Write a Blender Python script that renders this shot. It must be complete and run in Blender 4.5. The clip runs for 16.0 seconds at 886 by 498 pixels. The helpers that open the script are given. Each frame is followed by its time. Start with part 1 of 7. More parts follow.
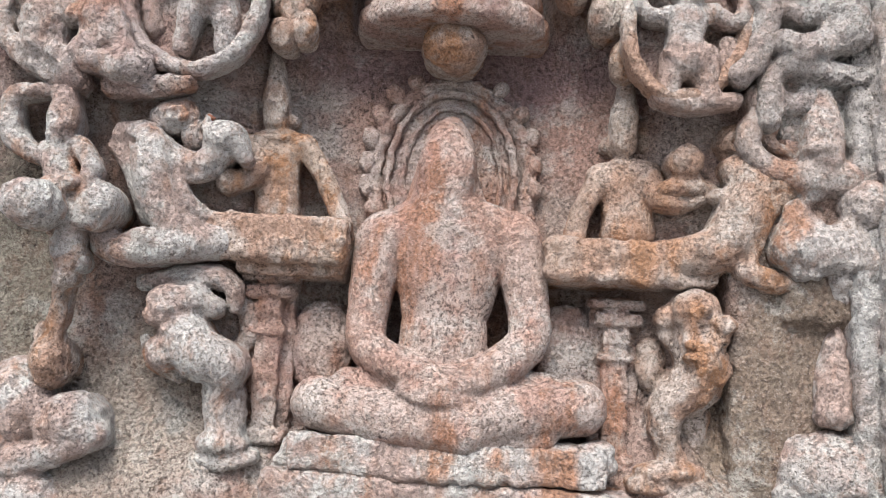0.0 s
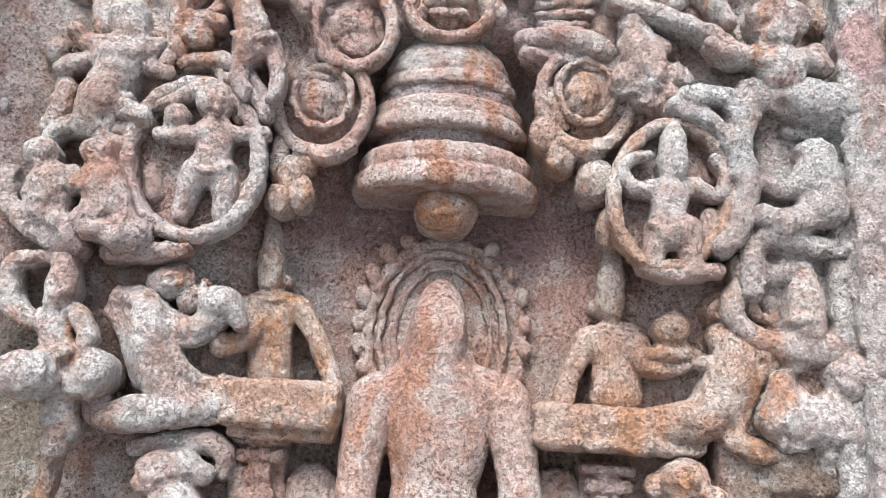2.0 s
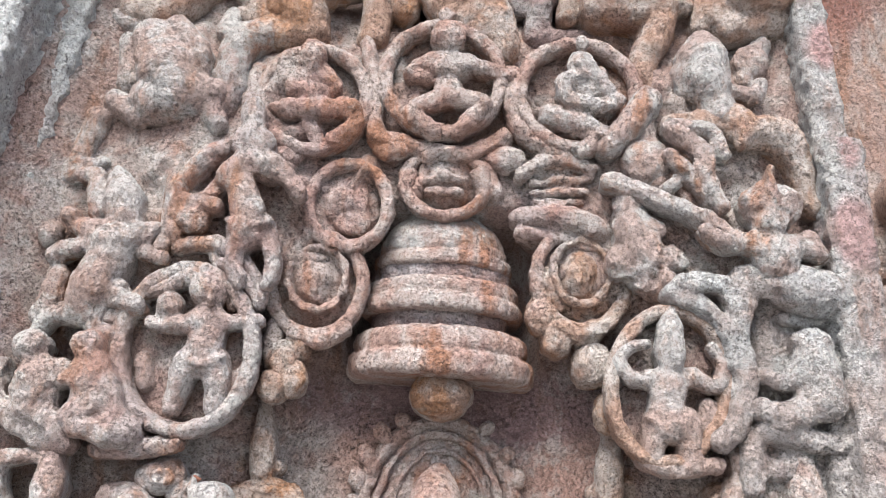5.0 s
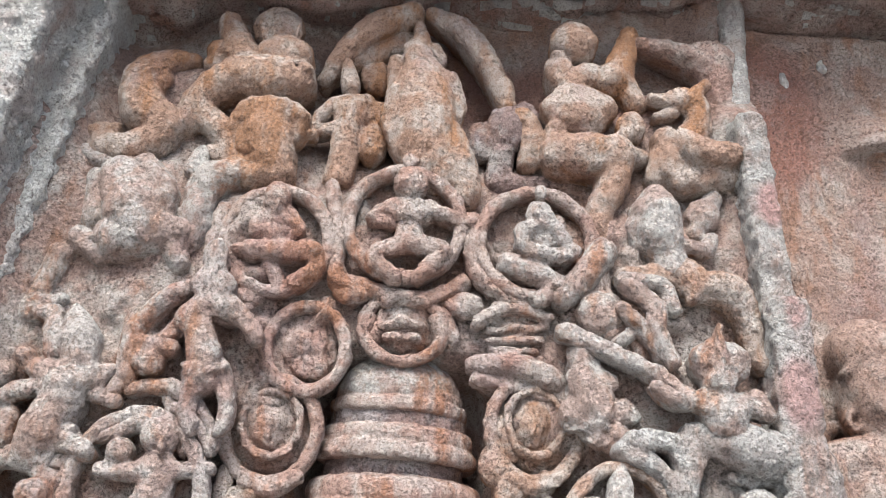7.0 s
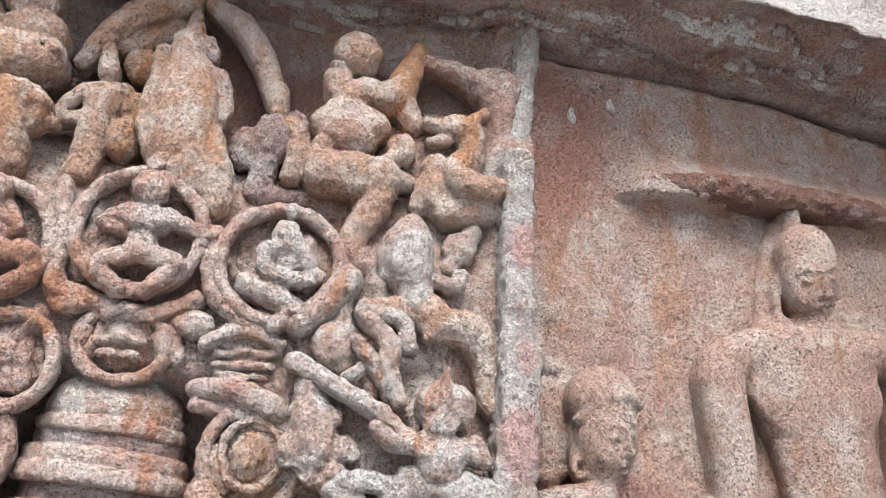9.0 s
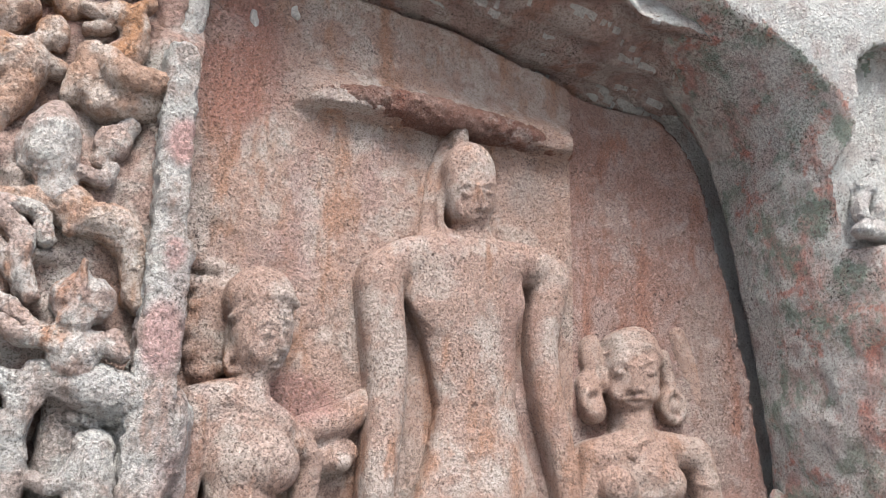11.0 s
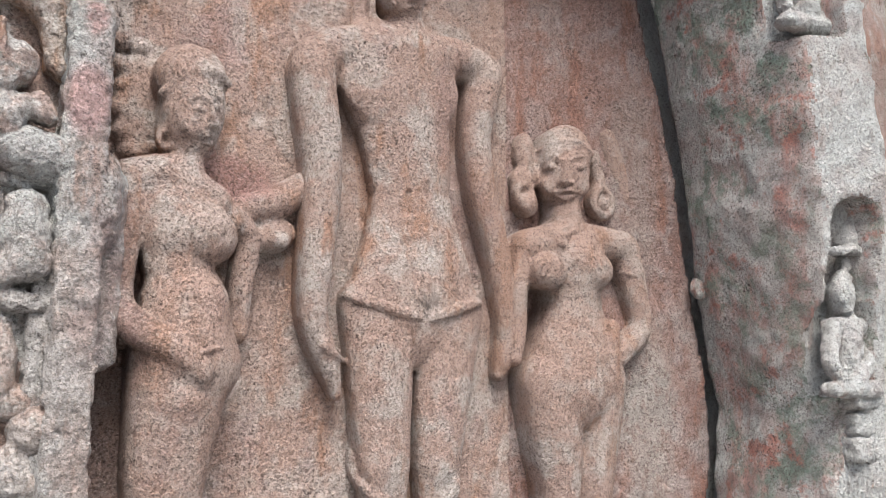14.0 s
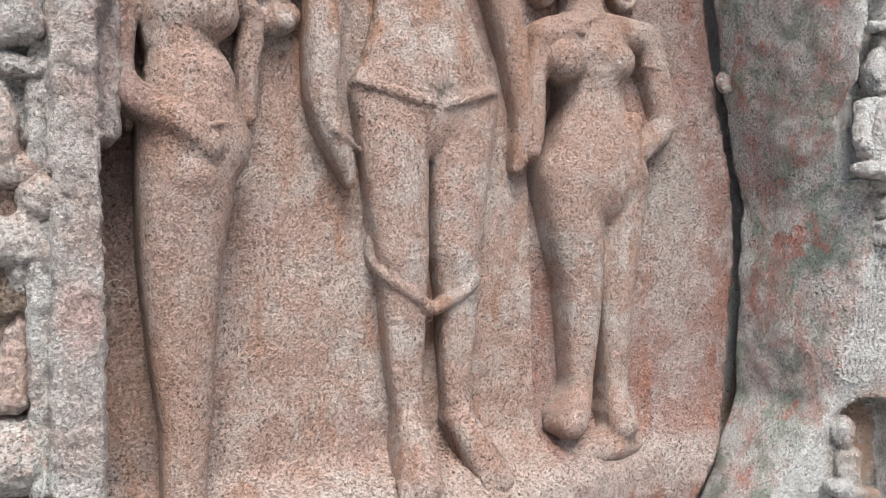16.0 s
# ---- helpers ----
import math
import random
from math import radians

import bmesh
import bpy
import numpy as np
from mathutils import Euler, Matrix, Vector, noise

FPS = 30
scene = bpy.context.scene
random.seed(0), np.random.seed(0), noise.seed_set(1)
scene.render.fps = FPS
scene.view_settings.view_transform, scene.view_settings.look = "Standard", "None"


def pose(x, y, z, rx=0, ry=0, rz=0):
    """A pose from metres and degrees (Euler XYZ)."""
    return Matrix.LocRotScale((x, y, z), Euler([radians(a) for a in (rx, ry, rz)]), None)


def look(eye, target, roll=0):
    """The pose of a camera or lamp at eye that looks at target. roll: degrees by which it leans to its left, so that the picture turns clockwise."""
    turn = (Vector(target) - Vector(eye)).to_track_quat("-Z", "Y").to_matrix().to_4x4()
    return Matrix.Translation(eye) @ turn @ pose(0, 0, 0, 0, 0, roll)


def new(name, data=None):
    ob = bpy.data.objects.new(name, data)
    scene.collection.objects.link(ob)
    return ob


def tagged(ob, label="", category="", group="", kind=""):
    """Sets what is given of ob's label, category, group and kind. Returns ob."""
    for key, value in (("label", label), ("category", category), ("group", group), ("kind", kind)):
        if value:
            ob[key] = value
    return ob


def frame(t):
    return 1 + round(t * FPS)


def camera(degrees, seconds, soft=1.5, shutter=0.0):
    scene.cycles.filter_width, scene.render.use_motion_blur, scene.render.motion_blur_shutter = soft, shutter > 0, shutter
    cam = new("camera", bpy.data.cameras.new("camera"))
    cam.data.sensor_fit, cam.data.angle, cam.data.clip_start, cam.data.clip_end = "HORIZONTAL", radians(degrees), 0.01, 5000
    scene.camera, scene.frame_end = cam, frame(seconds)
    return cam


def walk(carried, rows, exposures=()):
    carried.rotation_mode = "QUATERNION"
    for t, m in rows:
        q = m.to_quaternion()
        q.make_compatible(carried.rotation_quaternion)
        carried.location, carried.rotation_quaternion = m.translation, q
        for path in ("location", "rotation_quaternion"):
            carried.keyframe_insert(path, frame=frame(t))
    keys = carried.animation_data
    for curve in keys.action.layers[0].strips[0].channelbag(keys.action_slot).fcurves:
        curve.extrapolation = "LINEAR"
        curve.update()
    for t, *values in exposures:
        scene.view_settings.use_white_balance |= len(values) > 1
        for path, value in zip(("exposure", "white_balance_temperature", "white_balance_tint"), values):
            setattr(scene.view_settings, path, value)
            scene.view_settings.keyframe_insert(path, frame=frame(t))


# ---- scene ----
cam = camera(56.1, 16.0, soft=0.8)
METRES, EYE, TILT, LEAN, TURN = 1.8, 1.4, 8.0, -2.5, 0.0
ROWS = [
    (0.0, 0.0, 0.0, 0.0, -0.0, 0.0, 0.0),
    (0.5, 0.0022, -0.0079, 0.0216, 0.23, 1.61, -0.0),
    (1.0, 0.0056, -0.0154, 0.0409, 0.3, 3.23, 0.01),
    (1.5, 0.0053, -0.0131, 0.0616, -0.12, 4.69, -0.14),
    (2.0, 0.0013, -0.0196, 0.0886, -0.56, 5.87, -0.33),
    (2.5, 0.0011, -0.0254, 0.1108, -0.76, 7.2, -0.43),
    (3.0, -0.0057, -0.0291, 0.1301, -0.91, 7.94, -0.39),
    (3.5, -0.0048, -0.0251, 0.1508, -0.63, 8.37, -0.25),
    (4.0, -0.0042, -0.0231, 0.1771, -0.71, 8.88, -0.19),
    (6.5, -0.0115, -0.0574, 0.3165, -2.83, 12.88, -0.97),
    (7.0, 0.0095, -0.0647, 0.3263, -3.45, 14.76, -1.44),
    (7.5, 0.0461, -0.0681, 0.3325, -4.53, 15.45, -2.11),
    (8.0, 0.0871, -0.0625, 0.3548, -6.21, 15.3, -3.0),
    (8.5, 0.1293, -0.0612, 0.3903, -9.29, 14.33, -3.9),
    (9.0, 0.1887, -0.0625, 0.413, -12.2, 13.2, -4.77),
    (9.5, 0.2432, -0.08, 0.4226, -16.14, 12.75, -4.93),
    (10.0, 0.2816, -0.1031, 0.4168, -20.99, 12.33, -4.74),
    (12.5, 0.3218, -0.1372, 0.3123, -32.85, 4.83, -2.7),
    (13.0, 0.3237, -0.1428, 0.2924, -32.57, 4.15, -2.53),
    (13.5, 0.3297, -0.1451, 0.2649, -32.28, 3.14, -2.45),
    (14.0, 0.3318, -0.1414, 0.2368, -32.16, 1.64, -2.35),
    (14.5, 0.3356, -0.1382, 0.2023, -31.86, -0.04, -2.11),
    (15.0, 0.3433, -0.1313, 0.1702, -31.5, -2.09, -1.73),
    (15.5, 0.3538, -0.126, 0.1326, -30.92, -4.37, -0.97),
    (16.0, 0.3571, -0.1226, 0.0971, -30.77, -6.6, -0.49),
]
walk(cam, [(t, pose(0, 0, EYE, TILT, LEAN, TURN) @ pose(METRES * x, METRES * y, METRES * z, 90 + pitch, roll, yaw)) for t, x, y, z, yaw, pitch, roll in ROWS],
     exposures=[(0.0, 1.05, 6420, 10), (2.0, 1.30, 6270, 11), (3.5, 1.27, 6270, 11), (7.0, 1.13, 6480, 10), (9.5, 1.20, 6550, 11), (12.5, 1.10, 6450, 9),
                (14.0, 0.97, 6450, 9), (15.0, 0.94, 6450, 9), (16.0, 0.98, 6430, 9)])

# ---- sky and sun: bright overcast, light from high in front of the rock face ----
world = bpy.data.worlds.new("sky")
scene.world = world
world.use_nodes = True
wn = world.node_tree.nodes
sky = wn.new("ShaderNodeTexSky")
sky.sky_type, sky.sun_disc = "NISHITA", False
sky.sun_elevation, sky.sun_rotation = radians(58), radians(194)
sky.air_density, sky.dust_density = 1.0, 4.0
world.node_tree.links.new(sky.outputs[0], wn["Background"].inputs[0])
wn["Background"].inputs[1].default_value = 0.12
sun = new("sun", bpy.data.lights.new("sun", "SUN"))
sun.data.energy, sun.data.angle, sun.data.color = 2.6, radians(32), (1.0, 0.985, 0.96)
sun.matrix_world = look((-1.2, -4.8, 7.0), (0, 0, 0))


# ---- materials ----
def stone(name, warm, pale, rust, pale_amount=0.5, rust_amount=0.4, speck=0.7, grain=1.0, moss=0.0, patches=(), lichen=0.6):
    """Weathered granite: two mineral tones, rust staining that runs down, dark and white crystals, pitted relief."""
    m = bpy.data.materials.new(name)
    m.use_nodes = True
    n, l = m.node_tree.nodes, m.node_tree.links
    shader = n["Principled BSDF"]
    geo = n.new("ShaderNodeNewGeometry")

    def noise_at(scale, detail=4.0, rough=0.6, stretch=None, shift=0.0):
        t = n.new("ShaderNodeTexNoise")
        t.inputs["Scale"].default_value, t.inputs["Detail"].default_value, t.inputs["Roughness"].default_value = scale, detail, rough
        mp = n.new("ShaderNodeMapping")
        mp.inputs["Scale"].default_value = stretch or (1, 1, 1)
        mp.inputs["Location"].default_value = (shift, shift * 0.7, shift * 0.3)
        l.new(geo.outputs["Position"], mp.inputs[0])
        l.new(mp.outputs[0], t.inputs["Vector"])
        return t.outputs[0]

    def ramp(value, a, b, top=1.0):
        r = n.new("ShaderNodeMapRange")
        r.interpolation_type = "SMOOTHSTEP"
        r.inputs[1].default_value, r.inputs[2].default_value, r.inputs[4].default_value = a, b, top
        l.new(value, r.inputs[0])
        return r.outputs[0]

    def mix(fac, a, b, blend="MIX"):
        x = n.new("ShaderNodeMix")
        x.data_type, x.blend_type = "RGBA", blend
        if isinstance(fac, float):
            x.inputs[0].default_value = fac
        else:
            l.new(fac, x.inputs[0])
        for sock, v in ((x.inputs[6], a), (x.inputs[7], b)):
            if isinstance(v, tuple):
                sock.default_value = (*v, 1)
            else:
                l.new(v, sock)
        return x.outputs[2]

    c = mix(ramp(noise_at(10, 4, 0.55), 0.60 - 0.3 * pale_amount, 0.76 - 0.3 * pale_amount), warm, pale)
    c = mix(ramp(noise_at(9, 5, 0.6, (1, 1, 0.35), 3.1), 0.63 - 0.25 * rust_amount, 0.77 - 0.25 * rust_amount), c, rust)
    if moss:
        c = mix(ramp(noise_at(8, 6, 0.7, None, 11.3), 0.46, 0.62, moss), c, (0.23, 0.31, 0.25))
        c = mix(ramp(noise_at(9, 6, 0.7, None, 21.3), 0.54, 0.66, moss), c, (0.52, 0.22, 0.17))
    # Stain colours and darker tones, each in a ragged ellipse around x0, z0
    if patches:
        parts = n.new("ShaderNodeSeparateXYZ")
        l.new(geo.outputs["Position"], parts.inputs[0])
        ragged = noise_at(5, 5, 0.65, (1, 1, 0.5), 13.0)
    for x0, z0, rx, rz, colour in patches:
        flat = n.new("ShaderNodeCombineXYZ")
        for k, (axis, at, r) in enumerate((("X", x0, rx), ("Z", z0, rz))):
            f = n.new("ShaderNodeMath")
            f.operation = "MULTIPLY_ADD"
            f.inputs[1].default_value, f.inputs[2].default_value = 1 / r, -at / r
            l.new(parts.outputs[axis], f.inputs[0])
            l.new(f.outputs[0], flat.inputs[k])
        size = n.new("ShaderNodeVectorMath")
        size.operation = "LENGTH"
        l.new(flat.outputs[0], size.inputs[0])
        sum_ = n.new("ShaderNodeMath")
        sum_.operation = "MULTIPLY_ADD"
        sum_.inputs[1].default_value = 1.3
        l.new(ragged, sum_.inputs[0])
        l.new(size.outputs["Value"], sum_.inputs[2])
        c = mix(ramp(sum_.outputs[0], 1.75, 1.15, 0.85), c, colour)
    def crystals(scale):
        v = n.new("ShaderNodeTexVoronoi")
        v.inputs["Scale"].default_value = scale
        l.new(geo.outputs["Position"], v.inputs["Vector"])
        sep = n.new("ShaderNodeSeparateColor")
        l.new(v.outputs["Color"], sep.inputs[0])
        return sep.outputs[0]

    c = mix(ramp(noise_at(1.3, 3, 0.5, None, 31.0), 0.42, 0.68, 0.5), c, tuple(0.5 * (u + v) for u, v in zip(warm, rust)))
    c = mix(ramp(noise_at(26, 6, 0.7, (1, 1, 0.6), 41.0), 0.50, 0.66, 0.40), c, tuple(0.72 * v for v in rust))
    c = mix(ramp(noise_at(5, 8, 0.72, None, 53.0), 0.53, 0.62, 0.62 * lichen), c, (0.53, 0.545, 0.515))
    c = mix(ramp(noise_at(3.5, 6, 0.65, (1, 1, 0.5), 67.0), 0.55, 0.70, 0.45), c, (0.335, 0.215, 0.205))
    small = crystals(420)
    large = crystals(190)
    c = mix(ramp(small, 0.78, 0.96, speck * 0.2), c, (0.64, 0.585, 0.55))
    c = mix(ramp(small, 0.30, 0.08, speck * 0.6), c, tuple(v * 0.34 for v in warm))
    c = mix(ramp(large, 0.13, 0.07, speck * 0.5), c, tuple(v * 0.36 for v in warm))
    pits = noise_at(120, 5, 0.8, None, 9.0)
    clustered = n.new("ShaderNodeMath")
    clustered.operation = "MULTIPLY_ADD"
    clustered.inputs[1].default_value, clustered.inputs[2].default_value = 0.30, -0.15
    l.new(noise_at(7, 4, 0.6, None, 71.0), clustered.inputs[0])
    added = n.new("ShaderNodeMath")
    l.new(pits, added.inputs[0])
    l.new(clustered.outputs[0], added.inputs[1])
    c = mix(ramp(added.outputs[0], 0.595, 0.66, 0.95 * speck), c, (0.085, 0.062, 0.058))
    l.new(c, shader.inputs["Base Color"])
    shader.inputs["Roughness"].default_value = 0.9
    shader.inputs["Specular IOR Level"].default_value = 0.2

    def plus(a, b, k):
        f = n.new("ShaderNodeMath")
        f.operation = "MULTIPLY_ADD"
        f.inputs[1].default_value = k
        l.new(a, f.inputs[0])
        if b is not None:
            l.new(b, f.inputs[2])
        return f.outputs[0]

    height = plus(noise_at(32, 4, 0.6, None, 2.0), None, 1.0)
    height = plus(noise_at(150, 3, 0.7, None, 4.0), height, 0.9)
    height = plus(ramp(pits, 0.68, 0.50), height, 0.55)
    height = plus(small, height, 0.30)
    bump = n.new("ShaderNodeBump")
    bump.inputs["Strength"].default_value = 1.0
    bump.inputs["Distance"].default_value = 0.009 * grain
    l.new(height, bump.inputs["Height"])
    l.new(bump.outputs[0], shader.inputs["Normal"])
    return m


PINK = stone("pink_granite", (0.41, 0.275, 0.23), (0.49, 0.415, 0.375), (0.37, 0.19, 0.12), 0.62, 0.40)
ORANGE = stone("orange_stained_granite", (0.41, 0.275, 0.21), (0.50, 0.43, 0.38), (0.38, 0.205, 0.115), 0.58, 0.52)
GREY = stone("grey_granite", (0.40, 0.31, 0.275), (0.485, 0.465, 0.44), (0.38, 0.21, 0.135), 0.62, 0.46, 0.6, lichen=1.0)
# Patches include a purple-brown darkening between the halo and the canopy
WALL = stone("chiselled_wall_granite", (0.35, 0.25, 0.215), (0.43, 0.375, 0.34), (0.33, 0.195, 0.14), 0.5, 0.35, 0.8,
             patches=((0.0, 2.03, 0.36, 0.13, (0.30, 0.20, 0.19)), (-0.15, 1.9, 0.12, 0.14, (0.40, 0.26, 0.215)), (0.3, 1.9, 0.12, 0.16, (0.36, 0.22, 0.18)),
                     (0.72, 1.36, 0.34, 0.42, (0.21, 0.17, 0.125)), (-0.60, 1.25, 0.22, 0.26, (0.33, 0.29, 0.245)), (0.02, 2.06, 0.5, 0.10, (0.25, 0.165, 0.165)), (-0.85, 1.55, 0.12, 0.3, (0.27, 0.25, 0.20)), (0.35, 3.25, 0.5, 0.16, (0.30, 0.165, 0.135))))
RED = stone("iron_red_granite", (0.33, 0.215, 0.185), (0.39, 0.31, 0.285), (0.335, 0.165, 0.12), 0.45, 0.45, 1.0, lichen=0.3,
            patches=((2.3, 0.97, 0.8, 0.10, (0.50, 0.44, 0.40)), (2.62, 1.7, 0.12, 0.45, (0.38, 0.34, 0.31)), (2.6, 2.5, 0.10, 0.4, (0.34, 0.28, 0.25))))
# Patches include a narrow dark upright strip next to the frame post
NICHE = stone("pale_buff_granite", (0.405, 0.288, 0.243), (0.465, 0.395, 0.355), (0.38, 0.225, 0.16), 0.50, 0.46, 0.92, lichen=0.3,
              patches=((0.98, 3.28, 0.16, 0.30, (0.34, 0.165, 0.13)), (1.85, 2.62, 0.10, 0.22, (0.36, 0.235, 0.20)), (1.22, 2.35, 0.12, 0.08, (0.36, 0.20, 0.175)), (0.96, 1.75, 0.05, 0.45, (0.24, 0.17, 0.155)),
                      (1.95, 3.05, 0.10, 0.12, (0.33, 0.29, 0.27)), (1.6, 0.97, 1.2, 0.10, (0.52, 0.46, 0.42))))
BOULDER = stone("mottled_boulder_granite", (0.53, 0.45, 0.42), (0.60, 0.60, 0.57), (0.50, 0.30, 0.26), 0.75, 0.5, 1.0, 1.4, 0.9, lichen=1.0)
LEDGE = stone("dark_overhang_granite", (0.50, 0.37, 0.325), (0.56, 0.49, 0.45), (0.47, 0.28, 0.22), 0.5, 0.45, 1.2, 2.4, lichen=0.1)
# Brick-red stone, its colour taken darker for the shaded underside of the canopy
CANOPY = stone("dark_red_chipped_granite", (0.27, 0.15, 0.12), (0.33, 0.21, 0.175), (0.30, 0.13, 0.095), 0.4, 0.4, 0.9, 2.0)
PALE = stone("pale_lichen_granite", (0.55, 0.52, 0.50), (0.63, 0.64, 0.62), (0.50, 0.40, 0.355), 0.8, 0.2, 0.7, 1.6,
             patches=((2.95, 0.98, 0.12, 0.24, (0.34, 0.19, 0.11)),))
POST = stone("weathered_post_granite", (0.44, 0.385, 0.355), (0.52, 0.52, 0.50), (0.42, 0.29, 0.24), 0.75, 0.3, 0.7, 1.6, lichen=0.9,
             patches=((0.835, 2.88, 0.05, 0.07, (0.56, 0.33, 0.31)), (0.835, 2.42, 0.05, 0.09, (0.56, 0.35, 0.33)), (0.84, 2.6, 0.03, 0.05, (0.55, 0.34, 0.32)), (0.85, 1.5, 0.06, 0.1, (0.52, 0.35, 0.32))))
# Dark stone; on the canopy neck it carries the shade between tiers
DARK = stone("dark_granite", (0.278, 0.204, 0.189), (0.365, 0.326, 0.324), (0.317, 0.194, 0.151), 0.5, 0.3, 0.8)
CHALK = stone("dried_white_splash", (0.62, 0.60, 0.57), (0.72, 0.70, 0.67), (0.60, 0.55, 0.50), 0.6, 0.1, 0.3)
LEAF = stone("dry_leaf", (0.28, 0.11, 0.08), (0.33, 0.15, 0.10), (0.25, 0.09, 0.06), 0.5, 0.3, 0.2, 0.3)
STRAW = stone("dry_straw", (0.50, 0.44, 0.33), (0.56, 0.50, 0.40), (0.42, 0.34, 0.24), 0.5, 0.2, 0.1, 0.2)


# ---- carving engine: rounded solids melted together on a fine lattice and skinned ----
def value_noise(p, scale, seed=0):
    q = p * scale + seed * 17.3
    i = np.floor(q).astype(np.int64)
    f = q - i
    f = f * f * (3 - 2 * f)
    out = 0
    for dx in (0, 1):
        for dy in (0, 1):
            for dz in (0, 1):
                h = (i[..., 0] + dx) * 374761393 + (i[..., 1] + dy) * 668265263 + (i[..., 2] + dz) * 2147483647
                h = (h ^ (h >> 13)) * 1274126177
                h = ((h ^ (h >> 16)) & 0xFFFF) / 65535.0
                w = (f[..., 0] if dx else 1 - f[..., 0]) * (f[..., 1] if dy else 1 - f[..., 1]) * (f[..., 2] if dz else 1 - f[..., 2])
                out = out + w * h
    return out * 2 - 1


def fbm(p, scale, octaves=3, seed=0):
    return sum(value_noise(p, scale * 2 ** k, seed + k) * 0.5 ** k for k in range(octaves))


def mesh_from(name, verts, faces, material, smooth=True):
    me = bpy.data.meshes.new(name)
    me.vertices.add(len(verts))
    me.vertices.foreach_set("co", np.asarray(verts, np.float32).ravel())
    me.loops.add(faces.size)
    me.loops.foreach_set("vertex_index", faces.astype(np.int32).ravel())
    me.polygons.add(len(faces))
    me.polygons.foreach_set("loop_start", np.arange(0, faces.size, faces.shape[1], dtype=np.int32))
    me.polygons.foreach_set("use_smooth", np.full(len(faces), smooth))
    me.update()
    me.validate()
    me.materials.append(material)
    return me


def skin(field, low, step):
    """The surface where the field is zero, as smoothed quads."""
    inside = field < 0
    corners = [(a, b, c) for a in (0, 1) for b in (0, 1) for c in (0, 1)]
    n = np.array(field.shape) - 1
    view = lambda g, o: g[o[0]:o[0] + n[0], o[1]:o[1] + n[1], o[2]:o[2] + n[2]]
    count = sum(view(inside, o).astype(np.int8) for o in corners)
    cells = np.argwhere((count > 0) & (count < 8))
    index = -np.ones(n, np.int64)
    index[cells[:, 0], cells[:, 1], cells[:, 2]] = np.arange(len(cells))
    total, hits = np.zeros((len(cells), 3)), np.zeros(len(cells))
    for a in corners:
        for ax in range(3):
            if a[ax]:
                continue
            b = list(a)
            b[ax] = 1
            va = field[cells[:, 0] + a[0], cells[:, 1] + a[1], cells[:, 2] + a[2]]
            vb = field[cells[:, 0] + b[0], cells[:, 1] + b[1], cells[:, 2] + b[2]]
            cross = (va < 0) != (vb < 0)
            t = np.where(cross, va / np.where(cross, va - vb, 1), 0)
            at = np.array(a, float) + t[:, None] * (np.array(b) - np.array(a))
            total += at * cross[:, None]
            hits += cross
    verts = np.array(low) + step * (cells + total / hits[:, None])
    quads = []
    for ax in range(3):
        u, v = (ax + 1) % 3, (ax + 2) % 3
        lo = [slice(1, n[0]), slice(1, n[1]), slice(1, n[2])]
        lo[ax] = slice(0, n[ax])
        hi = list(lo)
        hi[ax] = slice(1, n[ax] + 1)
        sa, sb = inside[tuple(lo)], inside[tuple(hi)]
        off = np.array([1, 1, 1])
        off[ax] = 0
        for flip, where in ((False, sa & ~sb), (True, ~sa & sb)):
            e = np.argwhere(where) + off
            if not len(e):
                continue
            du, dv = np.eye(3, dtype=int)[u], np.eye(3, dtype=int)[v]
            ring = [e - du - dv, e - dv, e, e - du]
            q = np.stack([index[r[:, 0], r[:, 1], r[:, 2]] for r in ring], 1)
            q = q[:, ::-1] if flip else q
            quads.append(q[(q >= 0).all(1)])
    return verts, np.concatenate(quads)


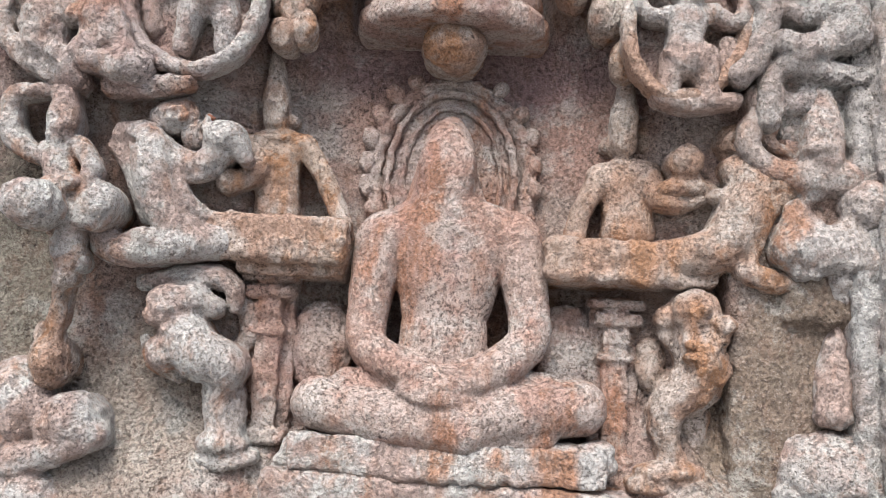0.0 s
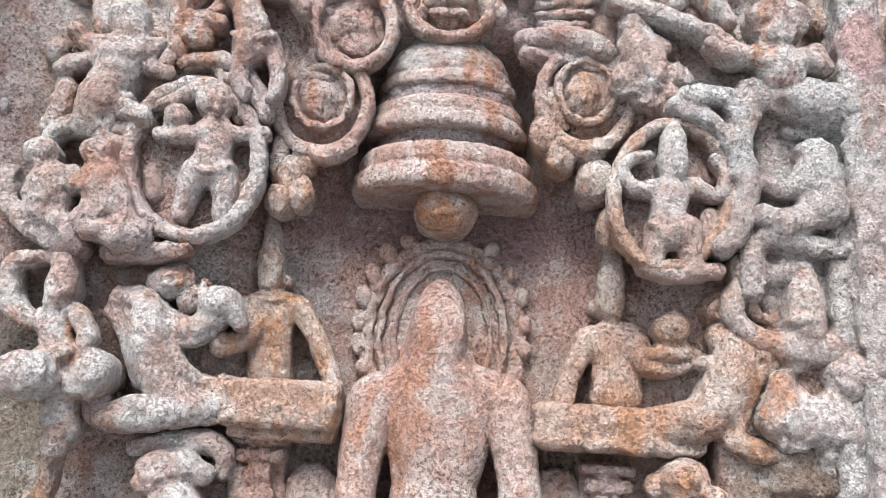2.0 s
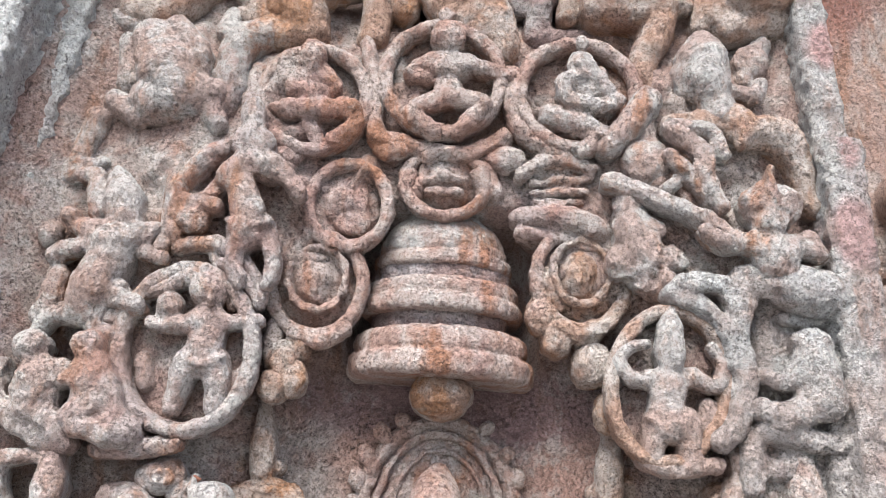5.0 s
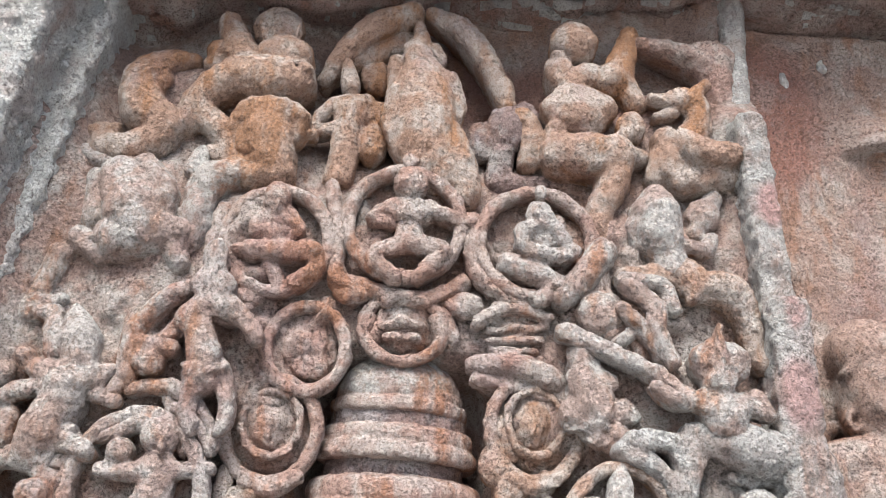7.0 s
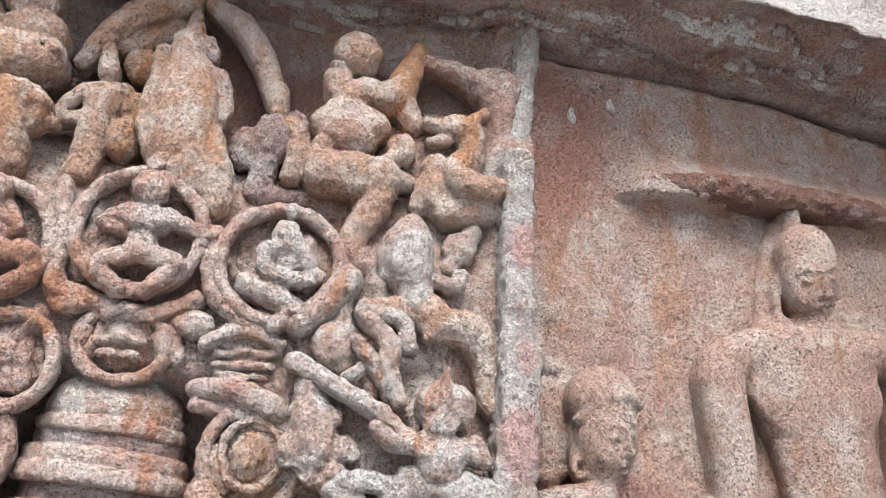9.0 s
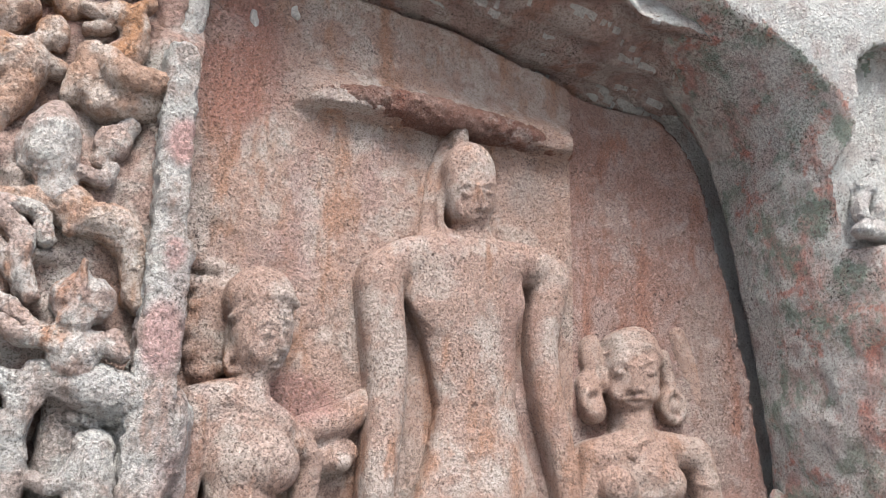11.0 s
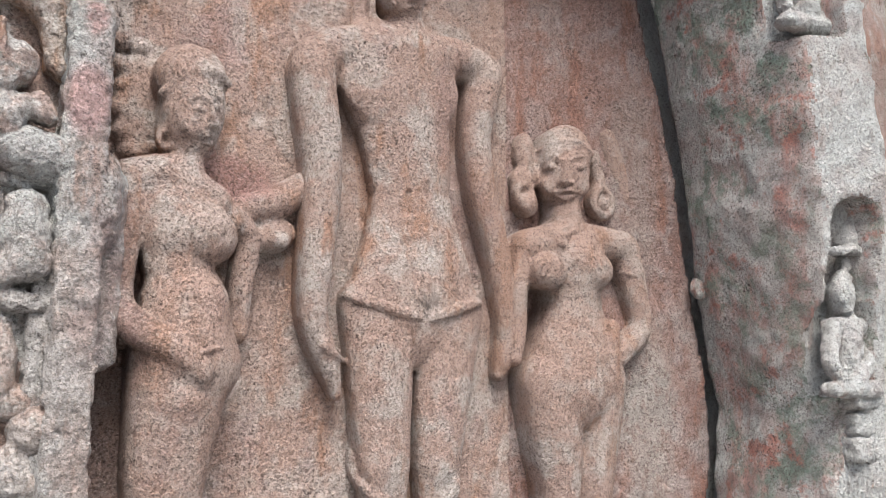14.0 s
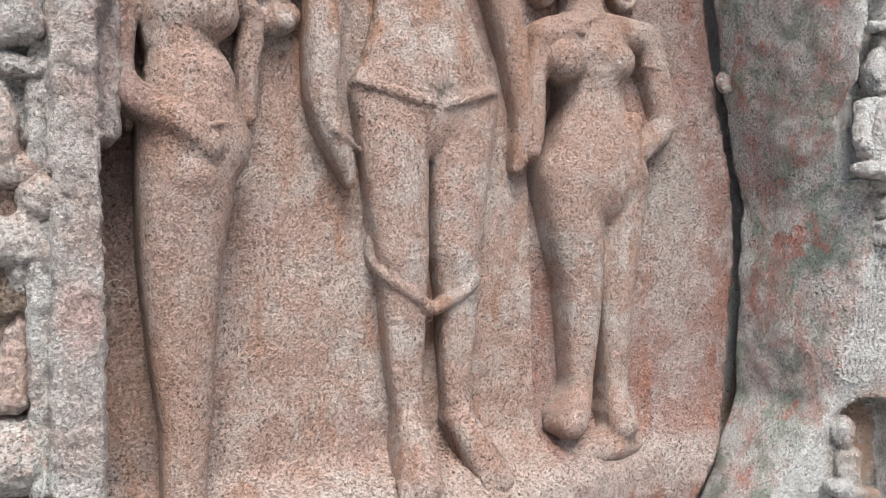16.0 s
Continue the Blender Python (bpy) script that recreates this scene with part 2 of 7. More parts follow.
class Carving:
    """Solids in metres; behind their middle they run back into the rock (tail), as relief does."""

    def __init__(self, blend=0.010, step=0.0045, tail=0.3, back=1.80, rough=0.0042):
        self.blend, self.step, self.tail, self.back, self.rough = blend, step, tail, back, rough
        self.solids = []

    def limb(self, *v, flat=1.0, soft=None):
        """A tapered, smoothly bent limb through points x, y, z, radius; flat: its depth against its width."""
        p = np.array(v, float).reshape(-1, 4)
        if len(p) > 2:
            e = np.vstack([2 * p[0] - p[1], p, 2 * p[-1] - p[-2]])
            bent = []
            for i in range(1, len(e) - 2):
                for t in (0, 0.34, 0.67):
                    c = 0.5 * (2 * e[i] + (e[i + 1] - e[i - 1]) * t + (2 * e[i - 1] - 5 * e[i] + 4 * e[i + 1] - e[i + 2]) * t * t
                               + (3 * e[i] - e[i - 1] - 3 * e[i + 1] + e[i + 2]) * t ** 3)
                    c[3] = e[i][3] + (e[i + 1][3] - e[i][3]) * t
                    bent.append(c)
            p = np.vstack(bent + [p[-1:]])
        self.solids.append(("limb", p, soft, flat))
        return self

    def ball(self, x, y, z, rx, ry, rz, turn=0.0, soft=None):
        self.solids.append(("ball", np.array((x, y, z), float), np.array((rx, ry, rz), float), radians(turn), soft))
        return self

    def ring(self, x, y, z, rx, rz, tube, turn=0.0):
        self.solids.append(("ring", np.array((x, y, z), float), np.array((rx, tube, rz), float), radians(turn)))
        return self

    def slab(self, x, y, z, hx, hy, hz, turn=0.0, edge=0.008):
        self.solids.append(("slab", np.array((x, y, z), float), np.array((hx, hy, hz), float), radians(turn), edge))
        return self

    def disc(self, x, y, z, rx, ry, half, turn=0.0, edge=0.008):
        """A level round plate with rounded rims."""
        self.solids.append(("disc", np.array((x, y, z), float), np.array((rx, ry, half), float), radians(turn), edge))
        return self

    def cut(self, x, y, z, rx, ry, rz, turn=0.0):
        """A hollow, cut into what has been set so far."""
        self.solids.append(("ball", np.array((x, y, z), float), np.array((rx, ry, rz), float), radians(turn), -1))
        return self

    def reach(self, s):
        if s[0] == "limb":
            r = s[1][:, 3].max()
            lo, hi = s[1][:, :3].min(0) - r, s[1][:, :3].max(0) + r
            lo[1] += r - r * s[3]
            hi[1] += r * s[3] / self.tail - r
        else:
            r = s[2].copy()
            if s[0] == "ring":
                r[[0, 2]] = r[[0, 2]].max() + r[1]
            else:
                r[[0, 2]] = math.hypot(r[0], r[2]) if s[3] else r[[0, 2]]
            lo, hi = s[1] - r, s[1] + r
            hi[1] += r[1] / self.tail - r[1]
        return lo, hi

    def distance(self, s, p):
        if s[0] == "limb":
            best = None
            for a, b in zip(s[1], s[1][1:]):
                d = b[:3] - a[:3]
                t = np.clip(((p - a[:3]) @ d) / max(d @ d, 1e-9), 0, 1)
                q = p - a[:3] - t[..., None] * d
                q[..., 1] = np.where(q[..., 1] > 0, q[..., 1] * (self.tail / s[3]), q[..., 1] / s[3])
                e = np.sqrt((q * q).sum(-1)) - (a[3] + t * (b[3] - a[3]))
                best = e if best is None else np.minimum(best, e)
            return best
        q = p - s[1]
        if not (s[0] == "ball" and s[4] == -1):
            q[..., 1] = np.where(q[..., 1] > 0, q[..., 1] * self.tail, q[..., 1])
        if s[3]:
            c, n = math.cos(s[3]), math.sin(s[3])
            q[..., 0], q[..., 2] = q[..., 0] * c + q[..., 2] * n, q[..., 2] * c - q[..., 0] * n
        if s[0] == "ball":
            k0 = np.sqrt(((q / s[2]) ** 2).sum(-1))
            k1 = np.sqrt(((q / s[2] ** 2) ** 2).sum(-1))
            return k0 * (k0 - 1) / np.maximum(k1, 1e-6)
        if s[0] == "ring":
            k0 = np.sqrt((q[..., 0] / s[2][0]) ** 2 + (q[..., 2] / s[2][2]) ** 2)
            k1 = np.sqrt((q[..., 0] / s[2][0] ** 2) ** 2 + (q[..., 2] / s[2][2] ** 2) ** 2)
            e = k0 * (k0 - 1) / np.maximum(k1, 1e-6)
            return np.sqrt(e * e + q[..., 1] ** 2) - s[2][1]
        if s[0] == "disc":
            k0 = np.sqrt((q[..., 0] / s[2][0]) ** 2 + (q[..., 1] / s[2][1]) ** 2)
            k1 = np.sqrt((q[..., 0] / s[2][0] ** 2) ** 2 + (q[..., 1] / s[2][1] ** 2) ** 2)
            o = np.stack([k0 * (k0 - 1) / np.maximum(k1, 1e-6) + s[4], np.abs(q[..., 2]) - s[2][2] + s[4]], -1)
            return np.sqrt((np.maximum(o, 0) ** 2).sum(-1)) + np.minimum(o.max(-1), 0) - s[4]
        o = np.abs(q) - (s[2] - s[4])
        return np.sqrt((np.maximum(o, 0) ** 2).sum(-1)) + np.minimum(o.max(-1), 0) - s[4]

    def surface(self):
        k, h = self.blend, self.step
        bounds = [self.reach(s) for s in self.solids]
        low = np.min([b[0] for b in bounds], 0) - k - 3 * h
        high = np.max([b[1] for b in bounds], 0) + k + 3 * h
        high[1] = min(high[1], self.back)
        n = np.ceil((high - low) / h).astype(int) + 1
        axes = [low[i] + h * np.arange(n[i]) for i in range(3)]
        field = np.full(n, 0.5)
        for s, (a, b) in zip(self.solids, bounds):
            i0 = np.clip(((a - k - 2 * h - low) / h).astype(int), 0, n)
            i1 = np.clip(((b + k + 2 * h - low) / h).astype(int) + 2, 0, n)
            if (i1 <= i0).any():
                continue
            sub = tuple(slice(i0[i], i1[i]) for i in range(3))
            p = np.stack(np.meshgrid(*(axes[i][sub[i]] for i in range(3)), indexing="ij"), -1)
            d, f = self.distance(s, p), field[sub]
            if s[0] == "ball" and s[4] == -1:
                m = np.clip(0.005 - np.abs(f + d), 0, 0.005)
                field[sub] = np.maximum(f, -d) + m * m / 0.02
            else:
                kk = (s[2] if s[0] == "limb" else s[4] if s[0] == "ball" else None) or k
                m = np.clip(kk - np.abs(f - d), 0, kk)
                field[sub] = np.minimum(f, d) - m * m / (4 * kk)
        verts, quads = skin(field, low, h)
        if self.rough:
            v = verts.copy()
            verts = verts + self.rough * np.stack([fbm(v, 50, 2, 1), fbm(v, 50, 2, 5) + 0.5 * fbm(v, 20, 2, 8), fbm(v, 50, 2, 9)], -1)
        return verts, quads

    def make(self, name, material, label="", category="", group="", parent=None):
        verts, quads = self.surface()
        ob = new(name, mesh_from(name, verts, quads, material))
        if parent:
            ob.parent = parent
            return tagged(ob, label)
        return tagged(ob, label, category, group)


def ease(v, a, b):
    t = np.clip((v - a) / (b - a), 0, 1)
    return t * t * (3 - 2 * t)


def sheet(name, xs, zs, depth, material, label, kind="structure"):
    """A rock face over x and z whose y is depth(x, z)."""
    gx, gz = np.meshgrid(xs, zs, indexing="ij")
    gy = depth(gx, gz)
    p = np.stack([gx, gy, gz], -1)
    p[..., 1] += 0.010 * fbm(p, 6, 3, 3) + 0.0035 * fbm(p, 40, 2, 6)
    n, m = gx.shape
    i = np.arange(n * m).reshape(n, m)
    f = np.stack([i[:-1, :-1], i[1:, :-1], i[1:, 1:], i[:-1, 1:]], -1).reshape(-1, 4)
    return tagged(new(name, mesh_from(name, p.reshape(-1, 3), f, material)), label, kind=kind)


# ---- the rock face ----
def panel_depth(x, z):
    y = 1.785 - 0.10 * ease(np.abs(x), 0.22, 0.50)
    y = y - 0.045 * ease(np.abs(x), 0.40, 0.62) * ease(z, 1.60, 1.80)
    top = ease(z, 2.12, 2.36) * (1 - ease(z, 2.95, 3.12))
    y = y - 0.125 * top * (1 - 0.75 * ease(np.abs(x), 0.25, 0.55)) - 0.03 * ease(z, 2.95, 3.12) + 0.10 * ease(z, 3.15, 3.35) * ease(np.abs(x), 0.3, 0.6)
    y = y + 0.15 * (1 - ease(np.abs(x + 0.01), 0.17, 0.25)) * ease(z, 2.10, 2.25) * (1 - ease(z, 2.40, 2.50))
    lumps = fbm(np.stack([x, 0 * x, z], -1), 17, 2, 41)
    zone = ease(np.abs(x) + 0.6 * np.maximum(z - 2.45, 0), 0.20, 0.27) * ease(z, 2.16, 2.30) * (1 - ease(z, 2.85, 3.0)) * (1 - ease(np.abs(x), 0.55, 0.75))
    y = y - zone * (0.012 + 0.05 * np.maximum(lumps, 0)) - 0.010 * ease(z, 2.05, 2.3)
    y = y + 0.045 * ease(z, 2.78, 2.95) * (1 - ease(np.abs(x + 0.03), 0.74, 0.82))
    return y - 0.12 * ease(x, -0.78, -1.02) - 0.10 * (1 - ease(z, 1.1, 1.35))


def niche_depth(x, z):
    y = 1.745 + 0 * x - 0.13 * ease(x, 2.25, 2.85)
    y = y - 0.17 * (1 - ease(z, 0.96, 1.12)) * (1 - 0.75 * ease(x, 2.1, 2.6))
    line = 3.155 + 0.05 * ease(x, 1.15, 1.9) + 0.006 * fbm(np.stack([x, 0 * x, 0 * x], -1), 25, 2, 3)
    proud = ease(z, line, line + 0.014) * (1 - 0.9 * ease(z, line + 0.05, line + 0.16)) * ease(x, 1.12, 1.22) * (1 - ease(x, 2.06, 2.10))
    roof = 3.60 - 0.08 * ease(x, 1.5, 2.3)
    return y - 0.065 * proud + 0.12 * ease(z, roof - 0.045, roof - 0.015)


def boulder_side(y, z):
    s = 2.79 - 0.15 * (z - 2.5) - 0.05 * np.maximum(z - 2.7, 0) ** 2 - 1.5 * np.maximum(z - 3.2, 0) ** 2 - 0.24 * np.maximum(1.75 - z, 0) - 0.5 * np.maximum(1.15 - z, 0)
    return s - 0.035 * np.sin((y - 1.13) * 6.0) + 1.4 * np.maximum(y - 1.63, 0) - 4.0 * np.maximum(y - 1.71, 0)


def red_depth(x, z):
    gap = ease(x - boulder_side(1.58, z) + 0.008 * fbm(np.stack([x, z, 0 * x], -1), 5, 2, 4), -0.020, -0.006)
    return niche_depth(x, z) + 0.02 * ease(z, 1.02, 1.2) + 0.6 * gap


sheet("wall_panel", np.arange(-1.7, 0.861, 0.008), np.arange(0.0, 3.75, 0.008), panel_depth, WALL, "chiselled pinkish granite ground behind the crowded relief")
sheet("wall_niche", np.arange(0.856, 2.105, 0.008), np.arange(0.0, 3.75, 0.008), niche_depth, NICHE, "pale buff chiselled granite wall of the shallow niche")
sheet("wall_red", np.arange(2.10, 3.3, 0.009), np.arange(0.0, 3.75, 0.009), red_depth, RED, "iron-red stained granite wall beside the niche")


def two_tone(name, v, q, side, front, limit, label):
    """One rock whose faces toward the open get another weathering, and a paler tone for the light they catch."""
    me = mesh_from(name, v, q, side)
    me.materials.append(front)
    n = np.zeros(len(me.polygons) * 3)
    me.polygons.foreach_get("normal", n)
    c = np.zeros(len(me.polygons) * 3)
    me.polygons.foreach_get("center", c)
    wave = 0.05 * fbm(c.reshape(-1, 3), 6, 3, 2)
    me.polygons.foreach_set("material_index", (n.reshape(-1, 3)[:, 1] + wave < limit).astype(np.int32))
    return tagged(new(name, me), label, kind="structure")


def boulder_mesh():
    h = 0.012
    low, high = np.array((2.1, 0.80, -0.1)), np.array((3.45, 2.0, 3.95))
    n = np.ceil((high - low) / h).astype(int)
    ax = [low[i] + h * np.arange(n[i]) for i in range(3)]
    p = np.stack(np.meshgrid(*ax, indexing="ij"), -1)
    x, y, z = p[..., 0], p[..., 1], p[..., 2]
    left = boulder_side(y, z) - x
    front = 1.15 - 0.5 * (x - 2.70) + 0.12 * (2.7 - z) - y
    right = x - (2.935 - 0.15 * (z - 2.94))
    k = 0.022
    f = np.maximum(left, front) + np.maximum(k - np.abs(left - front), 0) ** 2 / (4 * k)
    f = np.maximum(f, right)
    for cx, cz, hw, hh in ((2.915, 2.095, 0.068, 0.295), (2.775, 3.19, 0.088, 0.31), (2.935, 0.95, 0.09, 0.22)):
        u = np.maximum(np.sqrt((x - cx) ** 2 + np.maximum(z - (cz + hh - hw), 0) ** 2) - hw, cz - hh - z)
        f = np.maximum(f, -np.maximum(u, -front - 0.09))
    v, q = skin(f, low, h)
    v = v + 0.016 * np.stack([fbm(v, 4, 4, 2), fbm(v, 5, 4, 4), 0 * v[:, 0]], -1)
    v[:, 0] += 0.003 * fbm(v, 30, 3, 51) - 0.004 * np.maximum(0, 1 - np.abs(fbm(v * np.array((1, 1, 0.5)), 4, 3, 57)) / 0.08)
    return v, q


# Front faces, picked by normal, get a pale stone that adds to their brightness
v, q = boulder_mesh()
two_tone("wall_boulder", v, q, BOULDER, PALE, -0.72, "mottled grey-green and red granite boulder beside a dark crevice")


def roof_line(x):
    """The lower edge of the overhang along the rock face."""
    return np.interp(x, (-1.9, -0.77, -0.58, -0.2, 0.25, 0.6, 1.1, 1.6, 1.96, 2.5, 3.7), (3.05, 3.31, 3.41, 3.49, 3.545, 3.575, 3.60, 3.60, 3.57, 3.51, 3.45))


def overhang_mesh():
    h = 0.016
    low, high = np.array((-1.9, 0.9, 3.1)), np.array((3.7, 2.2, 4.4))
    n = np.ceil((high - low) / h).astype(int)
    ax = [low[i] + h * np.arange(n[i]) for i in range(3)]
    p = np.stack(np.meshgrid(*ax, indexing="ij"), -1)
    x, y, z = p[..., 0], p[..., 1], p[..., 2]
    under = roof_line(x) + 0.20 * (1.72 - y) + 0.02 * fbm(p[:, :, :1] * np.array((1, 1, 0.2)), 5, 3, 1) - z
    front = 1.46 - 0.05 * x + 0.5 * (z - 3.6) - y
    f = np.maximum(under, front)
    v, q = skin(f, low, h)
    v = v + 0.026 * np.stack([fbm(v, 5, 3, 12), fbm(v, 6, 3, 14), fbm(v * np.array((0.35, 1, 1)), 9, 4, 16)], -1)
    along = v * np.array((0.45, 1.6, 1.0))
    layer = fbm(along, 4, 3, 22) * 3.0
    v[:, 2] += 0.035 * (np.floor(layer) + ease(layer - np.floor(layer), 0.75, 1.0) - layer * 0.6) / 3.0
    v[:, 2] += 0.03 * np.maximum(0, 1 - np.abs(fbm(along, 3, 4, 31)) / 0.06)
    return v, q


# Outer face: pale rock, its sunlit look partly put into the colour
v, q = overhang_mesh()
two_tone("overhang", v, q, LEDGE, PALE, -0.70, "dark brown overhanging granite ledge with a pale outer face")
sheet("wall_far", np.arange(2.9, 6.5, 0.03), np.arange(0.0, 4.6, 0.03), lambda x, z: 2.1 - 0.15 * (x - 2.9) + 0.15 * fbm(np.stack([x, 0 * x, z], -1), 1.5, 3, 6), LEDGE, "dark reddish rock further along the cliff")
gx = np.linspace(-60, 60, 60)
gv = np.stack(np.meshgrid(gx, np.linspace(-60, 60, 60), indexing="ij"), -1).reshape(-1, 2)
gi = np.arange(3600).reshape(60, 60)
gf = np.stack([gi[:-1, :-1], gi[1:, :-1], gi[1:, 1:], gi[:-1, 1:]], -1).reshape(-1, 4)
tagged(new("ground", mesh_from("ground", np.c_[gv, 0 * gv[:, 0]], gf, PALE)), "bare pale granite ground before the rock face", kind="structure")


# ---- carved things ----
s = Carving(blend=0.0086, step=0.0048, rough=0.0018)
s.limb(0, 1.698, 1.64, 0.114, 0.001, 1.695, 1.581, 0.107, -0.001, 1.692, 1.5, 0.085, -0.002, 1.685, 1.42, 0.091, flat=0.62)
s.limb(-0.133, 1.7, 1.658, 0.054, -0.064, 1.7, 1.675, 0.059, 0.001, 1.7, 1.682, 0.063, 0.065, 1.7, 1.681, 0.059, 0.133, 1.7, 1.667, 0.054)
s.ball(-0.055, 1.678, 1.623, 0.053, 0.034, 0.044, soft=0.02)
s.ball(0.055, 1.678, 1.628, 0.053, 0.034, 0.044, soft=0.02)
s.limb(-0.14, 1.685, 1.641, 0.051, -0.156, 1.665, 1.497, 0.041, -0.144, 1.64, 1.426, 0.039, -0.052, 1.595, 1.383, 0.035, 0.019, 1.58, 1.363, 0.034)
s.limb(0.142, 1.685, 1.654, 0.051, 0.167, 1.665, 1.511, 0.042, 0.158, 1.64, 1.443, 0.041, 0.072, 1.595, 1.383, 0.038, -0.013, 1.58, 1.353, 0.035)
s.limb(-0.241, 1.63, 1.32, 0.05, -0.107, 1.605, 1.297, 0.054, 0.044, 1.59, 1.274, 0.044)
s.limb(0.266, 1.63, 1.331, 0.054, 0.128, 1.605, 1.313, 0.054, 0, 1.6, 1.3, 0.049)
s.limb(-0.179, 1.65, 1.346, 0.044, 0.197, 1.65, 1.351, 0.044)
s.limb(-0.127, 1.605, 1.265, 0.028, 0.045, 1.605, 1.26, 0.028, 0.194, 1.605, 1.274, 0.028)
s.limb(-0.004, 1.715, 1.90, 0.026, -0.006, 1.70, 1.86, 0.05, -0.01, 1.692, 1.80, 0.062, -0.012, 1.70, 1.745, 0.068, -0.012, 1.71, 1.70, 0.082, soft=0.025)
s.ball(-0.03, 1.65, 1.805, 0.03, 0.02, 0.05, 10, soft=0.02)
s.ball(0.022, 1.648, 1.79, 0.022, 0.018, 0.06, -8, soft=0.02)
s.limb(-0.068, 1.70, 1.775, 0.014, -0.078, 1.705, 1.715, 0.018)
s.limb(0.05, 1.70, 1.775, 0.014, 0.062, 1.705, 1.715, 0.018)
s.limb(-0.07, 1.575, 1.352, 0.018, -0.01, 1.558, 1.336, 0.017, 0.05, 1.572, 1.343, 0.016, soft=0.006)
s.limb(0.075, 1.572, 1.372, 0.016, 0.015, 1.560, 1.362, 0.015, -0.03, 1.57, 1.364, 0.012, soft=0.006)
s.cut(-0.008, 1.628, 1.455, 0.008, 0.012, 0.009)
s.make("seated_statue", PINK, "weathered pink granite statue seated cross-legged in meditation", "statue")

halo = tagged(new("halo_arch"), "worn pink stone halo arch with a flame border", "halo")
s = Carving(blend=0.0058)
s.ball(0, 1.782, 1.80, 0.150, 0.040, 0.205)
s.ball(0.002, 1.775, 1.79, 0.094, 0.034, 0.145)
s.make("plate", PINK, "", parent=halo)

s = Carving(blend=0.0058)
s.ring(0, 1.778, 1.805, 0.168, 0.205, 0.020)
s.make("border", PINK, "", parent=halo)

s = Carving(blend=0.0058, step=0.004)
s.ring(0, 1.751, 1.80, 0.136, 0.188, 0.0085)
s.make("rim", PINK, "", parent=halo)

s = Carving(blend=0.0058, step=0.004)
s.ring(0.001, 1.748, 1.795, 0.103, 0.158, 0.006)
s.make("rim", PINK, "", parent=halo)

for x, z, rx, rz, turn in ((-0.17, 1.73, 0.017, 0.022, 0), (-0.181, 1.78, 0.019, 0.025, 0), (-0.183, 1.832, 0.02, 0.026, 5), (-0.178, 1.885, 0.02, 0.026, 10), (-0.16, 1.938, 0.02, 0.026, 20), (-0.13, 1.985, 0.019, 0.025, 35), (-0.085, 2.015, 0.016, 0.021, 55), (0.168, 1.73, 0.016, 0.021, 0), (0.178, 1.785, 0.018, 0.023, 0), (0.18, 1.84, 0.018, 0.023, -5), (0.17, 1.9, 0.018, 0.023, -15), (0.148, 1.952, 0.017, 0.022, -30), (0.1, 2.005, 0.015, 0.019, -50)):
    s = Carving(blend=0.0058, step=0.004)
    s.ball(x, 1.766, z, rx, 0.015, rz, turn)
    s.make("flame", PINK, "", parent=halo)

throne = tagged(new("throne"), "stone lion throne with a crossbar and pillars behind the seated statue", "throne")
s = Carving(blend=0.0101)
s.limb(-0.277, 1.62, 1.236, 0.024, -0.123, 1.592, 1.227, 0.024, 0.014, 1.582, 1.228, 0.025, 0.162, 1.592, 1.231, 0.025, 0.306, 1.62, 1.246, 0.025)
s.limb(-0.297, 1.62, 1.212, 0.017, -0.132, 1.585, 1.201, 0.017, 0.015, 1.572, 1.201, 0.017, 0.172, 1.585, 1.206, 0.017, 0.325, 1.62, 1.223, 0.017)
s.slab(0.014, 1.67, 1.225, 0.299, 0.1, 0.033, -1.5)
s.make("seat", GREY, "rust-streaked slab seat", parent=throne)

s = Carving(blend=0.0101)
s.slab(0.018, 1.67, 1.15, 0.35, 0.105, 0.04, -2, edge=0.02)
s.slab(0.022, 1.66, 1.034, 0.401, 0.13, 0.087, -2, edge=0.02)
s.make("base", GREY, "", parent=throne)

s = Carving(blend=0.005)
s.ball(-0.254, 1.735, 1.427, 0.068, 0.04, 0.096)
s.make("bolster", PINK, "", parent=throne)

s = Carving(blend=0.005)
s.ball(0.251, 1.735, 1.443, 0.068, 0.04, 0.094)
s.make("bolster", PINK, "", parent=throne)

s = Carving(blend=0.0086)
s.slab(-0.371, 1.67, 1.637, 0.172, 0.06, 0.048, -1, edge=0.018)
s.slab(-0.313, 1.69, 1.579, 0.11, 0.045, 0.014)
s.make("crossbar", ORANGE, "", parent=throne)

s = Carving(blend=0.0086)
s.slab(0.363, 1.67, 1.617, 0.171, 0.06, 0.046, -1, edge=0.018)
s.limb(0.495, 1.65, 1.621, 0.042, 0.608, 1.65, 1.66, 0.031)
s.make("crossbar", ORANGE, "", parent=throne)

s = Carving(blend=0.0043)
s.slab(-0.357, 1.742, 1.41, 0.048, 0.03, 0.17)
s.slab(-0.357, 1.71, 1.44, 0.026, 0.028, 0.13)
s.slab(-0.36, 1.71, 1.567, 0.056, 0.038, 0.011)
s.slab(-0.358, 1.71, 1.534, 0.049, 0.038, 0.014)
s.slab(-0.36, 1.71, 1.497, 0.03, 0.032, 0.016)
s.slab(-0.359, 1.71, 1.456, 0.037, 0.034, 0.009)
s.slab(-0.355, 1.71, 1.359, 0.024, 0.026, 0.098)
s.slab(-0.396, 1.725, 1.369, 0.014, 0.018, 0.104)
s.slab(-0.319, 1.725, 1.372, 0.012, 0.018, 0.104)
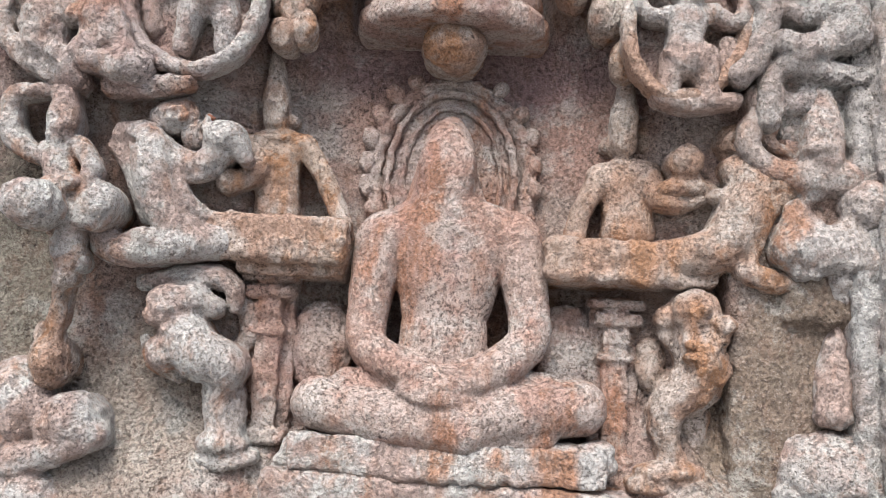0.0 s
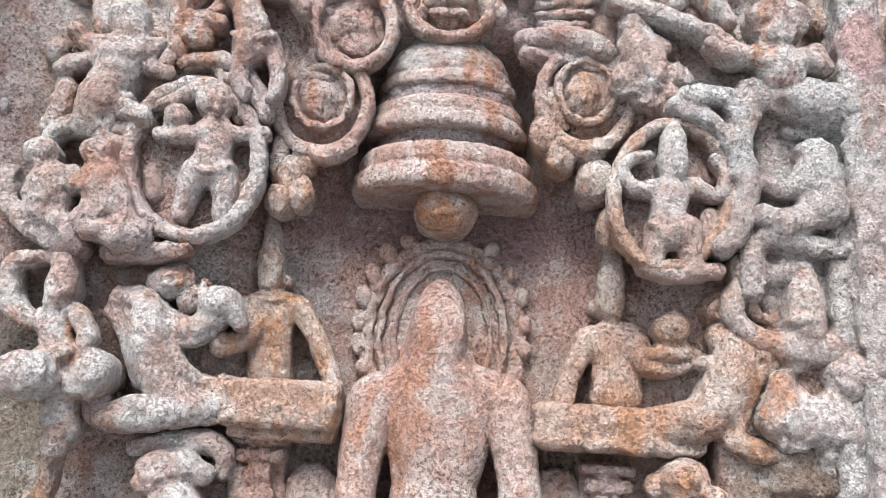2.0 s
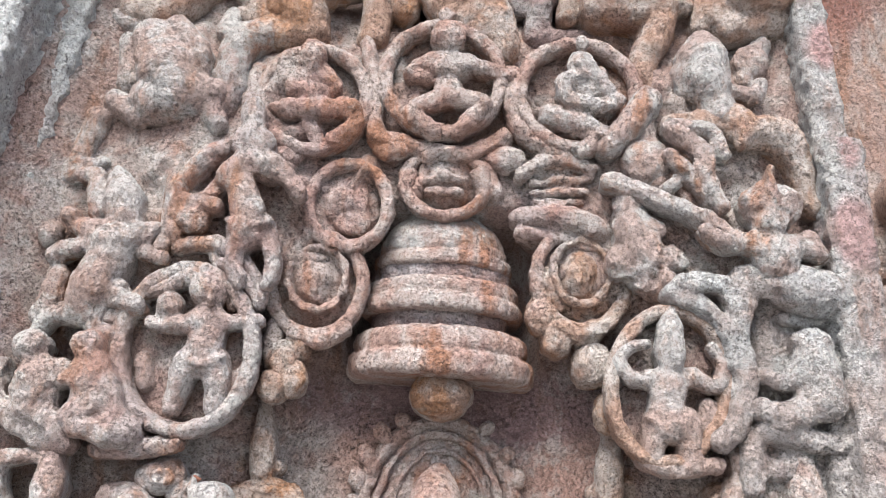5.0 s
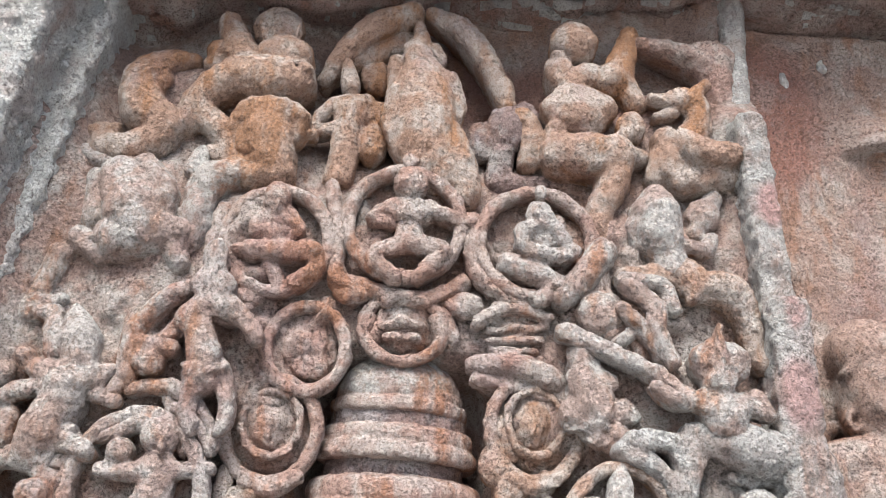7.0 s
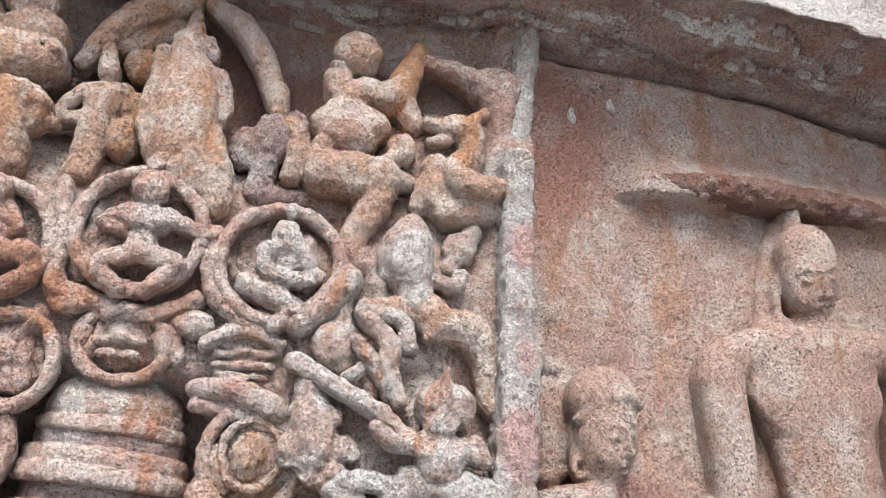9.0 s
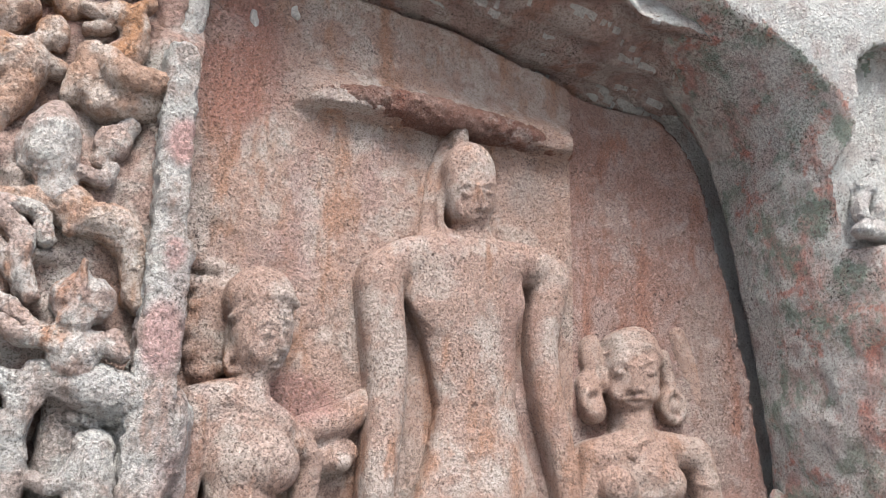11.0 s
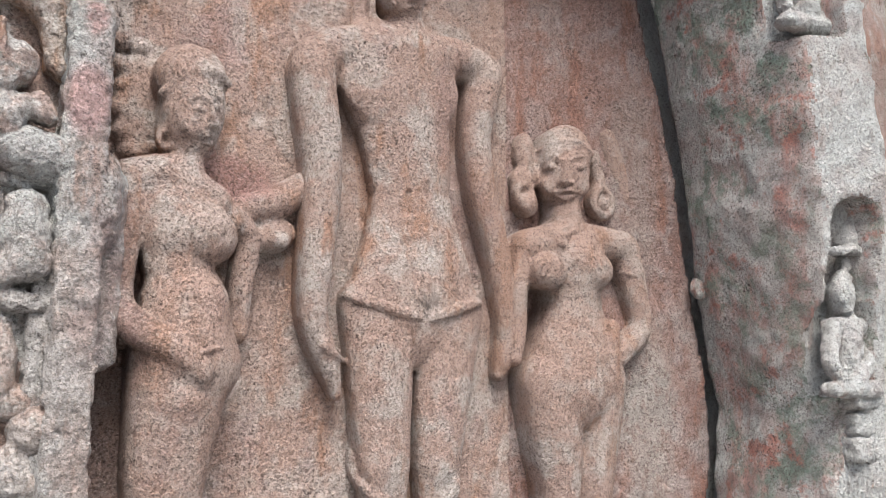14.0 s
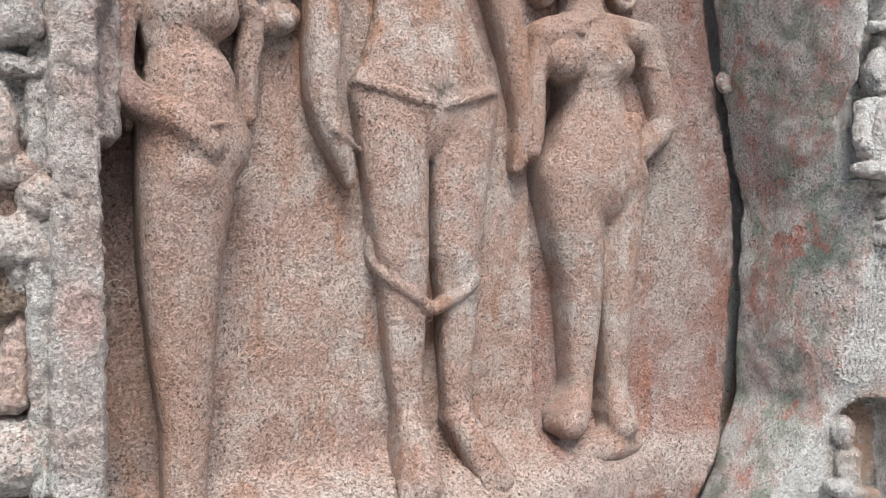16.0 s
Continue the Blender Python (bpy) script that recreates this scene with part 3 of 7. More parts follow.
s.slab(-0.349, 1.71, 1.247, 0.041, 0.034, 0.016)
s.make("pillar", PINK, "", parent=throne)

s = Carving(blend=0.0043)
s.slab(0.346, 1.742, 1.385, 0.048, 0.03, 0.17)
s.slab(0.346, 1.71, 1.41, 0.026, 0.028, 0.13)
s.slab(0.35, 1.71, 1.539, 0.056, 0.038, 0.01)
s.slab(0.35, 1.71, 1.507, 0.049, 0.038, 0.014)
s.slab(0.346, 1.71, 1.47, 0.03, 0.032, 0.016)
s.slab(0.345, 1.71, 1.43, 0.037, 0.034, 0.009)
s.slab(0.344, 1.71, 1.333, 0.024, 0.026, 0.097)
s.slab(0.31, 1.725, 1.342, 0.014, 0.018, 0.104)
s.slab(0.386, 1.725, 1.346, 0.012, 0.018, 0.104)
s.slab(0.343, 1.71, 1.222, 0.041, 0.034, 0.016)
s.make("pillar", PINK, "", parent=throne)

s = Carving(blend=0.008, rough=0.0026)
s.ball(-0.535, 1.615, 1.483, 0.042, 0.045, 0.039, 15)
s.limb(-0.559, 1.6, 1.503, 0.02, -0.533, 1.6, 1.513, 0.022, -0.5, 1.605, 1.5, 0.022)
s.ball(-0.556, 1.6, 1.47, 0.024, 0.026, 0.017, -15)
s.limb(-0.599, 1.64, 1.538, 0.016, -0.525, 1.635, 1.552, 0.022, -0.46, 1.64, 1.555, 0.025, -0.424, 1.645, 1.535, 0.02, -0.418, 1.65, 1.496, 0.013)
s.limb(-0.494, 1.615, 1.512, 0.029, -0.458, 1.63, 1.493, 0.024)
s.limb(-0.505, 1.62, 1.441, 0.048, -0.473, 1.615, 1.404, 0.05, -0.427, 1.63, 1.384, 0.046)
s.ball(-0.54, 1.62, 1.401, 0.037, 0.036, 0.039, 20)
s.limb(-0.588, 1.65, 1.427, 0.011, -0.571, 1.65, 1.384, 0.016, -0.512, 1.645, 1.359, 0.015)
s.limb(-0.416, 1.635, 1.379, 0.037, -0.436, 1.64, 1.33, 0.029, -0.429, 1.645, 1.276, 0.029, -0.419, 1.645, 1.238, 0.035)
s.limb(-0.411, 1.66, 1.325, 0.024, -0.408, 1.66, 1.259, 0.024)
s.limb(-0.402, 1.7, 1.5, 0.023, -0.392, 1.7, 1.449, 0.025, -0.408, 1.7, 1.425, 0.018)
s.cut(-0.392, 1.665, 1.47, 0.007, 0.012, 0.014)
s.ball(-0.422, 1.645, 1.233, 0.052, 0.044, 0.024)
s.limb(-0.47, 1.645, 1.202, 0.017, -0.408, 1.635, 1.199, 0.018, -0.363, 1.65, 1.21, 0.015)
s.limb(-0.532, 1.585, 1.444, 0.009, -0.485, 1.575, 1.429, 0.009, soft=0.005)
s.limb(-0.531, 1.587, 1.422, 0.009, -0.478, 1.577, 1.406, 0.009, soft=0.005)
s.limb(-0.557, 1.575, 1.485, 0.005, -0.52, 1.57, 1.483, 0.006, soft=0.004)
s.cut(-0.525, 1.565, 1.496, 0.006, 0.01, 0.005)
s.make("rearing_lion", GREY, "rearing stone lion bearing the throne crossbar", "statue")

s = Carving(blend=0.0079)
s.ball(0.488, 1.62, 1.526, 0.048, 0.044, 0.044, -15)
s.ball(0.533, 1.59, 1.498, 0.025, 0.024, 0.022)
s.ball(0.527, 1.594, 1.472, 0.022, 0.016, 0.012, soft=0.005)
s.ball(0.495, 1.574, 1.527, 0.012, 0.008, 0.009, soft=0.004)
s.ball(0.438, 1.64, 1.514, 0.022, 0.02, 0.024)
s.limb(0.437, 1.65, 1.483, 0.014, 0.461, 1.65, 1.451, 0.014, 0.478, 1.65, 1.407, 0.016)
s.limb(0.494, 1.63, 1.485, 0.041, 0.502, 1.62, 1.43, 0.046, 0.481, 1.64, 1.375, 0.042)
s.ball(0.527, 1.62, 1.421, 0.028, 0.03, 0.044)
s.limb(0.474, 1.635, 1.375, 0.044, 0.437, 1.64, 1.33, 0.032, 0.44, 1.648, 1.27, 0.024, 0.454, 1.652, 1.228, 0.026)
s.limb(0.527, 1.64, 1.377, 0.018, 0.492, 1.66, 1.326, 0.014, 0.484, 1.67, 1.297, 0.012)
s.ball(0.446, 1.65, 1.214, 0.07, 0.044, 0.026)
s.slab(0.436, 1.665, 1.19, 0.075, 0.046, 0.015, edge=0.012)
s.limb(0.464, 1.582, 1.46, 0.009, 0.508, 1.582, 1.449, 0.009, soft=0.005)
s.limb(0.466, 1.584, 1.435, 0.009, 0.518, 1.584, 1.431, 0.009, soft=0.005)
s.ball(0.418, 1.7, 1.421, 0.03, 0.028, 0.055)
s.limb(0.514, 1.675, 1.32, 0.019, 0.497, 1.675, 1.254, 0.016)
s.make("rearing_lion", ORANGE, "rearing stone lion bearing the throne crossbar", "statue")

s = Carving(blend=0.008, rough=0.0026)
s.limb(-0.385, 1.7, 2.048, 0.008, -0.38, 1.695, 1.999, 0.019, -0.374, 1.69, 1.941, 0.029, -0.372, 1.69, 1.892, 0.025, soft=0.005)
s.limb(-0.429, 1.72, 1.98, 0.01, -0.426, 1.715, 1.897, 0.016)
s.ball(-0.34, 1.715, 1.898, 0.013, 0.016, 0.016)
s.limb(-0.419, 1.7, 1.841, 0.025, -0.369, 1.698, 1.852, 0.028, -0.316, 1.7, 1.847, 0.024)
s.limb(-0.366, 1.696, 1.809, 0.05, -0.362, 1.698, 1.755, 0.044, -0.359, 1.7, 1.702, 0.049, flat=0.7)
s.limb(-0.309, 1.695, 1.844, 0.024, -0.266, 1.69, 1.782, 0.021, -0.231, 1.69, 1.709, 0.02, -0.219, 1.685, 1.681, 0.021)
s.limb(-0.411, 1.68, 1.831, 0.027, -0.391, 1.665, 1.794, 0.023, -0.411, 1.65, 1.764, 0.021, -0.447, 1.64, 1.748, 0.022)
s.ball(-0.45, 1.64, 1.75, 0.023, 0.03, 0.027)
s.ball(-0.453, 1.62, 1.748, 0.007, 0.01, 0.009, soft=0.004)
s.limb(-0.407, 1.68, 1.862, 0.005, -0.363, 1.668, 1.849, 0.006, -0.325, 1.68, 1.863, 0.005, soft=0.004)
s.make("attendant_figure", ORANGE, "small carved attendant in a tall pointed headdress behind the throne", "statue")

s = Carving(blend=0.008, rough=0.0026)
s.limb(0.36, 1.69, 2.054, 0.01, 0.36, 1.688, 1.991, 0.019, 0.358, 1.683, 1.922, 0.03, 0.356, 1.682, 1.869, 0.027, soft=0.005)
s.limb(0.404, 1.71, 1.907, 0.012, 0.407, 1.71, 1.871, 0.014)
s.ball(0.325, 1.715, 1.877, 0.012, 0.016, 0.017)
s.limb(0.31, 1.695, 1.806, 0.026, 0.36, 1.693, 1.818, 0.029, 0.414, 1.695, 1.81, 0.028)
s.limb(0.362, 1.694, 1.786, 0.054, 0.367, 1.694, 1.744, 0.049, 0.37, 1.694, 1.691, 0.056, flat=0.7)
s.limb(0.309, 1.69, 1.797, 0.026, 0.276, 1.692, 1.734, 0.021, 0.257, 1.69, 1.668, 0.022, 0.26, 1.688, 1.65, 0.023)
s.limb(0.406, 1.675, 1.793, 0.03, 0.425, 1.655, 1.754, 0.025, 0.464, 1.645, 1.745, 0.02, 0.521, 1.645, 1.761, 0.016)
s.limb(0.315, 1.675, 1.827, 0.005, 0.354, 1.665, 1.817, 0.006, 0.397, 1.675, 1.831, 0.005, soft=0.004)
s.make("attendant_figure", ORANGE, "small carved attendant in a tall pointed headdress behind the throne", "statue")

s = Carving(blend=0.008, rough=0.0026)
s.ball(0.466, 1.625, 1.824, 0.036, 0.036, 0.034)
s.limb(0.444, 1.61, 1.838, 0.008, 0.469, 1.605, 1.847, 0.009, 0.491, 1.61, 1.835, 0.008, soft=0.004)
s.cut(0.447, 1.592, 1.81, 0.006, 0.01, 0.004)
s.cut(0.467, 1.59, 1.811, 0.006, 0.01, 0.004)
s.limb(0.429, 1.64, 1.771, 0.017, 0.469, 1.635, 1.778, 0.025, 0.52, 1.64, 1.772, 0.015)
s.ball(0.473, 1.64, 1.793, 0.032, 0.026, 0.023)
s.ball(0.548, 1.64, 1.765, 0.016, 0.02, 0.014)
s.make("rider_figure", ORANGE, "small carved rider leaning over the crossbar", "statue")

s = Carving(blend=0.0043)
s.ball(-0.555, 1.605, 1.867, 0.05, 0.03, 0.036, 10)
s.ring(-0.543, 1.575, 1.867, 0.015, 0.011, 0.007)
s.make("lotus_rosette", GREY, "carved round lotus boss", "boss", group="lotus bosses")

s = Carving(blend=0.0043)
s.ball(0.568, 1.63, 1.868, 0.041, 0.034, 0.041)
s.ring(0.557, 1.598, 1.865, 0.018, 0.016, 0.007)
s.make("lotus_rosette", ORANGE, "carved round lotus boss", "boss", group="lotus bosses")

s = Carving(blend=0.008, rough=0.0026)
s.limb(-0.645, 1.6, 1.824, 0.027, -0.6, 1.592, 1.815, 0.038, -0.581, 1.585, 1.755, 0.042, -0.568, 1.59, 1.7, 0.04, -0.54, 1.6, 1.653, 0.035, -0.5, 1.62, 1.635, 0.031)
s.limb(-0.657, 1.6, 1.799, 0.022, -0.626, 1.595, 1.755, 0.017, -0.61, 1.595, 1.702, 0.014, -0.593, 1.6, 1.662, 0.013, soft=0.006)
s.cut(-0.62, 1.558, 1.805, 0.01, 0.014, 0.008, -30)
s.limb(-0.556, 1.6, 1.777, 0.014, -0.53, 1.595, 1.72, 0.019, -0.501, 1.61, 1.682, 0.017, -0.445, 1.635, 1.662, 0.012, soft=0.006)
s.limb(-0.67, 1.585, 1.633, 0.028, -0.65, 1.585, 1.598, 0.029, -0.59, 1.585, 1.598, 0.035, -0.52, 1.6, 1.612, 0.036, -0.453, 1.635, 1.625, 0.036)
s.ball(-0.579, 1.565, 1.618, 0.032, 0.02, 0.019, -10, soft=0.006)
s.limb(-0.577, 1.605, 1.803, 0.027, -0.541, 1.605, 1.778, 0.028, -0.496, 1.605, 1.772, 0.026, -0.464, 1.605, 1.797, 0.029)
s.ball(-0.451, 1.6, 1.829, 0.043, 0.04, 0.035)
s.limb(-0.425, 1.6, 1.813, 0.025, -0.408, 1.605, 1.788, 0.016, soft=0.006)
s.ball(-0.516, 1.615, 1.837, 0.027, 0.03, 0.034)
s.limb(-0.49, 1.59, 1.846, 0.009, -0.484, 1.6, 1.872, 0.007, soft=0.005)
s.limb(-0.541, 1.6, 1.754, 0.013, -0.498, 1.6, 1.748, 0.012, -0.462, 1.605, 1.765, 0.01, soft=0.005)
s.cut(-0.422, 1.562, 1.823, 0.005, 0.01, 0.005)
s.make("horned_beast", GREY, "carved rearing mythical beast with its legs apart on the crossbar", "statue")

s = Carving(blend=0.008, rough=0.0026)
s.limb(0.561, 1.61, 1.811, 0.029, 0.585, 1.6, 1.775, 0.042, 0.573, 1.6, 1.713, 0.051, 0.532, 1.61, 1.651, 0.046, 0.448, 1.645, 1.627, 0.041)
s.limb(0.596, 1.6, 1.793, 0.024, 0.636, 1.59, 1.781, 0.029, 0.65, 1.59, 1.759, 0.024, 0.619, 1.59, 1.724, 0.019, 0.594, 1.59, 1.673, 0.019, 0.577, 1.59, 1.626, 0.02, soft=0.008)
s.limb(0.572, 1.59, 1.606, 0.02, 0.618, 1.59, 1.588, 0.024, 0.672, 1.59, 1.582, 0.018)
s.limb(0.525, 1.62, 1.756, 0.015, 0.557, 1.6, 1.757, 0.02, soft=0.008)
s.limb(0.528, 1.58, 1.69, 0.013, 0.558, 1.572, 1.746, 0.013, 0.549, 1.578, 1.669, 0.011, soft=0.01)
s.ball(0.501, 1.6, 1.648, 0.037, 0.03, 0.026)
s.make("horned_beast", ORANGE, "carved rearing mythical beast with its legs apart on the crossbar", "statue")

s = Carving(blend=0.008, rough=0.0026)
s.limb(-0.758, 1.555, 1.926, 0.01, -0.752, 1.548, 1.889, 0.022, -0.746, 1.54, 1.842, 0.029, -0.747, 1.54, 1.805, 0.026, soft=0.006)
s.ball(-0.739, 1.525, 1.819, 0.021, 0.02, 0.013, soft=0.005)
s.limb(-0.776, 1.555, 1.781, 0.017, -0.714, 1.55, 1.783, 0.022)
s.limb(-0.75, 1.555, 1.768, 0.033, -0.738, 1.55, 1.723, 0.032, -0.713, 1.545, 1.69, 0.036)
s.limb(-0.696, 1.53, 1.772, 0.018, -0.672, 1.525, 1.736, 0.017, -0.693, 1.52, 1.702, 0.015, -0.721, 1.52, 1.69, 0.014)
s.ball(-0.661, 1.54, 1.673, 0.04, 0.045, 0.045)
s.limb(-0.729, 1.53, 1.651, 0.025, -0.665, 1.53, 1.646, 0.027)
s.limb(-0.764, 1.55, 1.761, 0.016, -0.803, 1.545, 1.771, 0.019, -0.842, 1.545, 1.8, 0.022, -0.852, 1.545, 1.845, 0.02, -0.841, 1.545, 1.884, 0.019, -0.775, 1.55, 1.895, 0.014)
s.limb(-0.71, 1.54, 1.63, 0.025, -0.715, 1.545, 1.587, 0.03, -0.697, 1.55, 1.562, 0.021)
s.make("attendant_figure", GREY, "small carved attendant riding on the scroll at the panel edge", "statue")

s = Carving(blend=0.0072)
s.ball(-0.751, 1.46, 1.657, 0.051, 0.048, 0.046)
s.limb(-0.751, 1.51, 1.697, 0.019, -0.705, 1.51, 1.705, 0.019)
s.make("stone_ball", GREY, "round knob of pale granite at the end of a scroll", "boss")

s = Carving(blend=0.0101)
s.limb(-0.738, 1.54, 1.639, 0.023, -0.705, 1.54, 1.587, 0.019, -0.71, 1.54, 1.534, 0.021)
s.limb(-0.728, 1.57, 1.525, 0.016, -0.732, 1.57, 1.461, 0.014, -0.733, 1.57, 1.418, 0.014)
s.ball(-0.743, 1.58, 1.376, 0.036, 0.04, 0.051)
s.ball(-0.714, 1.55, 1.577, 0.032, 0.024, 0.032)
s.ball(-0.759, 1.59, 1.428, 0.022, 0.02, 0.026)
s.make("hanging_scroll", ORANGE, "carved hanging foliage scroll at the panel edge", "scroll")

s = Carving(blend=0.0101)
s.ball(0.68, 1.57, 1.652, 0.054, 0.045, 0.065)
s.limb(0.649, 1.56, 1.649, 0.035, 0.735, 1.56, 1.642, 0.039, 0.828, 1.56, 1.624, 0.033)
s.ball(0.791, 1.55, 1.735, 0.049, 0.045, 0.049)
s.limb(0.688, 1.57, 1.762, 0.026, 0.743, 1.57, 1.787, 0.03, 0.809, 1.57, 1.812, 0.026)
s.limb(0.749, 1.57, 1.59, 0.024, 0.751, 1.6, 1.527, 0.014, 0.753, 1.61, 1.495, 0.014)
s.limb(0.67, 1.58, 1.719, 0.028, 0.658, 1.58, 1.674, 0.026)
s.ball(0.754, 1.555, 1.664, 0.049, 0.03, 0.043)
s.make("hanging_scroll", GREY, "carved hanging foliage scroll at the panel edge", "scroll")

s = Carving(blend=0.0115)
s.ball(-0.694, 1.59, 1.268, 0.058, 0.055, 0.053)
s.limb(-0.791, 1.58, 1.187, 0.029, -0.72, 1.58, 1.21, 0.029, -0.65, 1.58, 1.244, 0.029)
s.ball(-0.812, 1.62, 1.287, 0.065, 0.06, 0.097)
s.limb(-0.764, 1.58, 1.322, 0.021, -0.735, 1.58, 1.251, 0.023)
s.ball(-0.773, 1.6, 1.124, 0.074, 0.05, 0.053)
s.make("weathered_figure", GREY, "worn seated figure low beside the panel", "statue")

s = Carving(blend=0.0101)
s.limb(0.747, 1.6, 1.473, 0.022, 0.736, 1.585, 1.409, 0.031, 0.735, 1.585, 1.367, 0.033)
s.ball(0.73, 1.575, 1.341, 0.032, 0.032, 0.027)
s.limb(0.748, 1.6, 1.505, 0.01, 0.75, 1.6, 1.473, 0.022)
s.ball(0.744, 1.6, 1.231, 0.106, 0.075, 0.079)
s.limb(0.682, 1.6, 1.27, 0.035, 0.659, 1.6, 1.186, 0.035)
s.limb(0.809, 1.6, 1.286, 0.035, 0.828, 1.6, 1.194, 0.035)
s.make("weathered_figure", GREY, "worn seated figure with a tall conical cap", "statue")

s = Carving(blend=0.008, rough=0.0026)
s.limb(0.715, 1.575, 2.005, 0.009, 0.711, 1.565, 1.948, 0.026, 0.711, 1.558, 1.883, 0.039, 0.711, 1.556, 1.826, 0.039, soft=0.006)
s.limb(0.682, 1.575, 1.915, 0.013, 0.69, 1.57, 1.88, 0.013)
s.ball(0.699, 1.53, 1.839, 0.03, 0.02, 0.015, soft=0.005)
s.limb(0.593, 1.58, 1.953, 0.022, 0.606, 1.58, 1.913, 0.027, 0.578, 1.58, 1.878, 0.024, 0.592, 1.58, 1.827, 0.023, 0.647, 1.575, 1.797, 0.026, 0.699, 1.57, 1.785, 0.033)
s.limb(0.647, 1.585, 1.905, 0.011, 0.697, 1.585, 1.907, 0.009)
s.limb(0.626, 1.58, 1.903, 0.016, 0.62, 1.582, 1.863, 0.011, 0.661, 1.582, 1.837, 0.011)
s.limb(0.686, 1.565, 1.789, 0.037, 0.764, 1.57, 1.788, 0.039)
s.make("attendant_figure", GREY, "small carved attendant in a pointed cap beside the scroll", "statue")

canopy = tagged(new("triple_canopy"), "three-tiered weathered stone parasol above the seated statue", "canopy")
s = Carving(blend=0.006, rough=0.0026, tail=0.7, back=1.8)
s.disc(-0.012, 1.735, 2.359, 0.158, 0.125, 0.016, -1, edge=0.010)
s.disc(-0.012, 1.735, 2.387, 0.146, 0.115, 0.016, -1, edge=0.013)
s.ball(-0.012, 1.735, 2.396, 0.138, 0.105, 0.022, soft=0.012)
s.make("tier", PINK, "", parent=canopy)

s = Carving(blend=0.006, rough=0.0026, tail=0.7, back=1.8)
s.disc(-0.01, 1.735, 2.256, 0.184, 0.145, 0.020, -1, edge=0.013)
s.disc(-0.01, 1.735, 2.292, 0.172, 0.135, 0.020, -1, edge=0.016)
s.ball(-0.01, 1.735, 2.303, 0.164, 0.125, 0.028, soft=0.012)
s.make("tier", PINK, "", parent=canopy)

s = Carving(blend=0.006, rough=0.0026, tail=0.7, back=1.8)
s.disc(-0.008, 1.735, 2.120, 0.208, 0.172, 0.027, -1, edge=0.017)
s.disc(-0.008, 1.735, 2.167, 0.196, 0.162, 0.026, -1, edge=0.022)
s.ball(-0.008, 1.735, 2.183, 0.188, 0.152, 0.037, soft=0.012)
s.make("tier", PINK, "broad lowest tier", parent=canopy)

s = Carving(blend=0.005, rough=0.003)
s.ball(-0.015, 1.735, 2.40, 0.142, 0.118, 0.090)
s.ball(-0.016, 1.735, 2.44, 0.095, 0.085, 0.062, soft=0.02)
s.make("cap", GREY, "", parent=canopy)

# The recess is coloured dark in place of the shade between the tiers
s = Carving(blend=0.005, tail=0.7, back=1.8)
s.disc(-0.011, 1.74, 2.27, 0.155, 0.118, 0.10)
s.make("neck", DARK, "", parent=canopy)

s = Carving(blend=0.005)
s.ball(-0.005, 1.665, 2.062, 0.068, 0.058, 0.052)
s.make("finial", ORANGE, "", parent=canopy)

medallion = tagged(new("medallion"), "large round scroll medallion framing a dancer", "medallion", group="medallions")
s = Carving(blend=0.0058, rough=0.0032)
s.ring(-0.53, 1.565, 2.12, 0.135, 0.165, 0.017, 8)
s.make("rim", GREY, "", parent=medallion)

s = Carving(blend=0.0058)
s.ball(-0.546, 1.617, 2.134, 0.139, 0.024, 0.17, 8)
s.make("disc", WALL, "", parent=medallion)

s = Carving(blend=0.008, rough=0.0026)
s.ball(-0.495, 1.555, 2.241, 0.039, 0.036, 0.04)
s.limb(-0.536, 1.56, 2.269, 0.019, -0.584, 1.565, 2.246, 0.017, -0.624, 1.568, 2.232, 0.014)
s.limb(-0.475, 1.565, 2.302, 0.014, -0.421, 1.565, 2.267, 0.015, -0.393, 1.57, 2.22, 0.013)
s.cut(-0.497, 1.52, 2.225, 0.006, 0.008, 0.003)
s.cut(-0.471, 1.52, 2.224, 0.006, 0.008, 0.003)
s.limb(-0.484, 1.52, 2.233, 0.003, -0.479, 1.516, 2.213, 0.006, soft=0.004)
s.limb(-0.494, 1.528, 2.205, 0.002, -0.48, 1.524, 2.202, 0.003, -0.469, 1.528, 2.206, 0.002, soft=0.004)
s.ball(-0.568, 1.55, 2.205, 0.026, 0.026, 0.026)
s.limb(-0.576, 1.56, 2.195, 0.02, -0.561, 1.56, 2.172, 0.017)
s.limb(-0.602, 1.555, 2.166, 0.016, -0.547, 1.555, 2.165, 0.02, -0.497, 1.56, 2.175, 0.023)
s.limb(-0.474, 1.562, 2.176, 0.022, -0.434, 1.562, 2.176, 0.017, -0.391, 1.565, 2.184, 0.015)
s.limb(-0.491, 1.56, 2.175, 0.04, -0.488, 1.56, 2.133, 0.035, -0.499, 1.562, 2.097, 0.037, flat=0.85)
s.limb(-0.521, 1.562, 2.09, 0.03, -0.533, 1.565, 2.044, 0.025, -0.542, 1.568, 2, 0.019)
s.limb(-0.468, 1.562, 2.093, 0.03, -0.456, 1.565, 2.047, 0.027, -0.458, 1.568, 2.002, 0.02)
s.limb(-0.522, 1.54, 2.094, 0.007, -0.483, 1.53, 2.082, 0.008, -0.448, 1.54, 2.098, 0.007, soft=0.004)
s.limb(-0.428, 1.6, 2.056, 0.019, -0.403, 1.6, 2.093, 0.016)
s.limb(-0.62, 1.6, 2.095, 0.021, -0.608, 1.6, 2.048, 0.019)
s.make("dancer_figure", GREY, "small carved dancer inside a round medallion", "statue")

medallion = tagged(new("medallion"), "round scroll medallion framing a carved archer figure", "medallion", group="medallions")
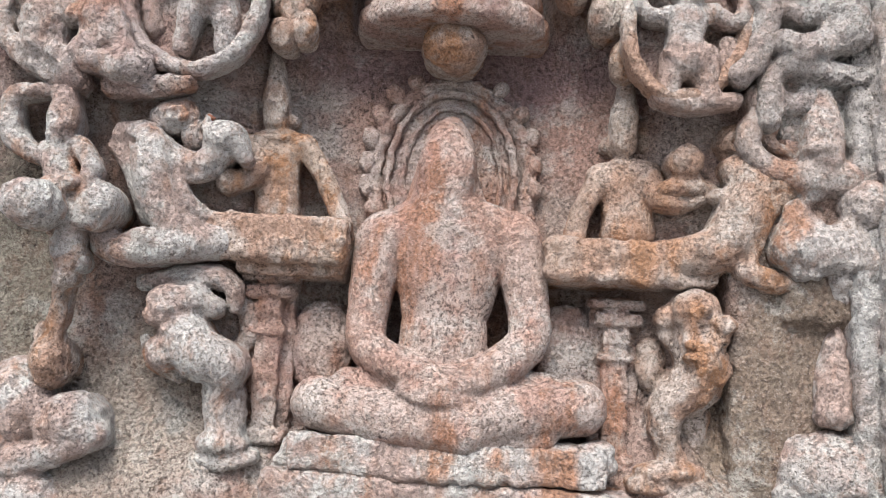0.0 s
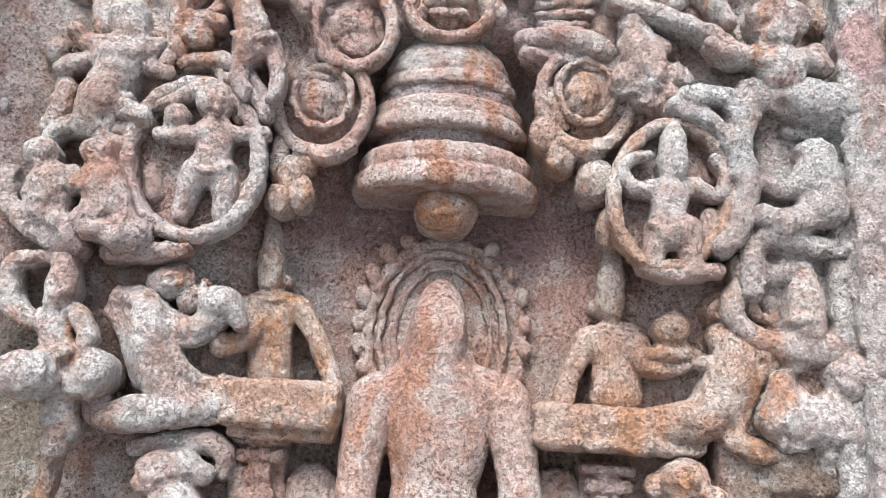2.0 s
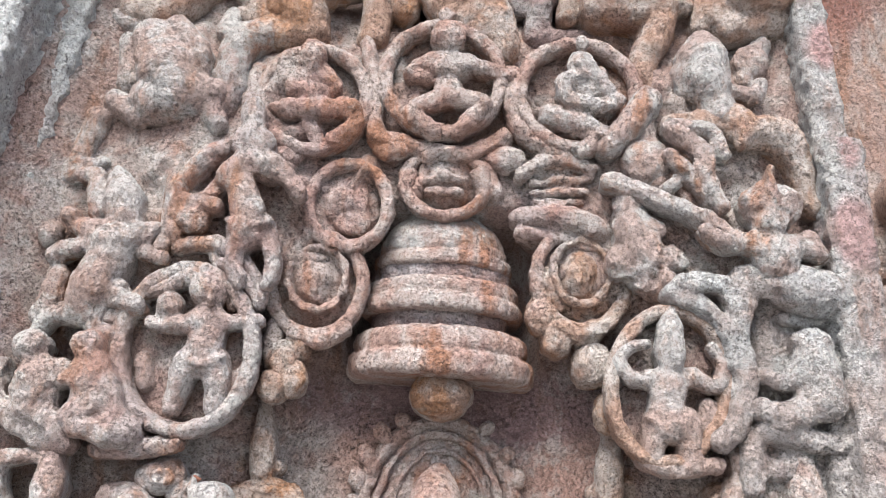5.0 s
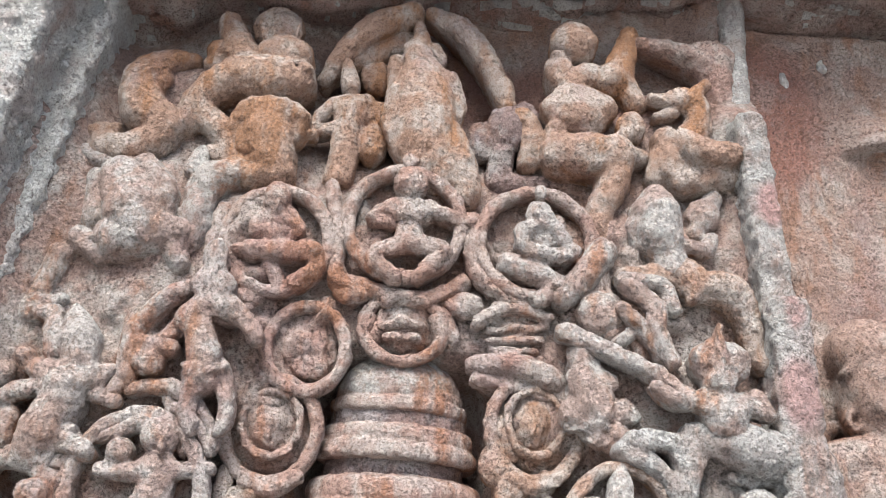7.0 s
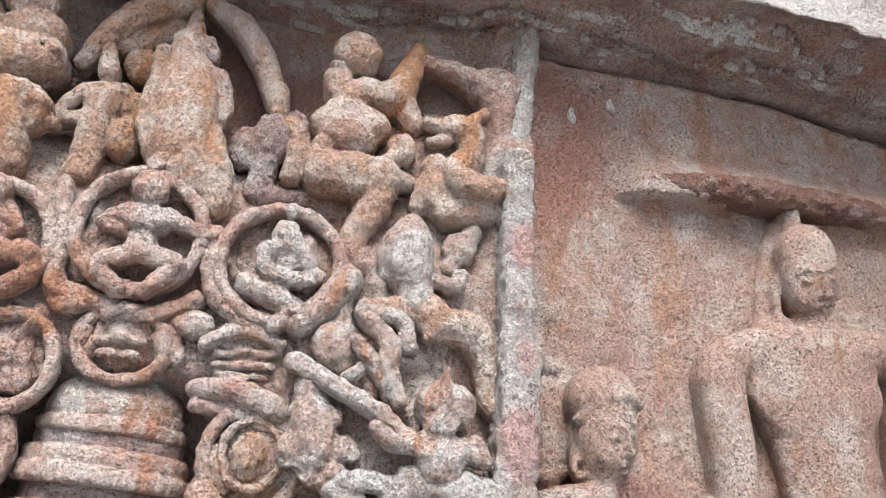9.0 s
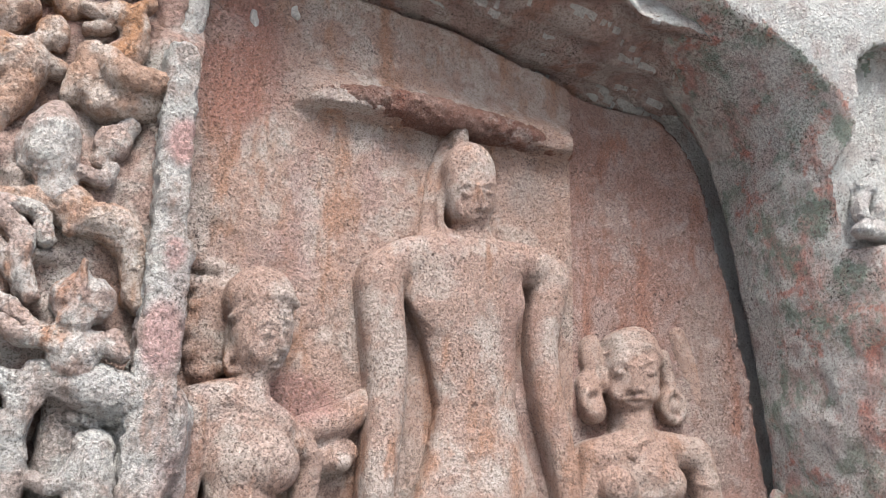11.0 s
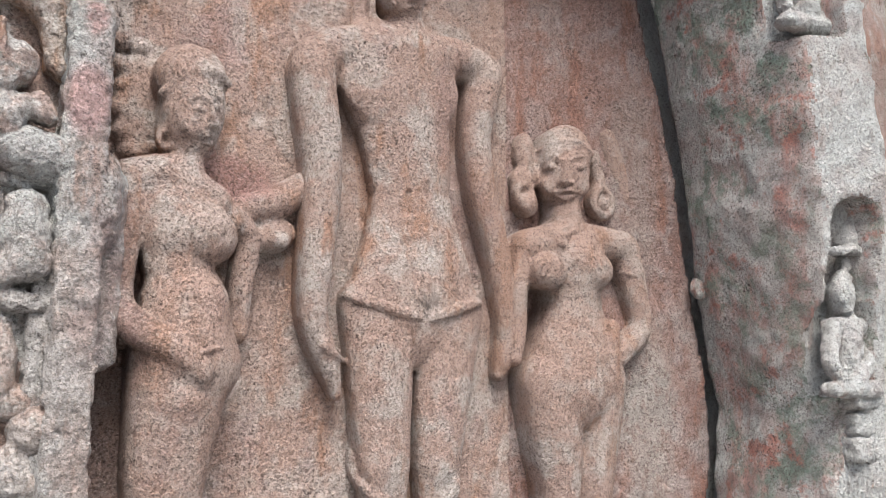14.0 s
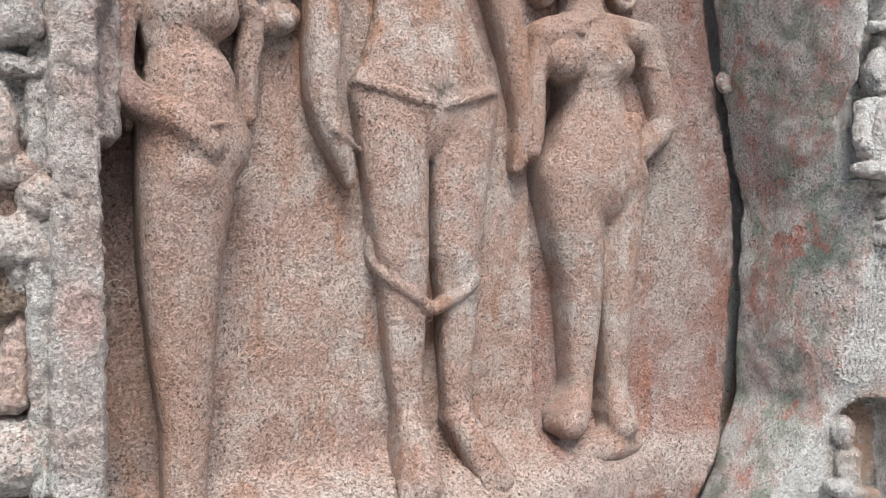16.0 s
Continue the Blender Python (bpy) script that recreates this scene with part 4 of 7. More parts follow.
s = Carving(blend=0.0058, rough=0.0032)
s.ring(0.452, 1.555, 2.09, 0.115, 0.155, 0.015, -12)
s.make("rim", ORANGE, "", parent=medallion)

s = Carving(blend=0.0058)
s.ball(0.467, 1.607, 2.104, 0.119, 0.024, 0.16, -12)
s.make("disc", WALL, "", parent=medallion)

s = Carving(blend=0.008, rough=0.0026)
s.limb(0.458, 1.55, 2.243, 0.012, 0.456, 1.545, 2.205, 0.025, 0.454, 1.54, 2.156, 0.031, 0.453, 1.54, 2.132, 0.025, soft=0.006)
s.limb(0.413, 1.555, 2.101, 0.019, 0.499, 1.555, 2.108, 0.021)
s.limb(0.451, 1.55, 2.088, 0.036, 0.444, 1.55, 2.047, 0.033, 0.448, 1.55, 2.013, 0.043, flat=0.85)
s.limb(0.411, 1.55, 2.095, 0.017, 0.371, 1.55, 2.101, 0.016, 0.349, 1.55, 2.135, 0.015, 0.379, 1.55, 2.164, 0.013, 0.408, 1.55, 2.17, 0.01)
s.limb(0.501, 1.55, 2.104, 0.017, 0.546, 1.55, 2.09, 0.016, 0.564, 1.55, 2.128, 0.015, 0.543, 1.55, 2.169, 0.012)
s.limb(0.425, 1.56, 2.008, 0.027, 0.416, 1.56, 1.951, 0.022)
s.limb(0.485, 1.56, 2.016, 0.031, 0.49, 1.56, 1.943, 0.026)
s.limb(0.405, 1.535, 2.019, 0.007, 0.441, 1.525, 2.005, 0.008, 0.489, 1.535, 2.027, 0.007, soft=0.004)
s.limb(0.431, 1.527, 2.187, 0.003, 0.45, 1.52, 2.193, 0.005, 0.471, 1.527, 2.189, 0.003, soft=0.003)
s.limb(0.535, 1.57, 2.049, 0.021, 0.538, 1.57, 1.992, 0.02)
s.limb(0.399, 1.565, 1.94, 0.018, 0.453, 1.56, 1.925, 0.02, 0.545, 1.565, 1.936, 0.017)
s.make("dancer_figure", GREY, "small carved figure with raised arms in a medallion", "statue")

medallion = tagged(new("face_medallion"), "worn face in concentric carved scroll rings", "medallion", group="medallions")
s = Carving(blend=0.005, rough=0.003)
s.ring(-0.285, 1.63, 2.282, 0.099, 0.111, 0.015)
s.make("rim", PINK, "", parent=medallion)

s = Carving(blend=0.0043)
s.ring(-0.285, 1.618, 2.294, 0.062, 0.07, 0.009)
s.ball(-0.293, 1.642, 2.297, 0.044, 0.038, 0.055)
s.limb(-0.287, 1.607, 2.283, 0.003, -0.285, 1.607, 2.266, 0.006, soft=0.004)
s.ball(-0.303, 1.61, 2.285, 0.009, 0.006, 0.003, soft=0.004)
s.limb(-0.311, 1.609, 2.291, 0.002, -0.303, 1.604, 2.292, 0.002, -0.296, 1.605, 2.29, 0.002, soft=0.004)
s.ball(-0.273, 1.613, 2.287, 0.009, 0.006, 0.004, soft=0.004)
s.limb(-0.28, 1.607, 2.291, 0.002, -0.273, 1.607, 2.295, 0.002, -0.266, 1.613, 2.295, 0.002, soft=0.004)
s.limb(-0.298, 1.617, 2.257, 0.002, -0.286, 1.616, 2.255, 0.004, -0.276, 1.62, 2.259, 0.002, soft=0.004)
s.ball(-0.287, 1.631, 2.247, 0.013, 0.014, 0.007, soft=0.012)
s.ball(-0.292, 1.672, 2.298, 0.101, 0.042, 0.114)
s.limb(-0.323, 1.62, 2.174, 0.016, -0.273, 1.62, 2.157, 0.016, -0.215, 1.62, 2.186, 0.016)
s.make("face", PINK, "", parent=medallion)

medallion = tagged(new("face_medallion"), "worn face in concentric carved scroll rings", "medallion", group="medallions")
s = Carving(blend=0.005, rough=0.003)
s.ring(0.29, 1.63, 2.325, 0.099, 0.112, 0.015)
s.make("rim", ORANGE, "", parent=medallion)

s = Carving(blend=0.0043)
s.ring(0.288, 1.618, 2.336, 0.062, 0.071, 0.009)
s.ball(0.287, 1.642, 2.34, 0.044, 0.038, 0.055)
s.limb(0.281, 1.607, 2.325, 0.003, 0.282, 1.607, 2.308, 0.006, soft=0.004)
s.ball(0.267, 1.614, 2.328, 0.009, 0.006, 0.004, soft=0.004)
s.limb(0.259, 1.614, 2.335, 0.002, 0.266, 1.608, 2.336, 0.002, 0.273, 1.607, 2.333, 0.002, soft=0.004)
s.ball(0.297, 1.61, 2.328, 0.009, 0.006, 0.004, soft=0.004)
s.limb(0.288, 1.605, 2.333, 0.002, 0.296, 1.604, 2.336, 0.002, 0.304, 1.608, 2.335, 0.002, soft=0.004)
s.limb(0.272, 1.62, 2.3, 0.002, 0.282, 1.616, 2.297, 0.004, 0.294, 1.617, 2.3, 0.002, soft=0.004)
s.ball(0.285, 1.631, 2.289, 0.013, 0.014, 0.007, soft=0.012)
s.ball(0.298, 1.672, 2.341, 0.102, 0.042, 0.115)
s.limb(0.239, 1.62, 2.215, 0.016, 0.288, 1.62, 2.198, 0.016, 0.349, 1.62, 2.227, 0.016)
s.make("face", ORANGE, "", parent=medallion)

medallion = tagged(new("face_medallion"), "worn lion face in a carved scroll ring", "medallion", group="medallions")
s = Carving(blend=0.005, rough=0.003)
s.ring(-0.23, 1.615, 2.465, 0.088, 0.098, 0.015)
s.make("rim", PINK, "", parent=medallion)

s = Carving(blend=0.0043)
s.ball(-0.238, 1.665, 2.484, 0.083, 0.042, 0.091)
s.ball(-0.244, 1.625, 2.479, 0.036, 0.02, 0.03)
s.ball(-0.218, 1.63, 2.427, 0.04, 0.018, 0.03)
s.ball(-0.266, 1.63, 2.473, 0.018, 0.014, 0.038)
s.ball(-0.203, 1.63, 2.483, 0.018, 0.014, 0.043)
s.make("face", PINK, "", parent=medallion)

medallion = tagged(new("face_medallion"), "worn grimacing face with curled mane over the canopy", "medallion", group="medallions")
s = Carving(blend=0.005, rough=0.003)
s.ring(-0.018, 1.62, 2.53, 0.092, 0.077, 0.014)
s.make("rim", PINK, "", parent=medallion)

s = Carving(blend=0.0043)
s.ball(-0.02, 1.658, 2.545, 0.083, 0.045, 0.076)
s.limb(-0.065, 1.61, 2.53, 0.012, 0.02, 1.61, 2.537, 0.012)
s.limb(-0.057, 1.61, 2.502, 0.01, 0.016, 1.61, 2.506, 0.01)
s.ball(-0.021, 1.6, 2.541, 0.015, 0.014, 0.015)
s.limb(-0.098, 1.62, 2.547, 0.016, -0.105, 1.625, 2.50, 0.014)
s.limb(0.055, 1.62, 2.555, 0.017, 0.072, 1.625, 2.505, 0.014)
s.limb(-0.061, 1.605, 2.584, 0.014, -0.024, 1.605, 2.603, 0.014, 0.028, 1.605, 2.591, 0.014)
s.make("face", PINK, "", parent=medallion)

s = Carving(blend=0.0043)
s.limb(0.15, 1.605, 2.552, 0.016, 0.194, 1.605, 2.586, 0.018, 0.258, 1.605, 2.594, 0.018, 0.309, 1.605, 2.575, 0.016)
s.ball(0.241, 1.66, 2.557, 0.078, 0.045, 0.059)
s.limb(0.177, 1.615, 2.538, 0.009, 0.311, 1.615, 2.555, 0.009)
s.limb(0.184, 1.615, 2.514, 0.009, 0.298, 1.615, 2.526, 0.009)
s.limb(0.185, 1.62, 2.495, 0.008, 0.286, 1.62, 2.5, 0.008)
s.limb(0.148, 1.63, 2.46, 0.021, 0.235, 1.615, 2.464, 0.026, 0.31, 1.615, 2.441, 0.03, 0.345, 1.63, 2.425, 0.021)
s.limb(0.155, 1.63, 2.426, 0.016, 0.237, 1.63, 2.416, 0.016, 0.313, 1.63, 2.4, 0.016)
s.ball(0.242, 1.66, 2.444, 0.09, 0.045, 0.051)
s.make("face_medallion", PINK, "worn ribbed cushion and arch carved beside the canopy", "medallion", group="medallions")

scroll = tagged(new("leaf_scroll"), "rounded carved leaf scroll beside the canopy", "scroll")
s = Carving(blend=0.0086)
s.ball(-0.356, 1.63, 2.06, 0.033, 0.031, 0.036)
s.make("leaf", ORANGE, "", parent=scroll)

s = Carving(blend=0.0086)
s.ball(-0.339, 1.63, 2.113, 0.031, 0.029, 0.048)
s.make("leaf", ORANGE, "", parent=scroll)

s = Carving(blend=0.0086)
s.ball(-0.318, 1.63, 2.077, 0.031, 0.029, 0.041)
s.make("leaf", ORANGE, "", parent=scroll)

s = Carving(blend=0.0086)
s.ball(-0.313, 1.63, 2.152, 0.024, 0.022, 0.036, 20)
s.make("leaf", ORANGE, "", parent=scroll)

s = Carving(blend=0.0086)
s.ball(-0.367, 1.63, 2.149, 0.022, 0.02, 0.056)
s.make("leaf", ORANGE, "", parent=scroll)

scroll = tagged(new("leaf_scroll"), "rounded carved leaf scroll beside the canopy", "scroll")
s = Carving(blend=0.0086)
s.ball(0.315, 1.64, 2.136, 0.044, 0.04, 0.051)
s.make("leaf", ORANGE, "", parent=scroll)

s = Carving(blend=0.0086)
s.ball(0.301, 1.64, 2.198, 0.034, 0.026, 0.029)
s.make("leaf", ORANGE, "", parent=scroll)

s = Carving(blend=0.0086)
s.ball(0.203, 1.64, 2.245, 0.032, 0.029, 0.049)
s.make("leaf", ORANGE, "", parent=scroll)

s = Carving(blend=0.0086)
s.ball(0.227, 1.64, 2.299, 0.025, 0.022, 0.055, 20)
s.make("leaf", ORANGE, "", parent=scroll)

s = Carving(blend=0.0086)
s.ball(0.24, 1.64, 2.195, 0.037, 0.033, 0.049)
s.make("leaf", ORANGE, "", parent=scroll)

s = Carving(blend=0.0086)
s.ball(0.348, 1.64, 2.038, 0.031, 0.029, 0.048)
s.make("leaf", ORANGE, "", parent=scroll)

s = Carving(blend=0.0086)
s.ball(0.32, 1.64, 2.212, 0.025, 0.022, 0.027)
s.make("leaf", ORANGE, "", parent=scroll)

s = Carving(blend=0.016)
s.ball(-0.826, 1.53, 2.106, 0.034, 0.032, 0.031)
s.limb(-0.813, 1.503, 2.098, 0.002, -0.81, 1.503, 2.088, 0.005, soft=0.004)
s.ball(-0.825, 1.504, 2.098, 0.007, 0.006, 0.002, soft=0.004)
s.limb(-0.83, 1.5, 2.1, 0.002, -0.823, 1.497, 2.101, 0.002, -0.818, 1.5, 2.101, 0.002, soft=0.004)
s.ball(-0.805, 1.511, 2.101, 0.007, 0.006, 0.002, soft=0.004)
s.limb(-0.808, 1.504, 2.103, 0.002, -0.803, 1.505, 2.105, 0.002, -0.8, 1.512, 2.105, 0.002, soft=0.004)
s.limb(-0.822, 1.51, 2.083, 0.002, -0.813, 1.51, 2.082, 0.003, -0.807, 1.515, 2.086, 0.002, soft=0.004)
s.ball(-0.818, 1.522, 2.078, 0.01, 0.014, 0.004, soft=0.012)
s.ball(-0.801, 1.54, 2.019, 0.047, 0.044, 0.062)
s.limb(-0.805, 1.53, 2.063, 0.021, -0.748, 1.53, 2.06, 0.019)
s.limb(-0.815, 1.535, 1.982, 0.027, -0.743, 1.535, 1.952, 0.025)
s.ball(-0.809, 1.52, 2.037, 0.022, 0.022, 0.027)
s.limb(-0.886, 1.545, 2.063, 0.019, -0.88, 1.545, 2.005, 0.019, -0.825, 1.545, 1.95, 0.021, -0.743, 1.545, 1.929, 0.02)
s.ball(-0.755, 1.55, 1.92, 0.045, 0.026, 0.025)
s.make("seated_figure", GREY, "small plump seated figure in a curling scroll", "statue")

s = Carving(blend=0.016)
s.ball(-0.711, 1.525, 2.111, 0.034, 0.03, 0.027)
s.limb(-0.7, 1.499, 2.103, 0.002, -0.698, 1.499, 2.094, 0.005, soft=0.004)
s.ball(-0.713, 1.501, 2.103, 0.007, 0.006, 0.002, soft=0.004)
s.limb(-0.718, 1.497, 2.105, 0.002, -0.711, 1.494, 2.106, 0.002, -0.706, 1.497, 2.106, 0.002, soft=0.004)
s.ball(-0.691, 1.507, 2.106, 0.007, 0.006, 0.002, soft=0.004)
s.limb(-0.695, 1.5, 2.107, 0.002, -0.689, 1.501, 2.109, 0.002, -0.686, 1.507, 2.11, 0.002, soft=0.004)
s.limb(-0.709, 1.506, 2.091, 0.002, -0.7, 1.506, 2.089, 0.003, -0.694, 1.51, 2.093, 0.002, soft=0.004)
s.ball(-0.704, 1.517, 2.086, 0.01, 0.014, 0.003, soft=0.012)
s.ball(-0.691, 1.535, 2.046, 0.041, 0.038, 0.056)
s.limb(-0.717, 1.525, 2.054, 0.021, -0.753, 1.525, 2.035, 0.016)
s.limb(-0.681, 1.53, 1.999, 0.031, -0.72, 1.53, 1.963, 0.027, -0.65, 1.53, 1.944, 0.026)
s.limb(-0.659, 1.53, 2.035, 0.021, -0.64, 1.53, 1.984, 0.018)
s.ball(-0.634, 1.545, 1.948, 0.051, 0.036, 0.038)
s.make("seated_figure", GREY, "small seated figure turned toward its neighbour", "statue")

scroll = tagged(new("vine_stem"), "thick curling stone vine stem around the medallion", "scroll")
s = Carving(blend=0.005)
s.limb(-0.709, 1.56, 2.21, 0.024, -0.719, 1.56, 2.16, 0.021, -0.686, 1.56, 2.137, 0.021)
s.make("stem", GREY, "", parent=scroll)

s = Carving(blend=0.005)
s.limb(-0.828, 1.57, 2.158, 0.017, -0.786, 1.57, 2.191, 0.02, -0.714, 1.57, 2.182, 0.02, -0.655, 1.57, 2.179, 0.015)
s.make("stem", GREY, "", parent=scroll)

s = Carving(blend=0.005)
s.limb(-0.672, 1.57, 1.917, 0.023, -0.616, 1.57, 1.917, 0.021, -0.527, 1.57, 1.928, 0.017)
s.make("stem", GREY, "", parent=scroll)

s = Carving(blend=0.005)
s.limb(-0.813, 1.565, 2.219, 0.022, -0.818, 1.565, 2.181, 0.019)
s.make("stem", GREY, "", parent=scroll)

s = Carving(blend=0.005)
s.limb(-0.701, 1.555, 2.284, 0.028, -0.699, 1.555, 2.234, 0.028, -0.641, 1.555, 2.199, 0.022)
s.make("stem", GREY, "", parent=scroll)

s = Carving(blend=0.008, rough=0.0026)
s.limb(-0.732, 1.575, 2.506, 0.01, -0.716, 1.565, 2.47, 0.029, -0.703, 1.56, 2.431, 0.041, -0.693, 1.56, 2.394, 0.039, soft=0.006)
s.limb(-0.773, 1.58, 2.484, 0.017, -0.76, 1.575, 2.435, 0.027, -0.753, 1.575, 2.406, 0.024, soft=0.006)
s.ball(-0.805, 1.555, 2.386, 0.022, 0.022, 0.022)
s.limb(-0.792, 1.56, 2.367, 0.017, -0.733, 1.555, 2.351, 0.033, -0.656, 1.555, 2.353, 0.029, -0.624, 1.56, 2.369, 0.017)
s.limb(-0.823, 1.55, 2.298, 0.018, -0.791, 1.55, 2.316, 0.019, -0.747, 1.55, 2.323, 0.015)
s.limb(-0.706, 1.555, 2.331, 0.048, -0.711, 1.555, 2.286, 0.045, -0.734, 1.555, 2.235, 0.047, -0.75, 1.56, 2.193, 0.037)
s.limb(-0.811, 1.565, 2.26, 0.024, -0.82, 1.565, 2.209, 0.023, -0.842, 1.565, 2.172, 0.016)
s.limb(-0.73, 1.56, 2.176, 0.026, -0.805, 1.56, 2.174, 0.019, -0.828, 1.56, 2.14, 0.015)
s.limb(-0.64, 1.56, 2.317, 0.019, -0.603, 1.56, 2.306, 0.015)
s.limb(-0.765, 1.545, 2.242, 0.012, -0.711, 1.535, 2.223, 0.012, -0.671, 1.545, 2.241, 0.01, soft=0.005)
s.ball(-0.849, 1.575, 2.351, 0.024, 0.026, 0.031)
s.limb(-0.78, 1.585, 2.492, 0.02, -0.847, 1.585, 2.489, 0.017, -0.826, 1.585, 2.511, 0.015)
s.make("flying_figure", GREY, "small carved flying attendant with a pointed headdress", "statue")

s = Carving(blend=0.016)
s.limb(-0.466, 1.545, 2.489, 0.03, -0.435, 1.545, 2.424, 0.034, -0.432, 1.545, 2.365, 0.035)
s.limb(-0.449, 1.548, 2.365, 0.024, -0.448, 1.548, 2.294, 0.021, -0.435, 1.548, 2.257, 0.016)
s.limb(-0.392, 1.555, 2.384, 0.02, -0.371, 1.555, 2.314, 0.018, -0.377, 1.555, 2.263, 0.015)
s.limb(-0.468, 1.525, 2.384, 0.007, -0.423, 1.515, 2.371, 0.008, -0.384, 1.53, 2.39, 0.007, soft=0.005)
s.limb(-0.414, 1.545, 2.519, 0.027, -0.363, 1.545, 2.501, 0.02, -0.329, 1.545, 2.462, 0.018)
s.limb(-0.485, 1.545, 2.495, 0.025, -0.44, 1.545, 2.531, 0.025, -0.396, 1.545, 2.522, 0.025)
s.ball(-0.446, 1.55, 2.635, 0.028, 0.024, 0.049)
s.limb(-0.441, 1.529, 2.622, 0.002, -0.438, 1.528, 2.605, 0.004, soft=0.004)
s.ball(-0.451, 1.531, 2.624, 0.005, 0.006, 0.003, soft=0.004)
s.limb(-0.456, 1.529, 2.629, 0.001, -0.451, 1.525, 2.63, 0.001, -0.446, 1.527, 2.628, 0.001, soft=0.004)
s.ball(-0.432, 1.535, 2.627, 0.005, 0.006, 0.003, soft=0.004)
s.limb(-0.437, 1.529, 2.63, 0.001, -0.432, 1.528, 2.632, 0.002, -0.428, 1.533, 2.633, 0.001, soft=0.004)
s.limb(-0.446, 1.535, 2.598, 0.001, -0.439, 1.535, 2.595, 0.002, -0.433, 1.539, 2.601, 0.001, soft=0.004)
s.ball(-0.441, 1.547, 2.59, 0.008, 0.014, 0.006, soft=0.012)
s.ball(-0.44, 1.55, 2.575, 0.05, 0.034, 0.037)
s.limb(-0.505, 1.56, 2.427, 0.018, -0.58, 1.56, 2.437, 0.018)
s.ball(-0.557, 1.565, 2.393, 0.036, 0.028, 0.032)
s.make("flying_figure", GREY, "small carved figure swinging an arm over its head", "statue")

scroll = tagged(new("vine_stem"), "curling stone vine stem between two carved figures", "scroll")
s = Carving(blend=0.005)
s.limb(-0.589, 1.565, 2.359, 0.02, -0.597, 1.565, 2.418, 0.022, -0.576, 1.565, 2.493, 0.023, -0.521, 1.565, 2.552, 0.021, -0.457, 1.565, 2.59, 0.018)
s.make("stem", GREY, "", parent=scroll)

s = Carving(blend=0.005)
s.limb(-0.614, 1.565, 2.325, 0.017, -0.585, 1.565, 2.372, 0.017)
s.make("stem", GREY, "", parent=scroll)

s = Carving(blend=0.005)
s.limb(-0.581, 1.57, 2.335, 0.016, -0.498, 1.57, 2.346, 0.017, -0.446, 1.57, 2.316, 0.017, -0.399, 1.57, 2.267, 0.015, -0.389, 1.57, 2.23, 0.015)
s.make("stem", GREY, "", parent=scroll)

s = Carving(blend=0.005)
s.limb(-0.545, 1.575, 2.425, 0.02, -0.481, 1.575, 2.504, 0.021, -0.435, 1.575, 2.541, 0.021)
s.make("stem", GREY, "", parent=scroll)

s = Carving(blend=0.005)
s.limb(-0.499, 1.58, 2.337, 0.016, -0.479, 1.58, 2.267, 0.013, -0.449, 1.58, 2.218, 0.013)
s.make("stem", GREY, "", parent=scroll)

scroll = tagged(new("vine_stem"), "long slanting stone branch across the relief", "scroll")
s = Carving(blend=0.005)
s.limb(0.348, 1.58, 2.536, 0.023, 0.422, 1.555, 2.5, 0.02, 0.526, 1.54, 2.451, 0.02, 0.606, 1.535, 2.401, 0.018)
s.make("stem", GREY, "", parent=scroll)

s = Carving(blend=0.005, rough=0.006)
s.limb(0.387, 1.59, 2.495, 0.032, 0.404, 1.59, 2.414, 0.048, 0.415, 1.59, 2.349, 0.049, 0.462, 1.59, 2.299, 0.036)
s.ball(0.366, 1.59, 2.353, 0.032, 0.024, 0.037)
s.ball(0.438, 1.575, 2.429, 0.029, 0.02, 0.025)
s.ball(0.474, 1.58, 2.367, 0.037, 0.024, 0.029)
s.ball(0.428, 1.575, 2.311, 0.036, 0.022, 0.027)
s.make("stem", GREY, "", parent=scroll)

s = Carving(blend=0.005)
s.limb(0.343, 1.58, 2.62, 0.028, 0.395, 1.58, 2.68, 0.033, 0.435, 1.58, 2.74, 0.033)
s.make("stem", GREY, "", parent=scroll)

s = Carving(blend=0.005)
s.limb(0.474, 1.545, 2.663, 0.018, 0.561, 1.545, 2.654, 0.018, 0.583, 1.545, 2.599, 0.021)
s.make("stem", GREY, "", parent=scroll)

s = Carving(blend=0.005)
s.limb(0.484, 1.54, 2.646, 0.021, 0.544, 1.54, 2.594, 0.025, 0.542, 1.54, 2.539, 0.023, 0.575, 1.54, 2.474, 0.02)
s.make("stem", GREY, "", parent=scroll)

s = Carving(blend=0.005)
s.limb(0.471, 1.545, 2.593, 0.018, 0.519, 1.545, 2.54, 0.017, 0.553, 1.545, 2.488, 0.016)
s.make("stem", GREY, "", parent=scroll)

s = Carving(blend=0.005)
s.ball(0.433, 1.59, 2.588, 0.058, 0.04, 0.058)
s.make("bud", GREY, "", parent=scroll)

s = Carving(blend=0.005)
s.limb(0.461, 1.56, 2.518, 0.016, 0.505, 1.56, 2.548, 0.014)
s.make("stem", GREY, "", parent=scroll)

s = Carving(blend=0.016)
s.ball(0.676, 1.525, 2.475, 0.065, 0.04, 0.053)
s.limb(0.661, 1.49, 2.456, 0.005, 0.662, 1.492, 2.439, 0.009, soft=0.004)
s.ball(0.641, 1.498, 2.46, 0.013, 0.006, 0.003, soft=0.004)
s.limb(0.63, 1.499, 2.466, 0.003, 0.639, 1.491, 2.466, 0.004, 0.65, 1.491, 2.463, 0.003, soft=0.004)
s.ball(0.685, 1.492, 2.459, 0.013, 0.006, 0.003, soft=0.004)
s.limb(0.672, 1.487, 2.463, 0.003, 0.682, 1.485, 2.465, 0.004, 0.695, 1.488, 2.465, 0.003, soft=0.004)
